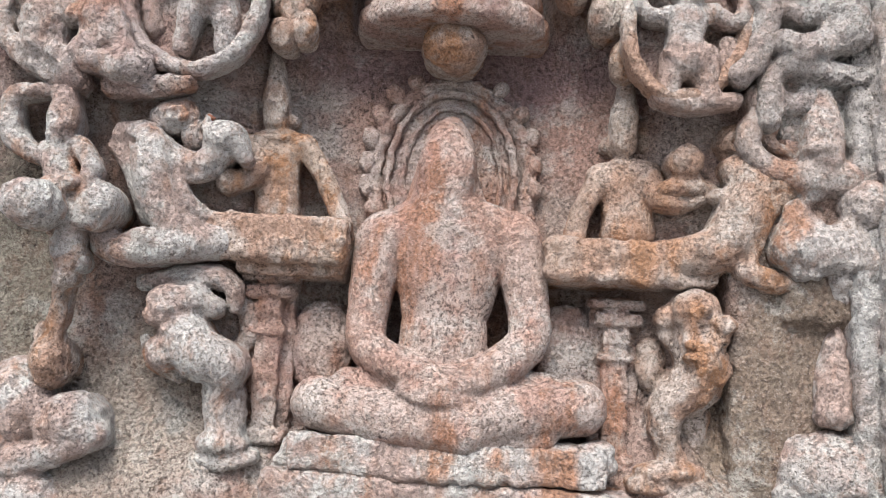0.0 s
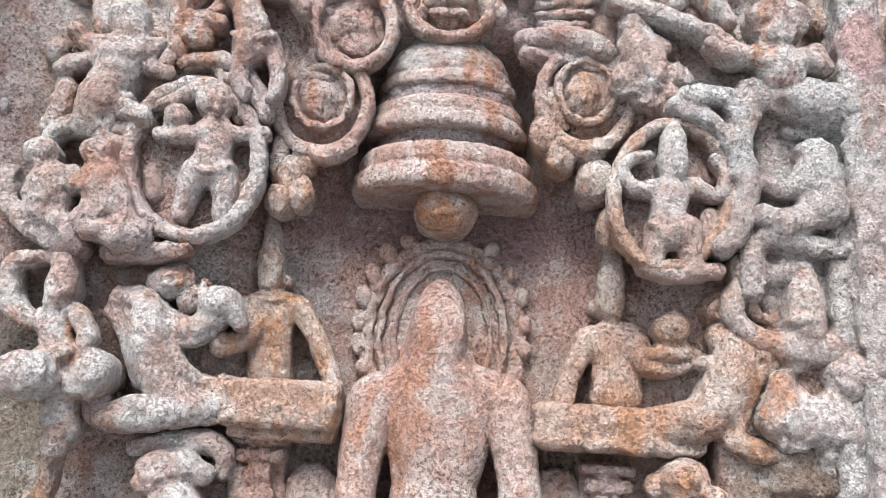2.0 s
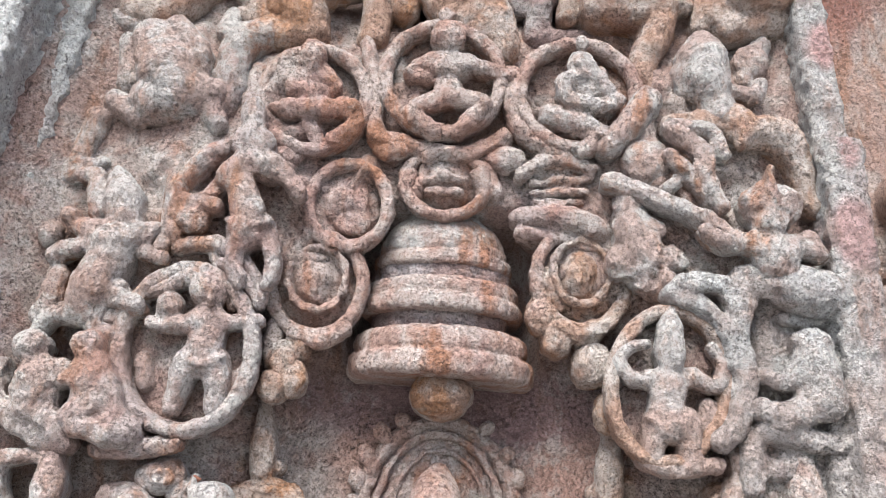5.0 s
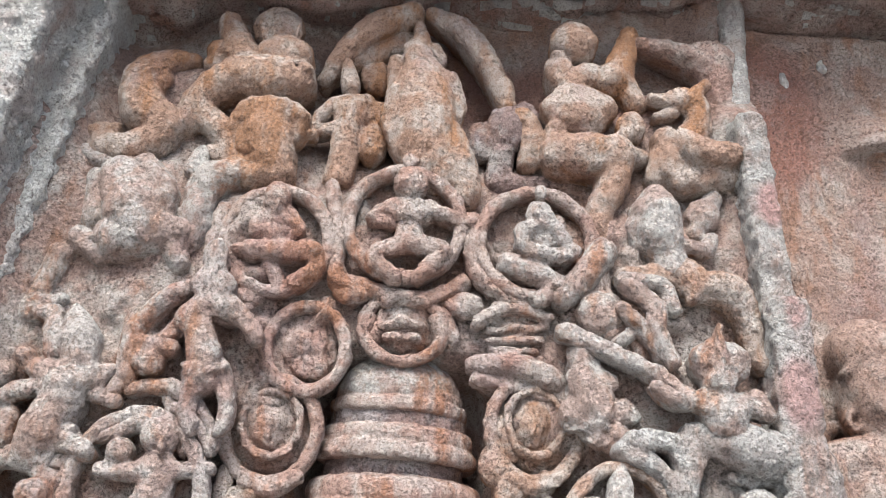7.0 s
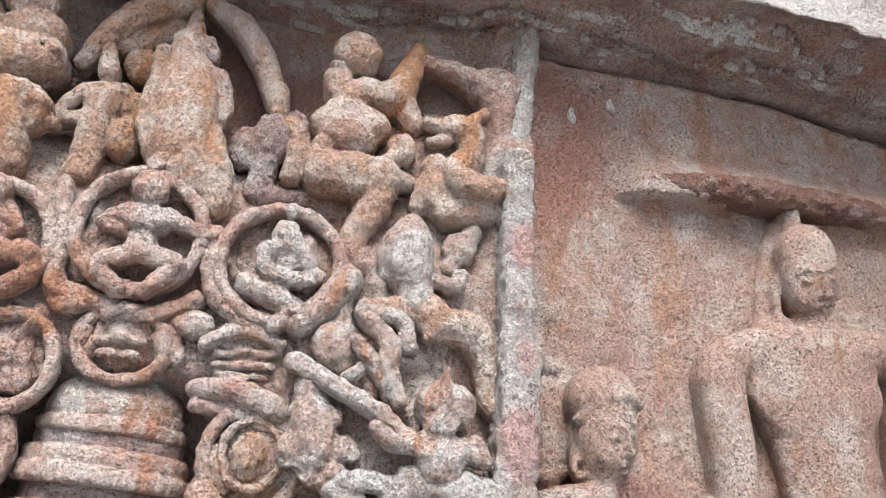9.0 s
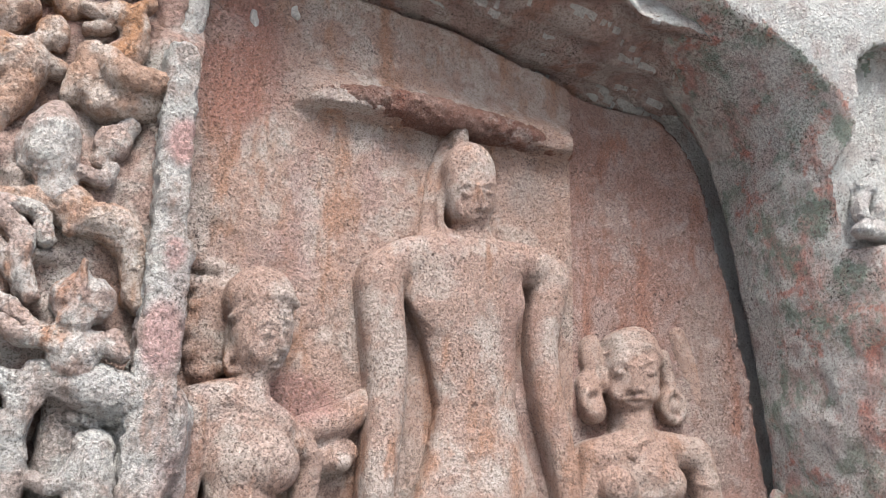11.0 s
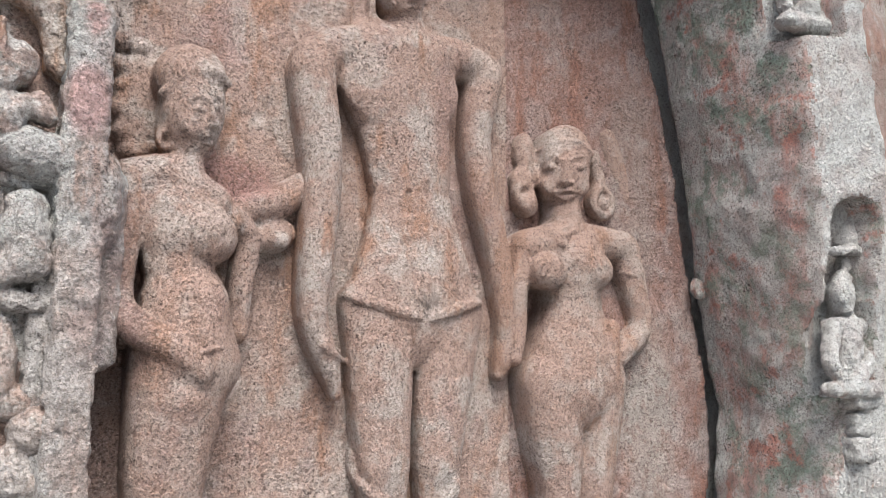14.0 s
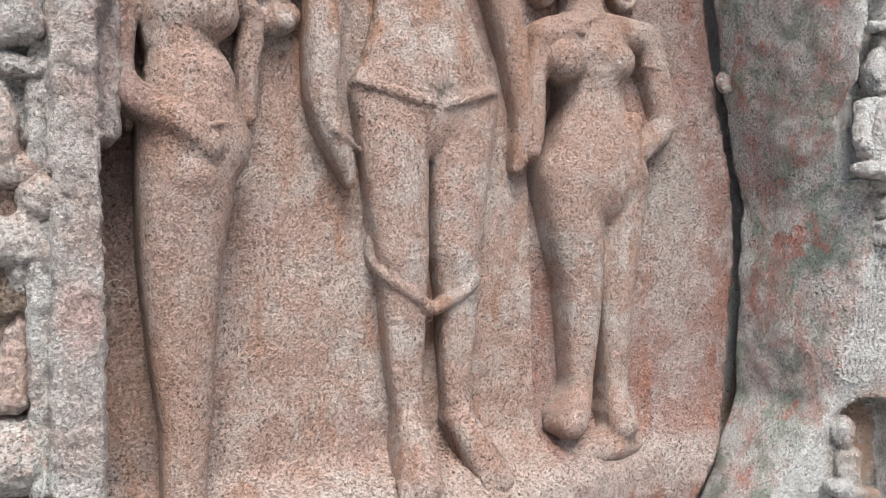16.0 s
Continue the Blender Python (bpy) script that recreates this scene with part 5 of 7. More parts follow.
s.limb(0.649, 1.507, 2.434, 0.003, 0.663, 1.501, 2.43, 0.006, 0.68, 1.501, 2.433, 0.003, soft=0.004)
s.ball(0.67, 1.517, 2.424, 0.019, 0.014, 0.007, soft=0.012)
s.limb(0.665, 1.485, 2.543, 0.009, 0.659, 1.485, 2.451, 0.011)
s.ball(0.665, 1.5, 2.427, 0.033, 0.024, 0.028)
s.ball(0.675, 1.52, 2.359, 0.052, 0.04, 0.054)
s.limb(0.628, 1.515, 2.393, 0.02, 0.574, 1.515, 2.384, 0.02, 0.534, 1.515, 2.408, 0.017)
s.limb(0.722, 1.515, 2.392, 0.02, 0.767, 1.515, 2.368, 0.017, 0.747, 1.515, 2.406, 0.015)
s.ball(0.625, 1.51, 2.384, 0.019, 0.014, 0.016)
s.limb(0.692, 1.525, 2.331, 0.024, 0.69, 1.525, 2.306, 0.022)
s.make("flying_figure", GREY, "small carved figure with a broad ribbed headdress and outstretched arms", "statue")

s = Carving(blend=0.016, step=0.006)
s.slab(0.79, 1.605, 2.077, 0.153, 0.04, 0.224, edge=0.03)
s.ball(0.757, 1.545, 2.291, 0.142, 0.06, 0.054, -10)
s.ball(0.86, 1.555, 2.213, 0.07, 0.06, 0.129)
s.limb(0.615, 1.54, 2.32, 0.028, 0.612, 1.54, 2.27, 0.026)
s.limb(0.482, 1.535, 2.299, 0.022, 0.565, 1.535, 2.297, 0.024, 0.597, 1.535, 2.242, 0.024, 0.595, 1.535, 2.206, 0.021)
s.limb(0.459, 1.54, 2.274, 0.019, 0.529, 1.54, 2.247, 0.019, 0.573, 1.54, 2.194, 0.019, 0.581, 1.54, 2.134, 0.017)
s.limb(0.586, 1.545, 2.196, 0.024, 0.605, 1.545, 2.125, 0.027, 0.588, 1.545, 2.03, 0.025, 0.552, 1.545, 1.983, 0.025)
s.make("rock_shoulder", POST, "pale rounded mass of uncarved granite at the panel edge", "rock")

s = Carving(blend=0.0192)
s.ball(0.743, 1.535, 2.183, 0.042, 0.034, 0.033)
s.limb(0.73, 1.506, 2.173, 0.003, 0.73, 1.506, 2.162, 0.006, soft=0.004)
s.ball(0.719, 1.514, 2.175, 0.008, 0.006, 0.002, soft=0.004)
s.limb(0.712, 1.515, 2.179, 0.002, 0.716, 1.508, 2.179, 0.002, 0.723, 1.507, 2.177, 0.002, soft=0.004)
s.ball(0.745, 1.506, 2.174, 0.008, 0.006, 0.002, soft=0.004)
s.limb(0.736, 1.503, 2.177, 0.002, 0.742, 1.5, 2.178, 0.002, 0.751, 1.503, 2.178, 0.002, soft=0.004)
s.limb(0.724, 1.519, 2.159, 0.002, 0.732, 1.514, 2.156, 0.004, 0.742, 1.513, 2.158, 0.002, soft=0.004)
s.ball(0.737, 1.526, 2.152, 0.012, 0.014, 0.004, soft=0.012)
s.limb(0.743, 1.53, 2.14, 0.042, 0.755, 1.53, 2.07, 0.046)
s.limb(0.716, 1.535, 2.128, 0.023, 0.68, 1.535, 2.102, 0.019, 0.635, 1.535, 2.112, 0.017)
s.limb(0.731, 1.53, 2.057, 0.027, 0.673, 1.53, 2.031, 0.031, 0.629, 1.53, 2.046, 0.023)
s.limb(0.698, 1.555, 2.236, 0.015, 0.769, 1.555, 2.239, 0.015, 0.825, 1.555, 2.211, 0.015, 0.843, 1.555, 2.151, 0.015, 0.825, 1.555, 2.091, 0.015)
s.limb(0.641, 1.54, 2.003, 0.021, 0.719, 1.54, 1.99, 0.023, 0.819, 1.54, 1.984, 0.021)
s.ball(0.687, 1.58, 1.938, 0.068, 0.04, 0.034)
s.limb(0.614, 1.56, 1.989, 0.025, 0.609, 1.56, 1.898, 0.025)
s.ball(0.589, 1.57, 2.083, 0.035, 0.034, 0.069)
s.make("seated_figure", POST, "small worn seated figure carved in a shallow hollow", "statue")

medallion = tagged(new("medallion"), "round vine medallion framing a seated deity", "medallion", group="medallions")
s = Carving(blend=0.0058, rough=0.0032)
s.ring(-0.326, 1.595, 2.711, 0.121, 0.126, 0.016)
s.make("rim", PINK, "", parent=medallion)

s = Carving(blend=0.0058)
s.ball(-0.335, 1.647, 2.733, 0.124, 0.024, 0.129)
s.make("disc", WALL, "", parent=medallion)

medallion = tagged(new("medallion"), "round vine medallion framing a seated deity", "medallion", group="medallions")
s = Carving(blend=0.0058, rough=0.0032)
s.ring(-0.034, 1.595, 2.78, 0.134, 0.136, 0.017)
s.make("rim", PINK, "", parent=medallion)

s = Carving(blend=0.0058)
s.ball(-0.035, 1.647, 2.804, 0.137, 0.024, 0.14)
s.make("disc", WALL, "", parent=medallion)

medallion = tagged(new("medallion"), "round vine medallion framing a seated deity", "medallion", group="medallions")
s = Carving(blend=0.0058, rough=0.0032)
s.ring(0.281, 1.595, 2.754, 0.136, 0.134, 0.017)
s.make("rim", PINK, "", parent=medallion)

s = Carving(blend=0.0058)
s.ball(0.289, 1.647, 2.777, 0.14, 0.024, 0.138)
s.make("disc", WALL, "", parent=medallion)

s = Carving(blend=0.0065)
s.ball(-0.334, 1.575, 2.81, 0.032, 0.026, 0.041)
s.limb(-0.33, 1.552, 2.798, 0.002, -0.327, 1.551, 2.784, 0.004, soft=0.004)
s.ball(-0.342, 1.555, 2.799, 0.006, 0.006, 0.003, soft=0.004)
s.limb(-0.348, 1.553, 2.803, 0.001, -0.342, 1.549, 2.804, 0.002, -0.336, 1.55, 2.803, 0.001, soft=0.004)
s.ball(-0.32, 1.557, 2.802, 0.006, 0.006, 0.003, soft=0.004)
s.limb(-0.325, 1.551, 2.804, 0.001, -0.32, 1.551, 2.807, 0.002, -0.315, 1.556, 2.807, 0.001, soft=0.004)
s.limb(-0.336, 1.559, 2.779, 0.001, -0.328, 1.558, 2.776, 0.003, -0.321, 1.562, 2.781, 0.001, soft=0.004)
s.ball(-0.329, 1.57, 2.772, 0.009, 0.014, 0.005, soft=0.012)
s.ball(-0.329, 1.59, 2.766, 0.048, 0.028, 0.04)
s.limb(-0.363, 1.58, 2.759, 0.017, -0.377, 1.58, 2.721, 0.016, -0.34, 1.58, 2.732, 0.014)
s.limb(-0.299, 1.585, 2.767, 0.017, -0.275, 1.585, 2.733, 0.016, -0.314, 1.585, 2.729, 0.014)
s.ball(-0.324, 1.595, 2.718, 0.045, 0.026, 0.032)
s.limb(-0.384, 1.58, 2.678, 0.021, -0.307, 1.58, 2.678, 0.026, -0.236, 1.58, 2.684, 0.024)
s.limb(-0.257, 1.585, 2.691, 0.024, -0.226, 1.585, 2.652, 0.021, -0.272, 1.585, 2.607, 0.016)
s.limb(-0.377, 1.585, 2.667, 0.019, -0.41, 1.585, 2.678, 0.017)
s.limb(-0.33, 1.595, 2.647, 0.019, -0.304, 1.595, 2.601, 0.017)
s.make("seated_deity", PINK, "small carved seated deity inside a vine medallion", "statue")

s = Carving(blend=0.0065)
s.ball(-0.027, 1.565, 2.873, 0.04, 0.03, 0.041)
s.limb(-0.027, 1.538, 2.858, 0.003, -0.025, 1.538, 2.845, 0.005, soft=0.004)
s.ball(-0.041, 1.543, 2.86, 0.008, 0.006, 0.003, soft=0.004)
s.limb(-0.049, 1.542, 2.865, 0.002, -0.042, 1.537, 2.865, 0.002, -0.035, 1.537, 2.864, 0.002, soft=0.004)
s.ball(-0.013, 1.543, 2.863, 0.008, 0.006, 0.003, soft=0.004)
s.limb(-0.02, 1.537, 2.865, 0.002, -0.014, 1.536, 2.867, 0.002, -0.006, 1.541, 2.868, 0.002, soft=0.004)
s.limb(-0.036, 1.549, 2.841, 0.002, -0.025, 1.547, 2.837, 0.004, -0.015, 1.549, 2.842, 0.002, soft=0.004)
s.ball(-0.025, 1.56, 2.834, 0.012, 0.014, 0.005, soft=0.012)
s.ball(-0.032, 1.58, 2.94, 0.019, 0.014, 0.022)
s.ball(-0.02, 1.575, 2.802, 0.053, 0.03, 0.037)
s.limb(-0.066, 1.58, 2.815, 0.02, -0.109, 1.58, 2.781, 0.017, -0.068, 1.58, 2.77, 0.015)
s.limb(0.021, 1.58, 2.818, 0.021, 0.076, 1.585, 2.8, 0.017, 0.124, 1.59, 2.792, 0.014)
s.ball(-0.02, 1.58, 2.746, 0.037, 0.024, 0.032)
s.limb(-0.032, 1.58, 2.723, 0.024, -0.1, 1.58, 2.682, 0.022, -0.044, 1.58, 2.638, 0.017)
s.limb(-0.005, 1.58, 2.723, 0.024, 0.055, 1.58, 2.709, 0.024, 0.007, 1.58, 2.642, 0.017)
s.limb(-0.057, 1.59, 2.634, 0.014, -0.033, 1.59, 2.656, 0.012)
s.make("seated_deity", PINK, "small carved seated deity inside a vine medallion", "statue")

s = Carving(blend=0.0065)
s.ball(0.283, 1.57, 2.82, 0.032, 0.026, 0.036)
s.limb(0.279, 1.547, 2.808, 0.002, 0.279, 1.546, 2.795, 0.004, soft=0.004)
s.ball(0.268, 1.553, 2.81, 0.006, 0.006, 0.002, soft=0.004)
s.limb(0.262, 1.552, 2.814, 0.001, 0.267, 1.546, 2.814, 0.002, 0.273, 1.547, 2.813, 0.001, soft=0.004)
s.ball(0.291, 1.55, 2.811, 0.006, 0.006, 0.002, soft=0.004)
s.limb(0.284, 1.546, 2.813, 0.001, 0.29, 1.544, 2.815, 0.002, 0.296, 1.548, 2.815, 0.001, soft=0.004)
s.limb(0.272, 1.557, 2.792, 0.001, 0.28, 1.553, 2.788, 0.003, 0.289, 1.555, 2.793, 0.001, soft=0.004)
s.ball(0.282, 1.565, 2.785, 0.01, 0.014, 0.005, soft=0.012)
s.ball(0.287, 1.58, 2.882, 0.016, 0.014, 0.022)
s.limb(0.243, 1.57, 2.772, 0.018, 0.251, 1.57, 2.729, 0.018, 0.33, 1.57, 2.715, 0.018, 0.363, 1.57, 2.732, 0.018)
s.limb(0.25, 1.57, 2.78, 0.018, 0.31, 1.57, 2.792, 0.02, 0.344, 1.57, 2.752, 0.017)
s.ball(0.293, 1.585, 2.761, 0.037, 0.026, 0.029)
s.limb(0.215, 1.59, 2.692, 0.027, 0.295, 1.59, 2.67, 0.031, 0.348, 1.59, 2.633, 0.024)
s.limb(0.32, 1.585, 2.656, 0.024, 0.295, 1.585, 2.613, 0.019, 0.269, 1.585, 2.617, 0.014)
s.limb(0.177, 1.6, 2.664, 0.017, 0.232, 1.6, 2.62, 0.014)
s.make("seated_deity", GREY, "small carved seated deity inside a vine medallion", "statue")

scroll = tagged(new("vine_stem"), "worn stone vine stems knotted between the medallions", "scroll")
s = Carving(blend=0.005)
s.limb(-0.408, 1.605, 2.644, 0.021, -0.413, 1.605, 2.589, 0.019, -0.369, 1.605, 2.552, 0.016)
s.make("stem", PINK, "", parent=scroll)

s = Carving(blend=0.005)
s.limb(-0.458, 1.61, 2.786, 0.02, -0.47, 1.61, 2.698, 0.024, -0.447, 1.61, 2.601, 0.028, -0.443, 1.61, 2.534, 0.03)
s.make("stem", PINK, "", parent=scroll)

s = Carving(blend=0.005)
s.limb(-0.213, 1.605, 2.866, 0.019, -0.185, 1.605, 2.735, 0.022, -0.181, 1.605, 2.636, 0.022, -0.118, 1.605, 2.599, 0.017)
s.make("stem", PINK, "", parent=scroll)

s = Carving(blend=0.005)
s.limb(-0.174, 1.615, 2.626, 0.026, -0.067, 1.615, 2.607, 0.022, 0.037, 1.615, 2.602, 0.019, 0.114, 1.615, 2.65, 0.019)
s.make("stem", PINK, "", parent=scroll)

s = Carving(blend=0.005)
s.limb(0.125, 1.605, 2.807, 0.022, 0.137, 1.605, 2.691, 0.022, 0.193, 1.605, 2.625, 0.019, 0.259, 1.605, 2.603, 0.017)
s.make("stem", PINK, "", parent=scroll)

s = Carving(blend=0.005)
s.limb(0.417, 1.6, 2.771, 0.022, 0.43, 1.6, 2.671, 0.027, 0.442, 1.6, 2.589, 0.031, 0.479, 1.6, 2.511, 0.024)
s.make("stem", PINK, "", parent=scroll)

s = Carving(blend=0.005)
s.limb(0.391, 1.605, 2.642, 0.027, 0.43, 1.605, 2.589, 0.031)
s.make("stem", PINK, "", parent=scroll)

s = Carving(blend=0.005)
s.ball(-0.144, 1.61, 2.599, 0.039, 0.022, 0.026)
s.make("bud", PINK, "", parent=scroll)

s = Carving(blend=0.005)
s.ball(0.117, 1.62, 2.596, 0.044, 0.024, 0.034)
s.make("bud", PINK, "", parent=scroll)

s = Carving(blend=0.005)
s.ball(-0.372, 1.605, 2.572, 0.038, 0.022, 0.026)
s.make("bud", PINK, "", parent=scroll)

s = Carving(blend=0.005)
s.limb(0.45, 1.585, 2.544, 0.019, 0.49, 1.585, 2.561, 0.017, 0.52, 1.585, 2.484, 0.019, 0.5, 1.585, 2.456, 0.014)
s.make("stem", PINK, "", parent=scroll)

s = Carving(blend=0.005)
s.limb(-0.063, 1.63, 2.558, 0.017, -0.084, 1.63, 2.502, 0.017)
s.make("stem", PINK, "", parent=scroll)

s = Carving(blend=0.005)
s.limb(0.065, 1.635, 2.59, 0.019, 0.096, 1.635, 2.518, 0.021)
s.make("stem", PINK, "", parent=scroll)

s = Carving(blend=0.009, rough=0.0030)
s.limb(-0.039, 1.66, 3.322, 0.033, -0.038, 1.655, 3.288, 0.039)
s.limb(-0.042, 1.68, 3.425, 0.012, -0.033, 1.668, 3.371, 0.023, -0.032, 1.662, 3.335, 0.027, soft=0.005)
s.ball(-0.034, 1.635, 3.28, 0.04, 0.03, 0.041, soft=0.004)
s.ring(-0.038, 1.645, 3.322, 0.033, 0.01, 0.007)
s.limb(-0.093, 1.665, 3.277, 0.024, -0.098, 1.66, 3.228, 0.018)
s.limb(0.005, 1.67, 3.332, 0.021, 0.024, 1.665, 3.296, 0.018)
s.limb(-0.074, 1.662, 3.199, 0.038, 0.04, 1.662, 3.222, 0.038)
s.limb(-0.018, 1.65, 3.217, 0.067, -0.005, 1.635, 3.116, 0.077, 0.001, 1.63, 3.015, 0.078, 0.038, 1.632, 2.943, 0.069, flat=0.85)
s.limb(0.053, 1.64, 3.045, 0.048, 0.085, 1.635, 2.951, 0.053, 0.103, 1.635, 2.884, 0.044)
s.limb(-0.077, 1.65, 3.165, 0.035, -0.086, 1.645, 3.076, 0.031, -0.066, 1.64, 3.011, 0.025, soft=0.01)
s.limb(0.057, 1.66, 3.209, 0.029, 0.074, 1.66, 3.143, 0.026, 0.061, 1.65, 3.084, 0.022, soft=0.01)
s.limb(-0.051, 1.625, 2.989, 0.028, -0.006, 1.615, 2.959, 0.025, soft=0.01)
s.ring(-0.021, 1.63, 3.247, 0.032, 0.02, 0.006)
s.make("round_bodied_deity", ORANGE, "yellow-stained carved deity with a round belly and tall crown", "statue")

arch = tagged(new("ribbed_arch"), "carved ribbed arch with wide wings over the deity", "arch")
s = Carving(blend=0.009, rough=0.0030)
s.limb(-0.28, 1.7, 3.226, 0.021, -0.227, 1.685, 3.32, 0.036, -0.156, 1.68, 3.396, 0.043, -0.064, 1.68, 3.45, 0.037)
s.make("wing", ORANGE, "", parent=arch)

s = Carving(blend=0.009, rough=0.0030)
s.ball(-0.185, 1.705, 3.33, 0.094, 0.03, 0.052, 25)
s.ball(-0.11, 1.71, 3.389, 0.068, 0.03, 0.062)
s.make("panel", ORANGE, "", parent=arch)

s = Carving(blend=0.009, rough=0.0030)
s.limb(-0.003, 1.685, 3.458, 0.025, 0.072, 1.68, 3.416, 0.034, 0.134, 1.678, 3.341, 0.035, 0.177, 1.68, 3.258, 0.03, 0.197, 1.68, 3.2, 0.025)
s.make("rib", ORANGE, "", parent=arch)

s = Carving(blend=0.009, rough=0.0030)
s.limb(0.199, 1.675, 3.241, 0.025, 0.209, 1.675, 3.181, 0.024)
s.make("foot", ORANGE, "", parent=arch)

s = Carving(blend=0.009, rough=0.0030)
s.limb(-0.601, 1.64, 3.026, 0.039, -0.564, 1.635, 3.105, 0.045, -0.493, 1.63, 3.163, 0.057, -0.4, 1.625, 3.157, 0.068, -0.342, 1.63, 3.178, 0.049)
s.ball(-0.385, 1.64, 3.248, 0.08, 0.05, 0.058)
s.ball(-0.334, 1.615, 3.187, 0.037, 0.03, 0.034, soft=0.006)
s.limb(-0.546, 1.665, 3.356, 0.033, -0.508, 1.655, 3.274, 0.044, -0.469, 1.645, 3.203, 0.049)
s.ball(-0.417, 1.67, 3.354, 0.069, 0.04, 0.069)
s.ring(-0.405, 1.64, 3.33, 0.044, 0.044, 0.012)
s.ring(-0.404, 1.635, 3.326, 0.019, 0.019, 0.009)
s.ball(-0.427, 1.64, 3.267, 0.026, 0.02, 0.02, soft=0.005)
s.ball(-0.55, 1.655, 3.252, 0.044, 0.035, 0.035, -15)
s.ball(-0.564, 1.65, 3.212, 0.026, 0.025, 0.023)
s.limb(-0.566, 1.635, 3.055, 0.036, -0.501, 1.63, 2.998, 0.037, -0.474, 1.625, 2.929, 0.027)
s.ball(-0.512, 1.615, 3.019, 0.03, 0.02, 0.025, soft=0.006)
s.limb(-0.518, 1.63, 2.941, 0.022, -0.461, 1.625, 2.93, 0.024, -0.457, 1.63, 2.981, 0.019)
s.cut(-0.308, 1.59, 3.174, 0.011, 0.012, 0.007)
s.cut(-0.342, 1.592, 3.186, 0.008, 0.012, 0.008)
s.make("beast_rider", ORANGE, "carved winged beast and rider at the top of the panel", "statue")

s = Carving(blend=0.009, rough=0.0030)
s.limb(-0.621, 1.66, 3.223, 0.022, -0.679, 1.645, 3.2, 0.037, -0.724, 1.63, 3.135, 0.052, -0.704, 1.625, 3.044, 0.058, -0.647, 1.625, 2.997, 0.052, -0.693, 1.625, 2.935, 0.046, -0.778, 1.63, 2.93, 0.04)
s.limb(-0.686, 1.62, 3.117, 0.022, -0.668, 1.63, 3.144, 0.017)
s.limb(-0.802, 1.63, 2.969, 0.03, -0.771, 1.64, 2.987, 0.024)
s.make("serpent_tail", ORANGE, "thick curling stone serpent tail", "statue")

s = Carving(blend=0.009, rough=0.0030)
s.ball(-0.402, 1.61, 3.044, 0.08, 0.045, 0.049)
s.limb(-0.47, 1.615, 3.01, 0.027, -0.431, 1.605, 3.057, 0.036, -0.357, 1.605, 3.061, 0.036, -0.319, 1.61, 3.05, 0.028)
s.limb(-0.314, 1.61, 3.046, 0.025, -0.32, 1.615, 3, 0.021)
s.limb(-0.461, 1.62, 3.006, 0.03, -0.431, 1.615, 2.953, 0.032)
s.limb(-0.392, 1.61, 2.994, 0.06, -0.369, 1.61, 2.936, 0.057, -0.355, 1.615, 2.887, 0.045)
s.limb(-0.452, 1.615, 2.896, 0.035, -0.407, 1.61, 2.877, 0.037, -0.353, 1.61, 2.9, 0.035)
s.ball(-0.334, 1.59, 2.887, 0.026, 0.02, 0.021, soft=0.006)
s.limb(-0.35, 1.62, 3.014, 0.019, -0.284, 1.63, 3.019, 0.017)
s.make("animal_figure", ORANGE, "carved animal head on a striding body", "statue")

s = Carving(blend=0.009, rough=0.0030)
s.limb(-0.453, 1.61, 2.878, 0.04, -0.498, 1.605, 2.854, 0.047, -0.519, 1.605, 2.807, 0.042, -0.518, 1.605, 2.757, 0.039, -0.523, 1.605, 2.707, 0.032, -0.53, 1.61, 2.678, 0.023)
s.limb(-0.546, 1.615, 2.883, 0.029, -0.542, 1.625, 2.934, 0.022)
s.limb(-0.501, 1.6, 2.764, 0.015, -0.556, 1.6, 2.757, 0.017, -0.58, 1.6, 2.739, 0.013)
s.ball(-0.527, 1.6, 2.69, 0.028, 0.02, 0.023, soft=0.006)
s.make("animal_figure", GREY, "carved leaping animal with bent legs", "statue")

s = Carving(blend=0.009, rough=0.0030)
s.limb(-0.224, 1.68, 3.275, 0.015, -0.211, 1.672, 3.219, 0.025, -0.206, 1.672, 3.185, 0.022)
s.ball(-0.207, 1.665, 3.197, 0.023, 0.022, 0.029)
s.limb(-0.231, 1.672, 3.129, 0.029, -0.163, 1.675, 3.15, 0.026)
s.limb(-0.2, 1.672, 3.117, 0.043, -0.204, 1.672, 3.009, 0.038, -0.21, 1.672, 2.921, 0.038)
s.limb(-0.245, 1.662, 3.133, 0.019, -0.281, 1.66, 3.081, 0.016, -0.279, 1.66, 3.048, 0.016, -0.232, 1.66, 3.06, 0.016)
s.ball(-0.136, 1.675, 3.029, 0.038, 0.035, 0.057)
s.cut(-0.126, 1.635, 3.019, 0.014, 0.014, 0.014)
s.ball(-0.13, 1.69, 3.122, 0.05, 0.03, 0.044)
s.ball(-0.144, 1.71, 3.255, 0.045, 0.03, 0.051)
s.make("standing_attendant", ORANGE, "thin carved attendant in a pointed cap, arm on hip", "statue")

s = Carving(blend=0.009, rough=0.0030)
s.limb(-0.703, 1.6, 2.838, 0.057, -0.656, 1.585, 2.751, 0.073, -0.636, 1.585, 2.698, 0.06, -0.681, 1.59, 2.68, 0.057)
s.limb(-0.656, 1.585, 2.866, 0.034, -0.6, 1.575, 2.81, 0.031, -0.586, 1.575, 2.762, 0.023, soft=0.006)
s.limb(-0.639, 1.585, 2.711, 0.055, -0.564, 1.585, 2.707, 0.038, -0.538, 1.59, 2.719, 0.025)
s.limb(-0.562, 1.6, 2.679, 0.033, -0.538, 1.6, 2.634, 0.025)
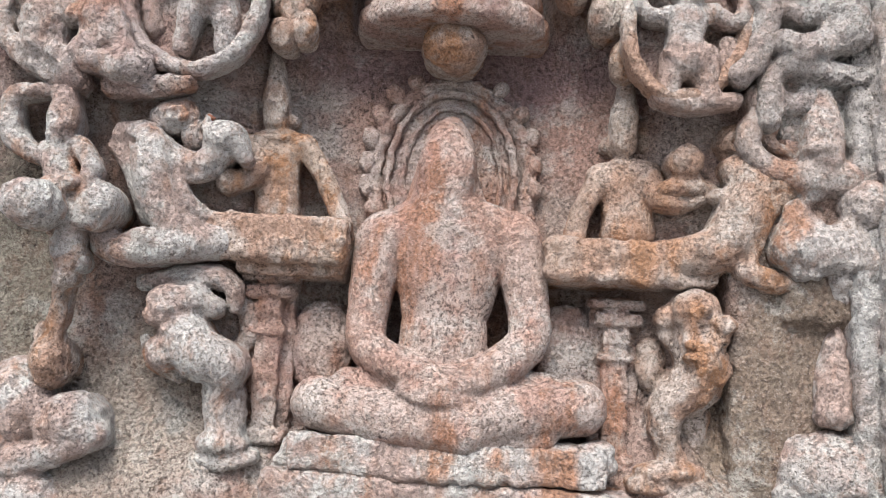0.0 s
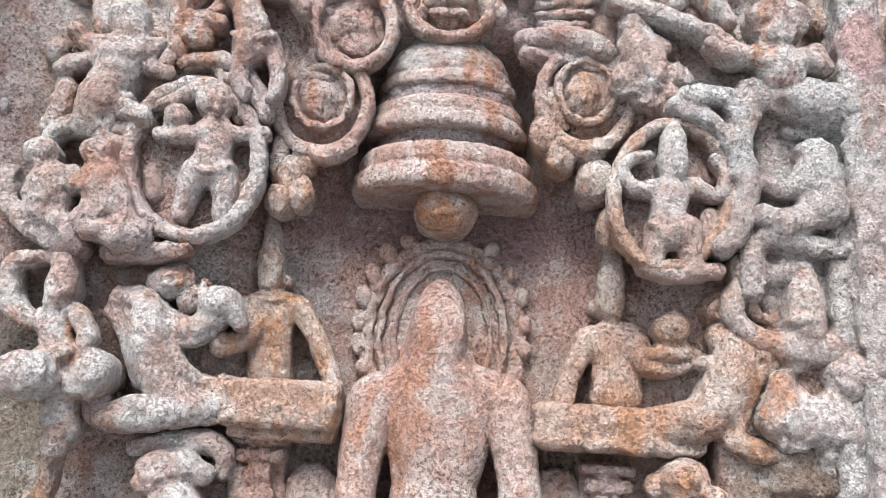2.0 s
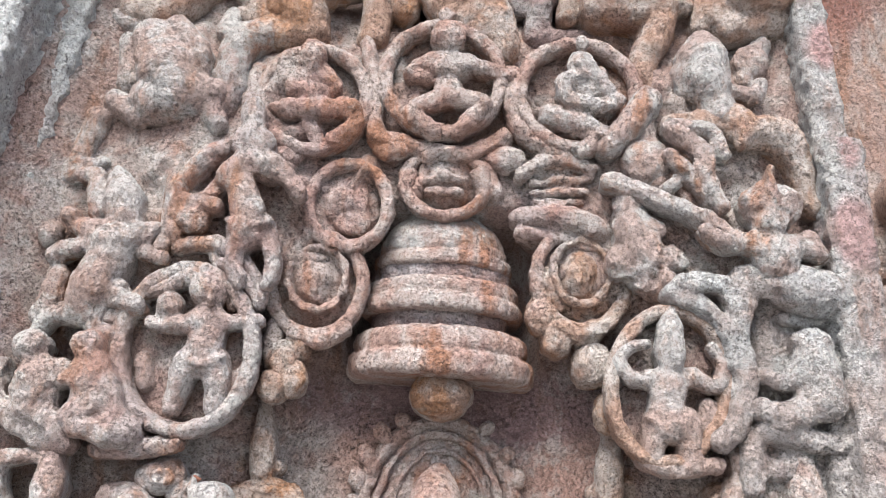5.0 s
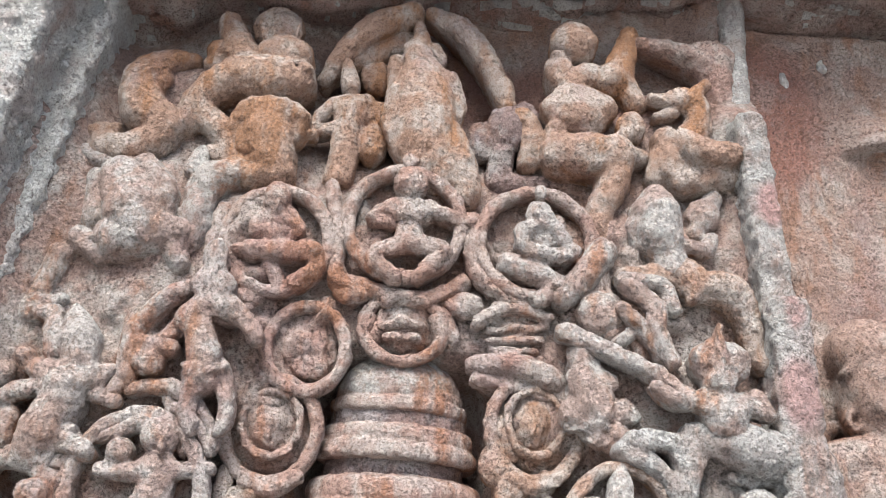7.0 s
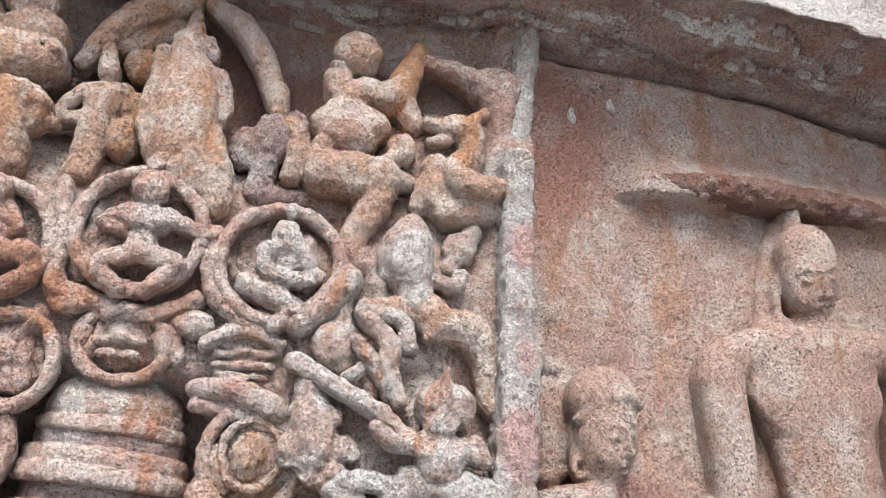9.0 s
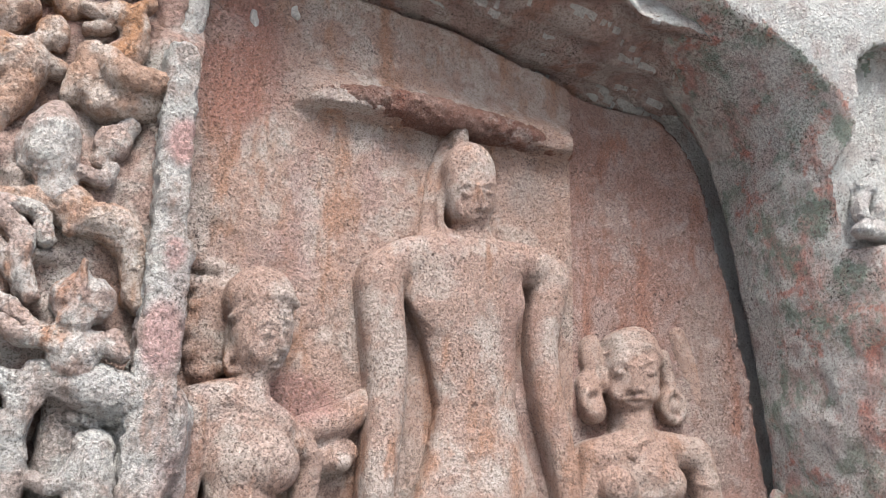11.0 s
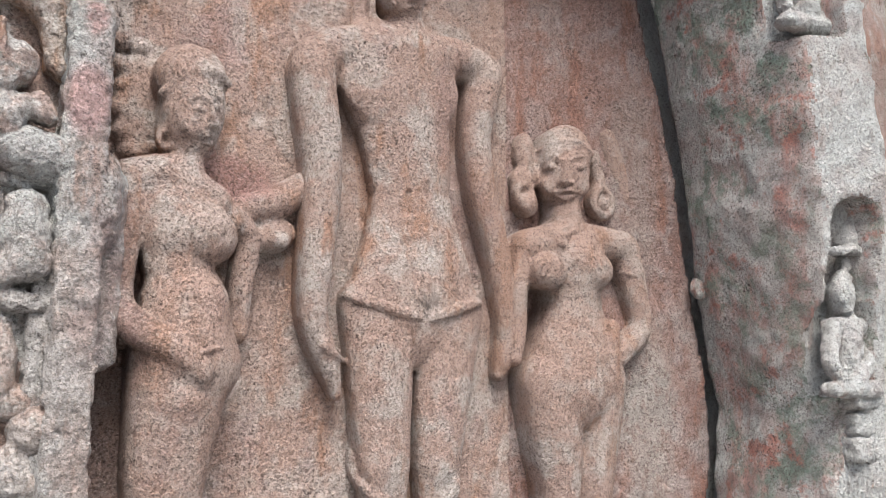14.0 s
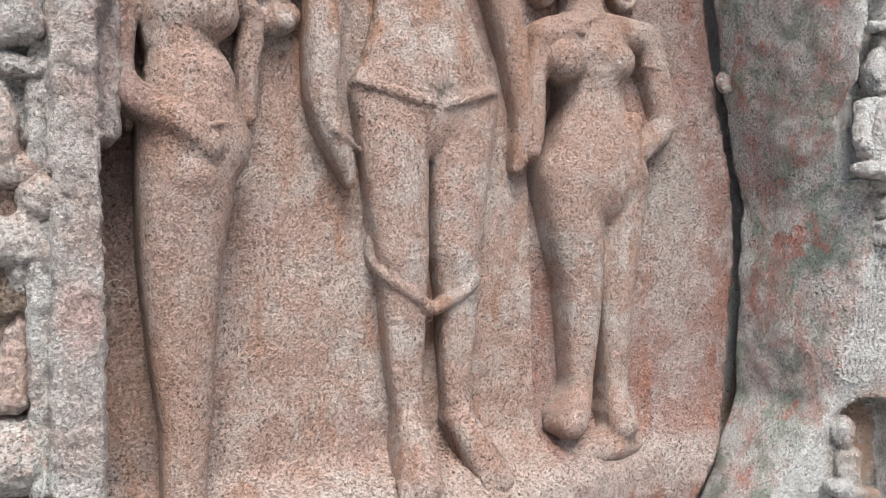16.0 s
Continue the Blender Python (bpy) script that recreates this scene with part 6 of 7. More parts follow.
s.limb(-0.763, 1.61, 2.834, 0.029, -0.753, 1.61, 2.735, 0.033)
s.limb(-0.599, 1.59, 2.67, 0.028, -0.66, 1.59, 2.649, 0.025)
s.limb(-0.629, 1.565, 2.837, 0.022, -0.598, 1.565, 2.781, 0.026)
s.limb(-0.802, 1.6, 2.636, 0.031, -0.823, 1.6, 2.566, 0.026, -0.839, 1.59, 2.495, 0.023)
s.limb(-0.569, 1.59, 2.695, 0.026, -0.532, 1.59, 2.635, 0.019)
s.limb(-0.77, 1.59, 2.677, 0.028, -0.711, 1.59, 2.64, 0.028)
s.ball(-0.819, 1.64, 2.969, 0.022, 0.018, 0.033)
s.limb(-0.82, 1.62, 2.91, 0.023, -0.76, 1.62, 2.885, 0.023)
s.limb(-0.831, 1.595, 2.504, 0.025, -0.775, 1.595, 2.528, 0.016)
s.make("horse_figure", GREY, "carved rearing horse with a pointed-capped rider", "statue")

s = Carving(blend=0.009, rough=0.0030)
s.ball(0.381, 1.645, 3.376, 0.064, 0.05, 0.064)
s.limb(0.341, 1.65, 3.291, 0.039, 0.366, 1.645, 3.238, 0.042, 0.418, 1.65, 3.268, 0.045)
s.cut(0.349, 1.6, 3.324, 0.012, 0.012, 0.009)
s.ball(0.332, 1.625, 3.318, 0.018, 0.02, 0.013)
s.limb(0.428, 1.66, 3.267, 0.042, 0.488, 1.655, 3.273, 0.051, 0.519, 1.665, 3.357, 0.037, 0.542, 1.675, 3.442, 0.025)
s.limb(0.512, 1.655, 3.258, 0.039, 0.55, 1.65, 3.2, 0.03)
s.ball(0.383, 1.62, 3.131, 0.081, 0.05, 0.061, -10)
s.limb(0.324, 1.625, 3.151, 0.035, 0.372, 1.62, 3.189, 0.038, 0.448, 1.622, 3.159, 0.041)
s.limb(0.347, 1.62, 3.012, 0.056, 0.424, 1.612, 3.01, 0.062, 0.474, 1.612, 3.017, 0.056)
s.limb(0.332, 1.62, 3.082, 0.031, 0.326, 1.62, 3.041, 0.031)
s.limb(0.474, 1.612, 3.009, 0.051, 0.469, 1.608, 2.936, 0.042, 0.437, 1.608, 2.863, 0.034, 0.433, 1.608, 2.818, 0.032, 0.455, 1.608, 2.779, 0.024)
s.limb(0.428, 1.6, 3.032, 0.017, 0.469, 1.595, 3.048, 0.018, 0.505, 1.6, 3.08, 0.019, soft=0.006)
s.ball(0.522, 1.615, 3.107, 0.037, 0.03, 0.046)
s.limb(0.497, 1.62, 3.033, 0.026, 0.549, 1.625, 3.027, 0.021)
s.limb(0.249, 1.665, 3.138, 0.032, 0.276, 1.66, 3.072, 0.035, 0.267, 1.665, 3.008, 0.029)
s.cut(0.241, 1.63, 3.096, 0.014, 0.014, 0.023)
s.make("rider_figure", ORANGE, "carved rider with a large round head seated on a beast", "statue")

s = Carving(blend=0.016)
s.ball(0.214, 1.675, 3.108, 0.059, 0.04, 0.068)
s.limb(0.202, 1.685, 3.061, 0.035, 0.191, 1.685, 2.945, 0.032)
s.limb(0.257, 1.67, 3.161, 0.027, 0.288, 1.67, 3.095, 0.024)
s.ball(0.143, 1.69, 3.076, 0.038, 0.026, 0.059)
s.limb(0.221, 1.69, 2.95, 0.029, 0.308, 1.69, 2.958, 0.029)
s.make("bearded_attendant", DARK, "dark half-hidden attendant figure", "statue")

s = Carving(blend=0.009, rough=0.0030)
s.ball(0.667, 1.605, 3.195, 0.056, 0.03, 0.038, -10)
s.limb(0.637, 1.605, 3.186, 0.023, 0.577, 1.605, 3.194, 0.016, soft=0.006)
s.limb(0.631, 1.61, 3.159, 0.017, 0.587, 1.612, 3.144, 0.012, soft=0.005)
s.limb(0.697, 1.605, 3.229, 0.018, 0.721, 1.605, 3.25, 0.015)
s.limb(0.695, 1.61, 3.18, 0.032, 0.694, 1.62, 3.119, 0.038, 0.653, 1.632, 3.045, 0.058, 0.64, 1.635, 2.988, 0.051)
s.limb(0.646, 1.585, 3.071, 0.028, 0.678, 1.568, 3.028, 0.038, 0.742, 1.568, 3.021, 0.036, 0.819, 1.58, 3.051, 0.021, soft=0.004)
s.limb(0.654, 1.61, 2.962, 0.042, 0.727, 1.612, 2.978, 0.045, 0.801, 1.615, 2.993, 0.034)
s.limb(0.611, 1.615, 3.079, 0.035, 0.612, 1.615, 2.998, 0.037)
s.limb(0.591, 1.62, 3.03, 0.026, 0.579, 1.625, 2.967, 0.023)
s.cut(0.664, 1.572, 3.182, 0.007, 0.01, 0.007)
s.make("perched_bird", ORANGE, "carved long-beaked bird with a folded wing", "statue")

s = Carving(blend=0.0101)
s.limb(0.564, 1.66, 3.403, 0.02, 0.642, 1.66, 3.393, 0.029, 0.734, 1.66, 3.356, 0.037, 0.769, 1.66, 3.295, 0.034)
s.ball(0.763, 1.67, 3.375, 0.078, 0.036, 0.062)
s.limb(0.781, 1.66, 3.351, 0.037, 0.779, 1.66, 3.207, 0.033)
s.make("cusped_niche_frame", WALL, "worn arched stone frame at the upper panel corner", "arch")

s = Carving(blend=0.009, rough=0.0030)
s.limb(0.567, 1.575, 2.914, 0.012, 0.563, 1.572, 2.886, 0.035, 0.56, 1.568, 2.839, 0.059, 0.565, 1.57, 2.79, 0.058, 0.584, 1.572, 2.743, 0.042, 0.591, 1.57, 2.701, 0.044)
s.cut(0.55, 1.535, 2.805, 0.013, 0.016, 0.018)
s.ball(0.535, 1.54, 2.781, 0.021, 0.02, 0.026, soft=0.006)
s.limb(0.629, 1.565, 2.767, 0.017, 0.676, 1.565, 2.759, 0.02, 0.691, 1.568, 2.791, 0.017)
s.ball(0.687, 1.6, 2.862, 0.041, 0.03, 0.047)
s.limb(0.719, 1.61, 2.916, 0.025, 0.666, 1.6, 2.815, 0.024)
s.limb(0.508, 1.575, 2.814, 0.021, 0.523, 1.575, 2.758, 0.019)
s.make("rider_figure", GREY, "carved rider in a large pointed cap", "statue")

s = Carving(blend=0.0192)
s.limb(0.481, 1.565, 2.676, 0.022, 0.567, 1.565, 2.684, 0.031, 0.658, 1.565, 2.663, 0.043, 0.724, 1.565, 2.655, 0.046, 0.759, 1.565, 2.603, 0.031, 0.772, 1.565, 2.524, 0.023, 0.788, 1.565, 2.486, 0.019)
s.limb(0.492, 1.56, 2.661, 0.019, 0.524, 1.56, 2.623, 0.021, 0.548, 1.56, 2.584, 0.019, 0.558, 1.56, 2.506, 0.018)
s.limb(0.622, 1.535, 2.677, 0.017, 0.626, 1.535, 2.623, 0.014)
s.limb(0.474, 1.57, 2.602, 0.017, 0.525, 1.57, 2.572, 0.015, 0.548, 1.57, 2.508, 0.015)
s.ball(0.617, 1.555, 2.698, 0.037, 0.026, 0.029)
s.limb(0.781, 1.575, 2.501, 0.019, 0.818, 1.575, 2.491, 0.016)
s.make("horse_figure", ORANGE, "carved galloping horse below its rider", "statue")

s = Carving(step=0.007, tail=0.12, rough=0.006, back=1.86)
s.slab(0.842, 1.525, 2.02, 0.047, 0.03, 0.62, 0.6, edge=0.02)
s.slab(0.822, 1.565, 2.84, 0.038, 0.03, 0.30, 3.5, edge=0.02)
s.slab(0.845, 1.525, 1.15, 0.05, 0.03, 0.35, edge=0.02)
s.make("frame_post", POST, "pale pitted granite post that frames the relief", "post", group="panel posts")
s = Carving(step=0.007, tail=0.12, rough=0.006, back=1.86)
s.limb(0.805, 1.60, 3.06, 0.038, 0.825, 1.665, 3.22, 0.036, 0.85, 1.70, 3.60, 0.035)
s.make("frame_post", POST, "worn pinkish upper end of a stone post", "post", group="panel posts")
s = Carving(step=0.008, tail=0.20, rough=0.008, back=1.86)
s.slab(-0.985, 1.44, 2.85, 0.07, 0.04, 0.66, -6.0, edge=0.02)
s.slab(-0.90, 1.58, 2.85, 0.05, 0.04, 0.66, -6.0, edge=0.02)
s.make("frame_post", PALE, "pale lichen-stained granite post that frames the relief", "post", group="panel posts")
s = Carving(blend=0.016, step=0.005, back=1.79, rough=0.0009)
s.ball(1.678, 1.668, 3.006, 0.08, 0.066, 0.134)
s.cut(1.637, 1.613, 2.953, 0.022, 0.007, 0.015, 0)
s.cut(1.706, 1.606, 2.971, 0.018, 0.007, 0.013, 0)
s.cut(1.711, 1.667, 2.879, 0.027, 0.006, 0.007, 0)
s.ball(1.641, 1.617, 2.955, 0.017, 0.008, 0.009, 0, soft=0.004)
s.ball(1.706, 1.61, 2.973, 0.013, 0.008, 0.008, 0, soft=0.004)
s.limb(1.618, 1.626, 2.974, 0.004, 1.635, 1.612, 2.985, 0.006, 1.663, 1.604, 2.98, 0.004, soft=0.004)
s.limb(1.68, 1.602, 2.986, 0.004, 1.707, 1.606, 3.003, 0.006, 1.749, 1.637, 3.015, 0.004, soft=0.004)
s.limb(1.67, 1.6, 2.981, 0.006, 1.68, 1.606, 2.943, 0.009, 1.688, 1.612, 2.925, 0.013, soft=0.004)
s.ball(1.674, 1.617, 2.92, 0.008, 0.006, 0.007, 0, soft=0.004)
s.ball(1.707, 1.619, 2.93, 0.007, 0.006, 0.007, 0, soft=0.004)
s.limb(1.668, 1.632, 2.892, 0.004, 1.695, 1.627, 2.902, 0.008, 1.74, 1.651, 2.92, 0.004, soft=0.004)
s.limb(1.674, 1.637, 2.887, 0.004, 1.704, 1.639, 2.893, 0.008, 1.738, 1.654, 2.911, 0.004, soft=0.004)
s.ball(1.721, 1.67, 2.882, 0.025, 0.012, 0.017, 0, soft=0.01)
s.ball(1.642, 1.638, 2.92, 0.023, 0.012, 0.03, 0, soft=0.015)
s.ball(1.752, 1.652, 2.957, 0.015, 0.01, 0.027, 0, soft=0.015)
s.ball(1.676, 1.672, 3.05, 0.082, 0.068, 0.094, soft=0.003)
s.limb(1.659, 1.7, 3.138, 0.026, 1.652, 1.7, 3.248, 0.026, soft=0.004)
s.limb(1.6, 1.7, 2.976, 0.013, 1.596, 1.7, 2.913, 0.013, 1.605, 1.7, 2.863, 0.011, soft=0.006)
s.limb(1.64, 1.748, 3.149, 0.034, 1.597, 1.75, 3.013, 0.034, 1.587, 1.748, 2.839, 0.036)
s.limb(1.705, 1.69, 2.882, 0.047, 1.702, 1.7, 2.783, 0.06)
s.limb(1.424, 1.708, 2.708, 0.059, 1.529, 1.708, 2.771, 0.059, 1.693, 1.704, 2.783, 0.067, 1.874, 1.708, 2.81, 0.064, 1.996, 1.712, 2.794, 0.059, soft=0.04)
s.limb(1.691, 1.704, 2.699, 0.168, 1.708, 1.704, 2.599, 0.153, 1.726, 1.704, 2.483, 0.137, 1.74, 1.704, 2.369, 0.123, 1.745, 1.704, 2.28, 0.135, 1.751, 1.704, 2.184, 0.164, 1.752, 1.704, 2.105, 0.19, 1.751, 1.704, 2.066, 0.195, flat=0.4, soft=0.05)
s.ball(1.597, 1.676, 2.649, 0.096, 0.022, 0.073, soft=0.05)
s.ball(1.79, 1.676, 2.675, 0.087, 0.022, 0.073, soft=0.05)
s.limb(1.419, 1.702, 2.665, 0.063, 1.44, 1.694, 2.522, 0.06, 1.453, 1.688, 2.398, 0.054, 1.448, 1.684, 2.26, 0.049, 1.439, 1.68, 2.127, 0.044, 1.436, 1.68, 2.012, 0.037, 1.462, 1.684, 1.928, 0.035, 1.493, 1.688, 1.858, 0.027, 1.51, 1.692, 1.804, 0.016, soft=0.02)
s.limb(1.99, 1.708, 2.764, 0.064, 1.958, 1.702, 2.584, 0.048, 1.977, 1.698, 2.41, 0.046, 2.021, 1.696, 2.259, 0.042, 2.055, 1.698, 2.11, 0.039, 2.069, 1.702, 1.994, 0.035, 2.059, 1.706, 1.913, 0.032, 2.045, 1.71, 1.865, 0.02, soft=0.02)
s.limb(1.618, 1.704, 2.044, 0.092, 1.639, 1.698, 1.932, 0.098, 1.643, 1.692, 1.842, 0.092, 1.648, 1.688, 1.708, 0.08, 1.654, 1.686, 1.619, 0.073, 1.656, 1.688, 1.515, 0.062, 1.657, 1.69, 1.382, 0.053, 1.658, 1.692, 1.278, 0.043, 1.669, 1.692, 1.189, 0.037, flat=0.66, soft=0.016)
s.limb(1.882, 1.704, 2.043, 0.092, 1.857, 1.698, 1.945, 0.094, 1.841, 1.692, 1.834, 0.087, 1.829, 1.688, 1.709, 0.076, 1.821, 1.686, 1.617, 0.068, 1.823, 1.688, 1.509, 0.057, 1.816, 1.69, 1.371, 0.048, 1.814, 1.692, 1.264, 0.04, 1.815, 1.692, 1.173, 0.037, flat=0.66, soft=0.016)
s.limb(1.665, 1.685, 1.183, 0.038, 1.664, 1.655, 1.107, 0.05, 1.654, 1.62, 1.029, 0.057, soft=0.015)
s.limb(1.814, 1.685, 1.171, 0.038, 1.847, 1.66, 1.098, 0.046, 1.889, 1.635, 1.006, 0.052, soft=0.015)
s.limb(1.598, 1.602, 1.039, 0.013, 1.595, 1.592, 1.01, 0.014, soft=0.004)
s.limb(1.629, 1.602, 1.034, 0.013, 1.626, 1.592, 1.005, 0.014, soft=0.004)
s.limb(1.662, 1.602, 1.029, 0.013, 1.658, 1.592, 0.999, 0.014, soft=0.004)
s.limb(1.695, 1.602, 1.024, 0.013, 1.691, 1.592, 0.994, 0.014, soft=0.004)
s.limb(1.842, 1.612, 1.017, 0.012, 1.852, 1.602, 0.981, 0.012, soft=0.004)
s.limb(1.872, 1.612, 1.008, 0.012, 1.882, 1.602, 0.973, 0.012, soft=0.004)
s.limb(1.903, 1.612, 0.999, 0.012, 1.913, 1.602, 0.965, 0.012, soft=0.004)
s.limb(1.934, 1.612, 0.99, 0.012, 1.944, 1.602, 0.957, 0.012, soft=0.004)
s.cut(1.569, 1.662, 2.58, 0.006, 0.006, 0.005)
s.cut(1.798, 1.65, 2.608, 0.007, 0.006, 0.005)
s.cut(1.705, 1.657, 2.362, 0.009, 0.012, 0.009)
s.limb(1.613, 1.729, 2.299, 0.006, 1.686, 1.656, 2.282, 0.008, 1.84, 1.668, 2.307, 0.006, soft=0.005)
s.limb(1.601, 1.716, 2.254, 0.006, 1.684, 1.65, 2.233, 0.008, 1.843, 1.66, 2.255, 0.006, soft=0.005)
s.limb(1.658, 1.64, 2.692, 0.006, 1.68, 1.652, 2.533, 0.006, 1.698, 1.66, 2.406, 0.006, soft=0.012)
s.limb(1.742, 1.633, 2.124, 0.017, 1.744, 1.631, 2.078, 0.021, 1.742, 1.631, 2.057, 0.018, soft=0.008)
s.ball(1.719, 1.634, 2.072, 0.02, 0.014, 0.023, soft=0.006)
s.ball(1.77, 1.633, 2.07, 0.02, 0.014, 0.023, soft=0.006)
s.limb(1.535, 1.686, 2.064, 0.012, 1.554, 1.664, 2.054, 0.016, 1.593, 1.648, 2.041, 0.016, 1.673, 1.637, 2.022, 0.015, 1.723, 1.633, 2.01, 0.012, soft=0.005)
s.limb(1.769, 1.632, 2.011, 0.012, 1.834, 1.637, 2.033, 0.017, 1.902, 1.648, 2.057, 0.018, 1.937, 1.659, 2.065, 0.013, soft=0.005)
s.limb(1.454, 1.65, 1.928, 0.011, 1.495, 1.662, 1.903, 0.01, 1.547, 1.717, 1.887, 0.007, soft=0.008)
s.limb(1.578, 1.723, 1.653, 0.013, 1.585, 1.719, 1.606, 0.018, 1.602, 1.665, 1.558, 0.019, 1.667, 1.65, 1.508, 0.018, soft=0.005)
s.limb(1.774, 1.674, 1.488, 0.018, 1.797, 1.658, 1.503, 0.018, 1.843, 1.652, 1.536, 0.017, 1.858, 1.654, 1.572, 0.014, soft=0.005)
s.limb(1.67, 1.655, 1.507, 0.018, 1.724, 1.665, 1.473, 0.018, 1.763, 1.655, 1.489, 0.018, soft=0.006)
s.ball(1.625, 1.656, 1.618, 0.041, 0.018, 0.044, soft=0.02)
s.ball(1.809, 1.655, 1.616, 0.039, 0.018, 0.042, soft=0.02)
s.make("standing_statue", NICHE, "tall weathered granite statue of a standing saint with vines", "statue")

s = Carving(blend=0.016, step=0.005, back=1.79, rough=0.0009)
s.ball(1.094, 1.655, 2.493, 0.077, 0.072, 0.127)
s.cut(1.087, 1.582, 2.469, 0.018, 0.007, 0.011, 0)
s.cut(1.134, 1.591, 2.484, 0.012, 0.007, 0.01, 0)
s.ball(1.09, 1.586, 2.469, 0.015, 0.008, 0.008, 0, soft=0.004)
s.ball(1.134, 1.595, 2.484, 0.01, 0.008, 0.007, 0, soft=0.004)
s.limb(1.065, 1.587, 2.483, 0.004, 1.087, 1.582, 2.5, 0.006, 1.109, 1.584, 2.493, 0.004, soft=0.004)
s.limb(1.118, 1.586, 2.497, 0.003, 1.136, 1.595, 2.511, 0.005, 1.151, 1.607, 2.509, 0.003, soft=0.004)
s.limb(1.113, 1.581, 2.495, 0.006, 1.125, 1.588, 2.458, 0.008, 1.133, 1.596, 2.442, 0.012, soft=0.004)
s.ball(1.12, 1.595, 2.436, 0.008, 0.007, 0.007, 0, soft=0.004)
s.limb(1.105, 1.602, 2.406, 0.004, 1.123, 1.603, 2.416, 0.008, 1.149, 1.625, 2.421, 0.003, soft=0.004)
s.limb(1.11, 1.609, 2.398, 0.004, 1.131, 1.619, 2.4, 0.008, 1.154, 1.644, 2.414, 0.003, soft=0.004)
s.ball(1.136, 1.656, 2.385, 0.023, 0.013, 0.015, 0, soft=0.01)
s.ball(1.083, 1.602, 2.434, 0.028, 0.014, 0.03, 0, soft=0.015)
s.ball(1.087, 1.664, 2.566, 0.088, 0.08, 0.086, soft=0.003)
s.limb(1.018, 1.63, 2.507, 0.012, 1.066, 1.6, 2.554, 0.013, 1.121, 1.597, 2.574, 0.014, 1.166, 1.62, 2.558, 0.011, soft=0.006)
s.limb(1.034, 1.67, 2.498, 0.015, 1.032, 1.672, 2.442, 0.018, 1.044, 1.675, 2.388, 0.016, soft=0.006)
s.ring(1.032, 1.65, 2.403, 0.016, 0.021, 0.007)
s.limb(1.094, 1.658, 2.406, 0.033, 1.088, 1.658, 2.349, 0.041)
s.limb(0.977, 1.762, 2.584, 0.056, 0.977, 1.762, 2.482, 0.059, 0.984, 1.762, 2.397, 0.05)
s.ball(0.938, 1.735, 2.657, 0.028, 0.026, 0.025, soft=0.005)
s.ball(0.979, 1.735, 2.647, 0.031, 0.026, 0.028, soft=0.005)
s.ball(0.93, 1.735, 2.597, 0.028, 0.026, 0.025, soft=0.005)
s.ball(0.977, 1.735, 2.591, 0.028, 0.026, 0.025, soft=0.005)
s.ball(1.009, 1.735, 2.612, 0.025, 0.026, 0.023, soft=0.005)
s.ball(0.948, 1.735, 2.542, 0.026, 0.026, 0.024, soft=0.005)
s.ball(0.995, 1.735, 2.543, 0.028, 0.026, 0.025, soft=0.005)
s.ball(1.021, 1.735, 2.562, 0.021, 0.026, 0.019, soft=0.005)
s.ball(0.94, 1.735, 2.484, 0.027, 0.026, 0.025, soft=0.005)
s.ball(0.987, 1.735, 2.484, 0.029, 0.026, 0.026, soft=0.005)
s.ball(1.019, 1.735, 2.504, 0.022, 0.026, 0.02, soft=0.005)
s.ball(0.952, 1.735, 2.429, 0.029, 0.026, 0.026, soft=0.005)
s.ball(0.998, 1.735, 2.429, 0.028, 0.026, 0.025, soft=0.005)
s.ball(0.976, 1.735, 2.384, 0.027, 0.026, 0.025, soft=0.005)
s.ball(1.019, 1.735, 2.453, 0.019, 0.026, 0.017, soft=0.005)
s.ball(1.014, 1.735, 2.396, 0.021, 0.026, 0.019, soft=0.005)
s.limb(0.963, 1.662, 2.295, 0.05, 1.047, 1.655, 2.314, 0.051, 1.16, 1.658, 2.267, 0.041)
s.limb(1.068, 1.658, 2.225, 0.093, 1.075, 1.652, 2.158, 0.084, 1.089, 1.648, 2.067, 0.078, 1.109, 1.645, 1.965, 0.091, 1.13, 1.642, 1.877, 0.106, flat=0.75)
s.ball(1.123, 1.622, 2.174, 0.085, 0.06, 0.069, -14, soft=0.01)
s.limb(0.954, 1.658, 2.283, 0.049, 0.944, 1.642, 2.136, 0.043, 0.941, 1.625, 2.009, 0.038, 0.987, 1.585, 1.945, 0.037, 1.055, 1.558, 1.907, 0.035, 1.114, 1.558, 1.856, 0.033)
s.limb(1.195, 1.675, 2.237, 0.036, 1.261, 1.698, 2.189, 0.031, 1.247, 1.708, 2.049, 0.031, 1.243, 1.71, 1.954, 0.03)
s.ball(1.331, 1.72, 2.21, 0.067, 0.032, 0.044, 15)
s.ball(1.342, 1.688, 2.194, 0.026, 0.018, 0.024)
s.limb(1.243, 1.715, 2.268, 0.037, 1.342, 1.722, 2.3, 0.047, 1.419, 1.725, 2.357, 0.039)
s.limb(1.102, 1.645, 2.006, 0.099, 1.095, 1.64, 1.877, 0.114, 1.087, 1.642, 1.75, 0.103, 1.077, 1.65, 1.624, 0.09, 1.078, 1.658, 1.485, 0.078, 1.08, 1.664, 1.372, 0.068, 1.085, 1.668, 1.233, 0.054, 1.08, 1.67, 1.107, 0.048, 1.084, 1.66, 1.0, 0.05, flat=0.85)
s.ball(1.089, 1.57, 1.792, 0.042, 0.03, 0.042)
s.ball(1.12, 1.62, 2.191, 0.077, 0.05, 0.063, soft=0.012)
s.ball(1.064, 1.625, 2.168, 0.06, 0.045, 0.057, soft=0.02)
s.cut(1.162, 1.569, 2.17, 0.007, 0.006, 0.007)
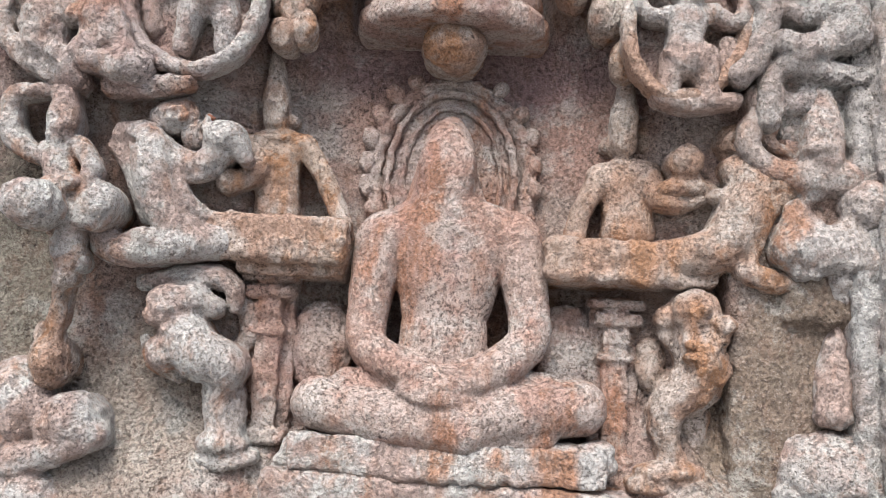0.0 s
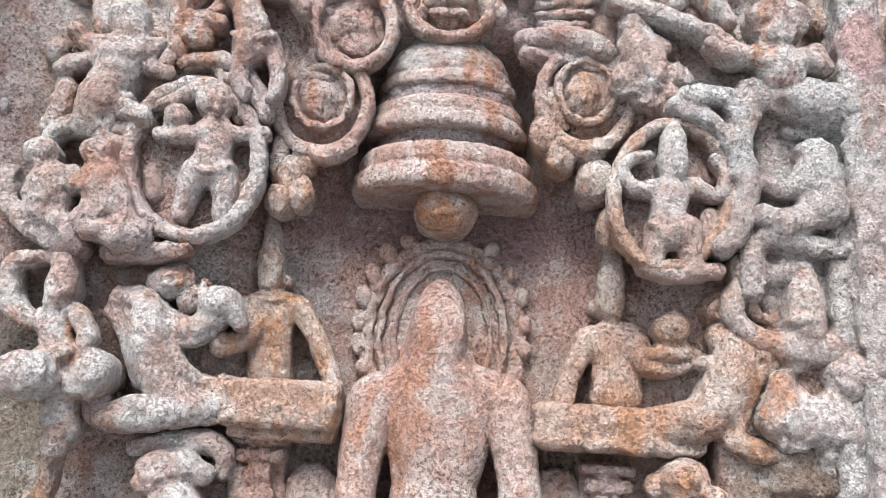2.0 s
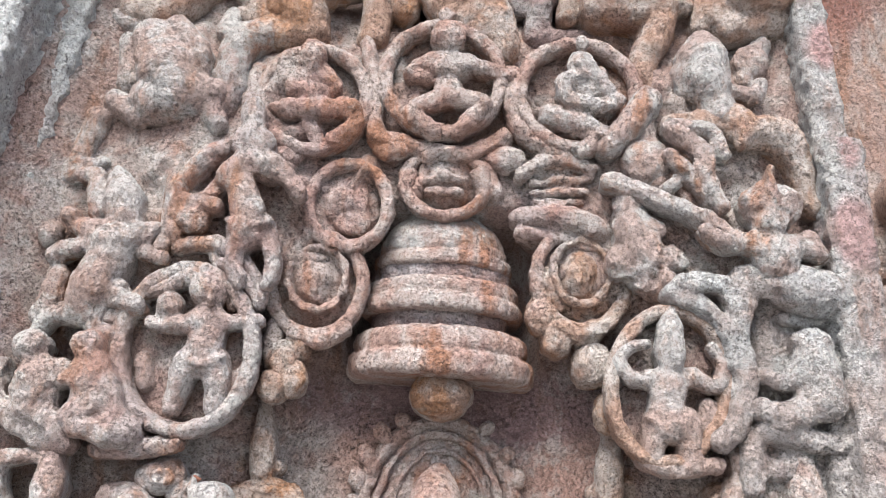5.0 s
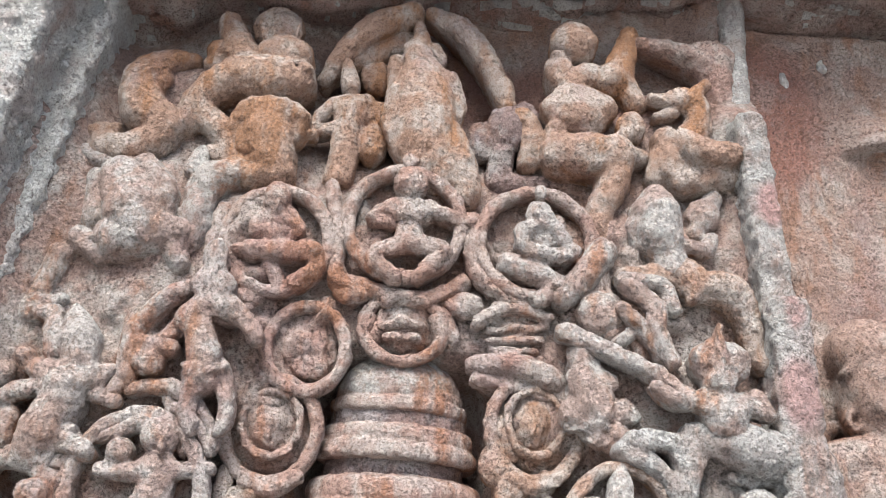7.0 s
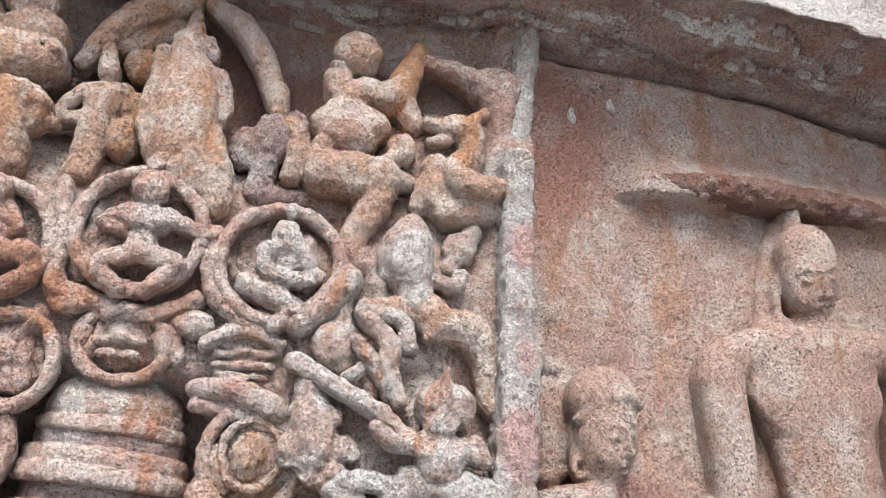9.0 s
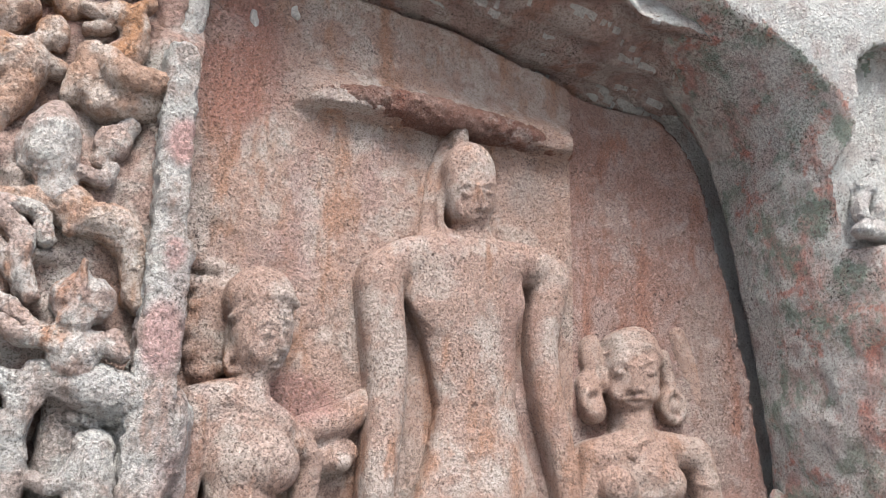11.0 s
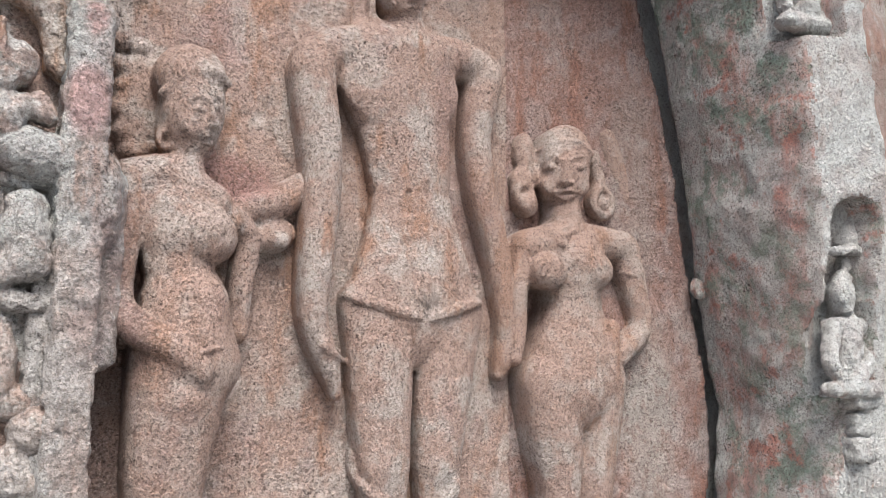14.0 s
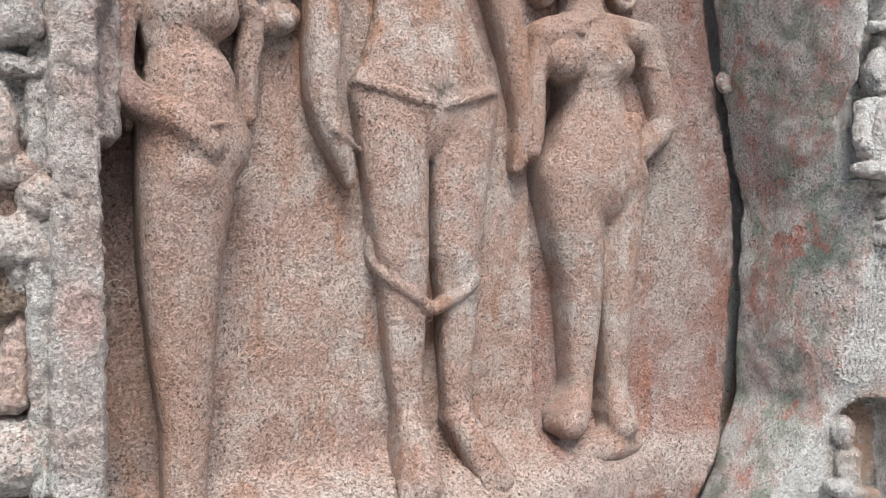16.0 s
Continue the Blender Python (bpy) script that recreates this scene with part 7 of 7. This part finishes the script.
s.limb(1.015, 1.608, 2.319, 0.005, 1.062, 1.607, 2.297, 0.007, 1.124, 1.613, 2.288, 0.005, soft=0.005)
s.limb(0.915, 1.614, 2.159, 0.006, 0.935, 1.603, 2.152, 0.007, 0.963, 1.606, 2.159, 0.006, soft=0.005)
s.limb(0.914, 1.602, 2.046, 0.006, 0.94, 1.592, 2.034, 0.007, soft=0.005)
s.limb(1.005, 1.654, 2.029, 0.005, 1.051, 1.572, 1.994, 0.006, 1.151, 1.575, 2.015, 0.005, soft=0.005)
s.limb(1.016, 1.576, 1.857, 0.006, 1.096, 1.529, 1.893, 0.006, 1.196, 1.59, 1.916, 0.006, soft=0.005)
s.make("woman_statue", NICHE, "weathered granite statue of a standing woman turned toward the saint", "statue")

s = Carving(blend=0.0144, step=0.0045, back=1.79, rough=0.0008)
s.ball(2.292, 1.678, 2.519, 0.088, 0.064, 0.128)
s.cut(2.213, 1.643, 2.514, 0.024, 0.007, 0.013, 0)
s.cut(2.295, 1.611, 2.517, 0.024, 0.007, 0.013, 0)
s.ball(2.218, 1.648, 2.51, 0.02, 0.009, 0.011, 0, soft=0.004)
s.ball(2.299, 1.616, 2.513, 0.02, 0.009, 0.011, 0, soft=0.004)
s.limb(2.205, 1.674, 2.529, 0.005, 2.216, 1.648, 2.546, 0.006, 2.237, 1.627, 2.529, 0.005, soft=0.004)
s.limb(2.263, 1.617, 2.53, 0.005, 2.303, 1.616, 2.55, 0.006, 2.363, 1.64, 2.546, 0.005, soft=0.004)
s.limb(2.247, 1.619, 2.536, 0.007, 2.247, 1.621, 2.485, 0.011, 2.249, 1.624, 2.464, 0.016, soft=0.004)
s.ball(2.238, 1.638, 2.46, 0.009, 0.007, 0.007, 0, soft=0.004)
s.ball(2.271, 1.623, 2.461, 0.009, 0.007, 0.007, 0, soft=0.004)
s.limb(2.233, 1.655, 2.431, 0.005, 2.256, 1.633, 2.438, 0.01, 2.293, 1.628, 2.434, 0.005, soft=0.004)
s.limb(2.24, 1.658, 2.422, 0.005, 2.265, 1.644, 2.415, 0.012, 2.293, 1.634, 2.424, 0.005, soft=0.004)
s.ball(2.288, 1.671, 2.394, 0.029, 0.012, 0.016, 0, soft=0.01)
s.ball(2.224, 1.671, 2.456, 0.029, 0.012, 0.031, 0, soft=0.015)
s.ball(2.322, 1.63, 2.461, 0.027, 0.012, 0.031, 0, soft=0.015)
s.ball(2.311, 1.692, 2.581, 0.094, 0.066, 0.092, soft=0.003)
s.limb(2.216, 1.698, 2.575, 0.009, 2.23, 1.658, 2.591, 0.011, 2.264, 1.637, 2.597, 0.011, 2.316, 1.631, 2.596, 0.011, 2.38, 1.649, 2.578, 0.009, soft=0.005)
s.limb(2.243, 1.683, 2.641, 0.005, 2.237, 1.655, 2.604, 0.005, soft=0.005)
s.limb(2.277, 1.661, 2.653, 0.005, 2.262, 1.642, 2.613, 0.005, soft=0.005)
s.limb(2.322, 1.647, 2.645, 0.005, 2.294, 1.633, 2.61, 0.005, soft=0.005)
s.limb(2.526, 1.735, 2.675, 0.035, 2.554, 1.735, 2.598, 0.043, 2.584, 1.735, 2.502, 0.043, 2.59, 1.738, 2.413, 0.039)
s.limb(2.456, 1.72, 2.602, 0.019, 2.469, 1.715, 2.524, 0.021, 2.468, 1.71, 2.485, 0.019, soft=0.005)
s.ring(2.469, 1.7, 2.435, 0.038, 0.045, 0.015)
s.ball(2.474, 1.705, 2.436, 0.026, 0.02, 0.032, soft=0.004)
s.ball(2.176, 1.74, 2.568, 0.04, 0.026, 0.069)
s.ball(2.163, 1.735, 2.473, 0.043, 0.028, 0.047)
s.ball(2.173, 1.728, 2.4, 0.039, 0.03, 0.043, soft=0.006)
s.ring(2.154, 1.715, 2.423, 0.028, 0.036, 0.011)
s.ball(2.201, 1.715, 2.492, 0.018, 0.02, 0.04, soft=0.005)
s.limb(2.155, 1.658, 2.297, 0.009, 2.236, 1.634, 2.269, 0.01, 2.386, 1.656, 2.312, 0.009, soft=0.006)
s.limb(2.299, 1.69, 2.416, 0.047, 2.297, 1.69, 2.325, 0.061)
s.limb(2.15, 1.686, 2.254, 0.056, 2.316, 1.686, 2.291, 0.061, 2.525, 1.686, 2.288, 0.056)
s.ball(2.215, 1.692, 2.212, 0.077, 0.058, 0.091)
s.ball(2.182, 1.634, 2.176, 0.063, 0.046, 0.058, soft=0.008)
s.ball(2.365, 1.634, 2.19, 0.067, 0.048, 0.06, soft=0.008)
s.limb(2.32, 1.688, 2.209, 0.122, 2.318, 1.688, 2.103, 0.092, 2.314, 1.686, 2.016, 0.088, 2.313, 1.684, 1.913, 0.125, flat=0.75)
s.limb(2.541, 1.685, 2.274, 0.056, 2.575, 1.675, 2.13, 0.045, 2.584, 1.67, 2.012, 0.041, 2.472, 1.658, 1.927, 0.039)
s.limb(2.133, 1.692, 2.246, 0.038, 2.103, 1.692, 2.111, 0.034, 2.101, 1.692, 1.995, 0.03, 2.086, 1.692, 1.913, 0.027)
s.ball(2.067, 1.728, 2.206, 0.038, 0.024, 0.086)
s.limb(2.327, 1.69, 2.06, 0.103, 2.317, 1.688, 1.972, 0.134, 2.305, 1.685, 1.851, 0.164, flat=0.62, soft=0.03)
s.limb(2.22, 1.688, 1.84, 0.104, 2.238, 1.686, 1.68, 0.091, 2.253, 1.685, 1.528, 0.067, 2.249, 1.688, 1.36, 0.052, 2.236, 1.69, 1.21, 0.037, flat=0.8, soft=0.012)
s.limb(2.407, 1.688, 1.846, 0.105, 2.399, 1.686, 1.68, 0.083, 2.387, 1.685, 1.524, 0.064, 2.383, 1.688, 1.351, 0.05, 2.373, 1.69, 1.197, 0.036, flat=0.8, soft=0.012)
s.ball(2.399, 1.62, 1.881, 0.044, 0.026, 0.078)
s.limb(2.423, 1.628, 2.013, 0.028, 2.408, 1.628, 1.917, 0.034)
s.limb(2.236, 1.69, 1.206, 0.037, 2.201, 1.67, 1.158, 0.046, 2.166, 1.65, 1.123, 0.046)
s.limb(2.376, 1.69, 1.193, 0.036, 2.373, 1.672, 1.134, 0.045, 2.374, 1.655, 1.096, 0.044)
s.ball(2.308, 1.72, 1.029, 0.192, 0.09, 0.055, soft=0.03)
s.limb(2.198, 1.668, 2.322, 0.007, 2.233, 1.63, 2.289, 0.009, 2.302, 1.629, 2.32, 0.007, soft=0.005)
s.ball(2.23, 1.625, 2.264, 0.012, 0.008, 0.014, soft=0.006)
s.limb(2.516, 1.658, 2.2, 0.007, 2.537, 1.639, 2.192, 0.009, 2.58, 1.635, 2.202, 0.007, soft=0.005)
s.cut(2.221, 1.611, 2.054, 0.008, 0.01, 0.008)
s.cut(2.16, 1.592, 2.185, 0.007, 0.006, 0.007)
s.cut(2.343, 1.59, 2.185, 0.007, 0.006, 0.007)
s.make("woman_statue", NICHE, "smaller weathered granite statue of a woman with coiled hair", "statue")

s = Carving(blend=0.0115, back=1.8, rough=0.006, step=0.006)
s.limb(1.219, 1.732, 3.202, 0.032, 1.331, 1.708, 3.211, 0.039, 1.468, 1.692, 3.222, 0.044, 1.618, 1.692, 3.227, 0.044, 1.78, 1.7, 3.234, 0.041, 1.93, 1.712, 3.242, 0.035, 2.087, 1.73, 3.237, 0.022, flat=1.1)
s.make("stone_canopy", CANOPY, "dark red chipped stone canopy over the standing saint", "canopy")

s = Carving(blend=0.0072, tail=0.5, step=0.004, back=1.32)
s.ball(2.917, 1.15, 2.103, 0.037, 0.028, 0.061)
s.limb(2.894, 1.13, 2.099, 0.003, 2.89, 1.128, 2.08, 0.006, soft=0.004)
s.ball(2.89, 1.142, 2.101, 0.007, 0.006, 0.004, soft=0.004)
s.limb(2.883, 1.144, 2.108, 0.002, 2.883, 1.136, 2.11, 0.002, 2.89, 1.134, 2.107, 0.002, soft=0.004)
s.ball(2.912, 1.127, 2.101, 0.007, 0.006, 0.004, soft=0.004)
s.limb(2.901, 1.127, 2.107, 0.002, 2.906, 1.122, 2.11, 0.002, 2.918, 1.123, 2.108, 0.002, soft=0.004)
s.limb(2.89, 1.141, 2.069, 0.002, 2.894, 1.133, 2.065, 0.004, 2.905, 1.129, 2.069, 0.002, soft=0.004)
s.ball(2.906, 1.141, 2.053, 0.011, 0.014, 0.008, soft=0.012)
s.limb(2.984, 1.165, 2.36, 0.021, 2.973, 1.165, 2.278, 0.038)
s.limb(2.868, 1.135, 2.232, 0.015, 2.991, 1.135, 2.244, 0.016)
s.ball(2.956, 1.165, 2.198, 0.021, 0.016, 0.031)
s.ball(2.929, 1.155, 2.156, 0.029, 0.02, 0.024)
s.limb(2.935, 1.164, 2.066, 0.026, 2.942, 1.164, 2.016, 0.031)
s.limb(2.882, 1.155, 2.007, 0.028, 3.02, 1.155, 2.01, 0.028)
s.limb(2.93, 1.155, 1.989, 0.051, 2.917, 1.155, 1.888, 0.044, flat=0.8)
s.limb(2.856, 1.15, 1.994, 0.02, 2.805, 1.13, 1.902, 0.018, 2.821, 1.115, 1.851, 0.016)
s.limb(3.02, 1.15, 2.001, 0.021, 2.988, 1.13, 1.906, 0.019, 2.903, 1.115, 1.847, 0.018)
s.limb(2.788, 1.12, 1.822, 0.022, 2.979, 1.12, 1.823, 0.027)
s.make("niche_statue", PALE, "small pale statue seated in meditation in an arched niche", "statue", group="niche statues")

s = Carving(blend=0.0058, tail=0.5, step=0.005, back=1.35)
s.slab(3.005, 1.165, 1.786, 0.102, 0.046, 0.02, edge=0.01)
s.slab(3.008, 1.172, 1.723, 0.095, 0.04, 0.034, edge=0.014)
s.slab(3.002, 1.175, 1.648, 0.098, 0.046, 0.037, edge=0.014)
s.make("pedestal", PALE, "stepped stone pedestal below the niche", "pedestal")

s = Carving(blend=0.0072, tail=0.5, step=0.004, back=1.3)
s.ball(2.818, 1.135, 3.205, 0.042, 0.026, 0.065)
s.ball(2.857, 1.145, 3.315, 0.037, 0.02, 0.041)
s.limb(2.821, 1.14, 3.152, 0.029, 2.822, 1.14, 3.094, 0.032)
s.limb(2.758, 1.138, 3.067, 0.03, 2.889, 1.138, 3.087, 0.031)
s.limb(2.822, 1.14, 3.075, 0.054, 2.817, 1.14, 2.978, 0.05, flat=0.8)
s.limb(2.746, 1.14, 3.046, 0.019, 2.711, 1.13, 2.968, 0.017, 2.756, 1.125, 2.94, 0.016)
s.limb(2.902, 1.14, 3.075, 0.02, 2.899, 1.13, 2.993, 0.018, 2.825, 1.125, 2.94, 0.016)
s.limb(2.709, 1.125, 2.92, 0.026, 2.928, 1.125, 2.936, 0.031)
s.make("niche_statue", PALE, "small pale statue seated in meditation in an open niche", "statue", group="niche statues")

s = Carving(blend=0.0072, tail=0.5, step=0.004, back=1.5)
s.ball(2.861, 1.26, 1.076, 0.036, 0.024, 0.049)
s.limb(2.877, 1.265, 0.999, 0.039, 2.873, 1.265, 0.935, 0.036)
s.limb(2.81, 1.25, 0.923, 0.026, 2.955, 1.25, 0.876, 0.03)
s.make("niche_statue", PALE, "small pale statue seated in meditation in a brown-stained niche", "statue", group="niche statues")

s = Carving(blend=0.0072, back=1.8, step=0.003)
s.ball(1.002, 1.742, 3.393, 0.013, 0.009, 0.024)
s.ball(1.009, 1.742, 3.378, 0.01, 0.008, 0.016)
s.make("white_splash", CHALK, "small white splash dried on the red rock", "splash", group="white splashes")

s = Carving(blend=0.0072, back=1.8, step=0.003)
s.ball(1.12, 1.742, 3.451, 0.011, 0.009, 0.02)
s.ball(1.127, 1.742, 3.439, 0.008, 0.008, 0.013)
s.make("white_splash", CHALK, "small white splash dried on the red rock", "splash", group="white splashes")


# ---- small loose things ----
leaf = new("dry_leaf", mesh_from("dry_leaf", np.array(((0, 0, 0), (0.011, -0.006, 0.004), (0.024, -0.003, -0.004), (0.012, 0.004, -0.012), (0.008, -0.004, -0.004))),
           np.array(((0, 1, 4), (1, 2, 4), (2, 3, 4), (3, 0, 4))), LEAF, False))
leaf.matrix_basis = pose(-0.494, 1.598, 1.87)
leaf.modifiers.new("thickness", "SOLIDIFY").thickness = 0.0012
tagged(leaf, "curled reddish dry leaf caught on the carving", "leaf")
for dx, dz, turn in ((0.0, 0.0, 35), (0.012, -0.006, 50), (-0.02, 0.03, -20)):
    straw = bpy.data.curves.new("dry_straw", "CURVE")
    straw.dimensions, straw.bevel_depth = "3D", 0.0007
    line = straw.splines.new("POLY")
    line.points.add(3)
    for k in range(4):
        line.points[k].co = (0.012 * k - 0.018, -0.002 * k * (3 - k), -0.004 * (k - 1.5) ** 2, 1)
    straw.materials.append(STRAW)
    ob = new("dry_straw", straw)
    ob.matrix_basis = pose(0.969, 1.72, 1.549, 0, turn, 0) @ Matrix.Translation((dx, 0, dz))
    tagged(ob, "thin pale dry straw stuck to the rock face", "straw", group="dry straws")

s = Carving(blend=0.0043, tail=0.8, step=0.004, back=1.9)
s.ball(2.802, 1.595, 2.158, 0.03, 0.018, 0.037, 25)
s.ball(2.811, 1.592, 2.166, 0.021, 0.014, 0.024)
s.make("loose_stone", BOULDER, "small dusty stone chip wedged in the crevice", "stone", group="stones in the crevice")

s = Carving(blend=0.0043, tail=0.8, step=0.004, back=1.9)
s.ball(2.855, 1.595, 2.119, 0.025, 0.018, 0.03, 25)
s.ball(2.864, 1.592, 2.127, 0.017, 0.014, 0.02)
s.make("loose_stone", BOULDER, "small dusty stone chip wedged in the crevice", "stone", group="stones in the crevice")

s = Carving(blend=0.0043, tail=0.8, step=0.004, back=1.9)
s.ball(2.832, 1.595, 2.232, 0.023, 0.018, 0.028, 25)
s.ball(2.84, 1.592, 2.24, 0.016, 0.014, 0.019)
s.make("loose_stone", BOULDER, "small dusty stone chip wedged in the crevice", "stone", group="stones in the crevice")

s = Carving(blend=0.0043, tail=0.8, step=0.004, back=1.9)
s.ball(2.883, 1.595, 2.197, 0.019, 0.018, 0.023, 25)
s.ball(2.892, 1.592, 2.205, 0.014, 0.014, 0.016)
s.make("loose_stone", BOULDER, "small dusty stone chip wedged in the crevice", "stone", group="stones in the crevice")

s = Carving(step=0.008, tail=0.2, rough=0.006, back=1.82)
s.slab(0.70, 1.635, 1.42, 0.15, 0.035, 0.42, edge=0.03)
s.slab(0.74, 1.60, 1.80, 0.10, 0.03, 0.30, edge=0.03)
s.make("uncarved_ground", WALL, "plain uncarved granite left beside the frame post", "rock")
s = Carving(step=0.008, tail=0.2, rough=0.006, back=1.82)
s.slab(0.80, 1.562, 1.66, 0.04, 0.03, 0.52, edge=0.02)
s.make("uncarved_ground", POST, "pale worn granite strip along the frame post", "rock")

# ---- worn inscription: unreadable letters as short raised bars, row by row ----
from mathutils.bvhtree import BVHTree
bv, bq = boulder_mesh()
rock = BVHTree.FromPolygons([tuple(c) for c in bv], [tuple(c) for c in bq.tolist()])
random.seed(4)
bars, faces = [], []
for k in range(12):
    x = 2.81 + 0.006 * (k % 3)
    while x < 2.965:
        for up in (0, 1):
            z = 1.56 - 0.030 * k - 0.009 * up + random.uniform(-0.002, 0.002)
            hit = rock.ray_cast(Vector((x, 0.6, z)), Vector((0, 1, 0)))[0]
            if hit is None or random.random() < 0.2:
                continue
            a, hw, hh = random.choice((0.0, 1.57, 0.5, -0.6)), random.uniform(0.003, 0.007), random.uniform(0.0015, 0.0024)
            o = len(bars)
            for dy in (-0.0022, 0.004):
                for sx, sz in ((-1, -1), (1, -1), (1, 1), (-1, 1)):
                    u, w = sx * hw, sz * hh
                    bars.append((x + u * math.cos(a) - w * math.sin(a), hit.y + dy, z + u * math.sin(a) + w * math.cos(a)))
            faces += [(o, o + 1, o + 2, o + 3), (o, o + 4, o + 5, o + 1), (o + 1, o + 5, o + 6, o + 2), (o + 2, o + 6, o + 7, o + 3), (o + 3, o + 7, o + 4, o)]
        x += random.uniform(0.011, 0.017)
tagged(new("inscription", mesh_from("inscription", np.array(bars), np.array(faces), PALE, False)), "weathered rows of unreadable letters on the pale rock", "inscription", kind="stuff")
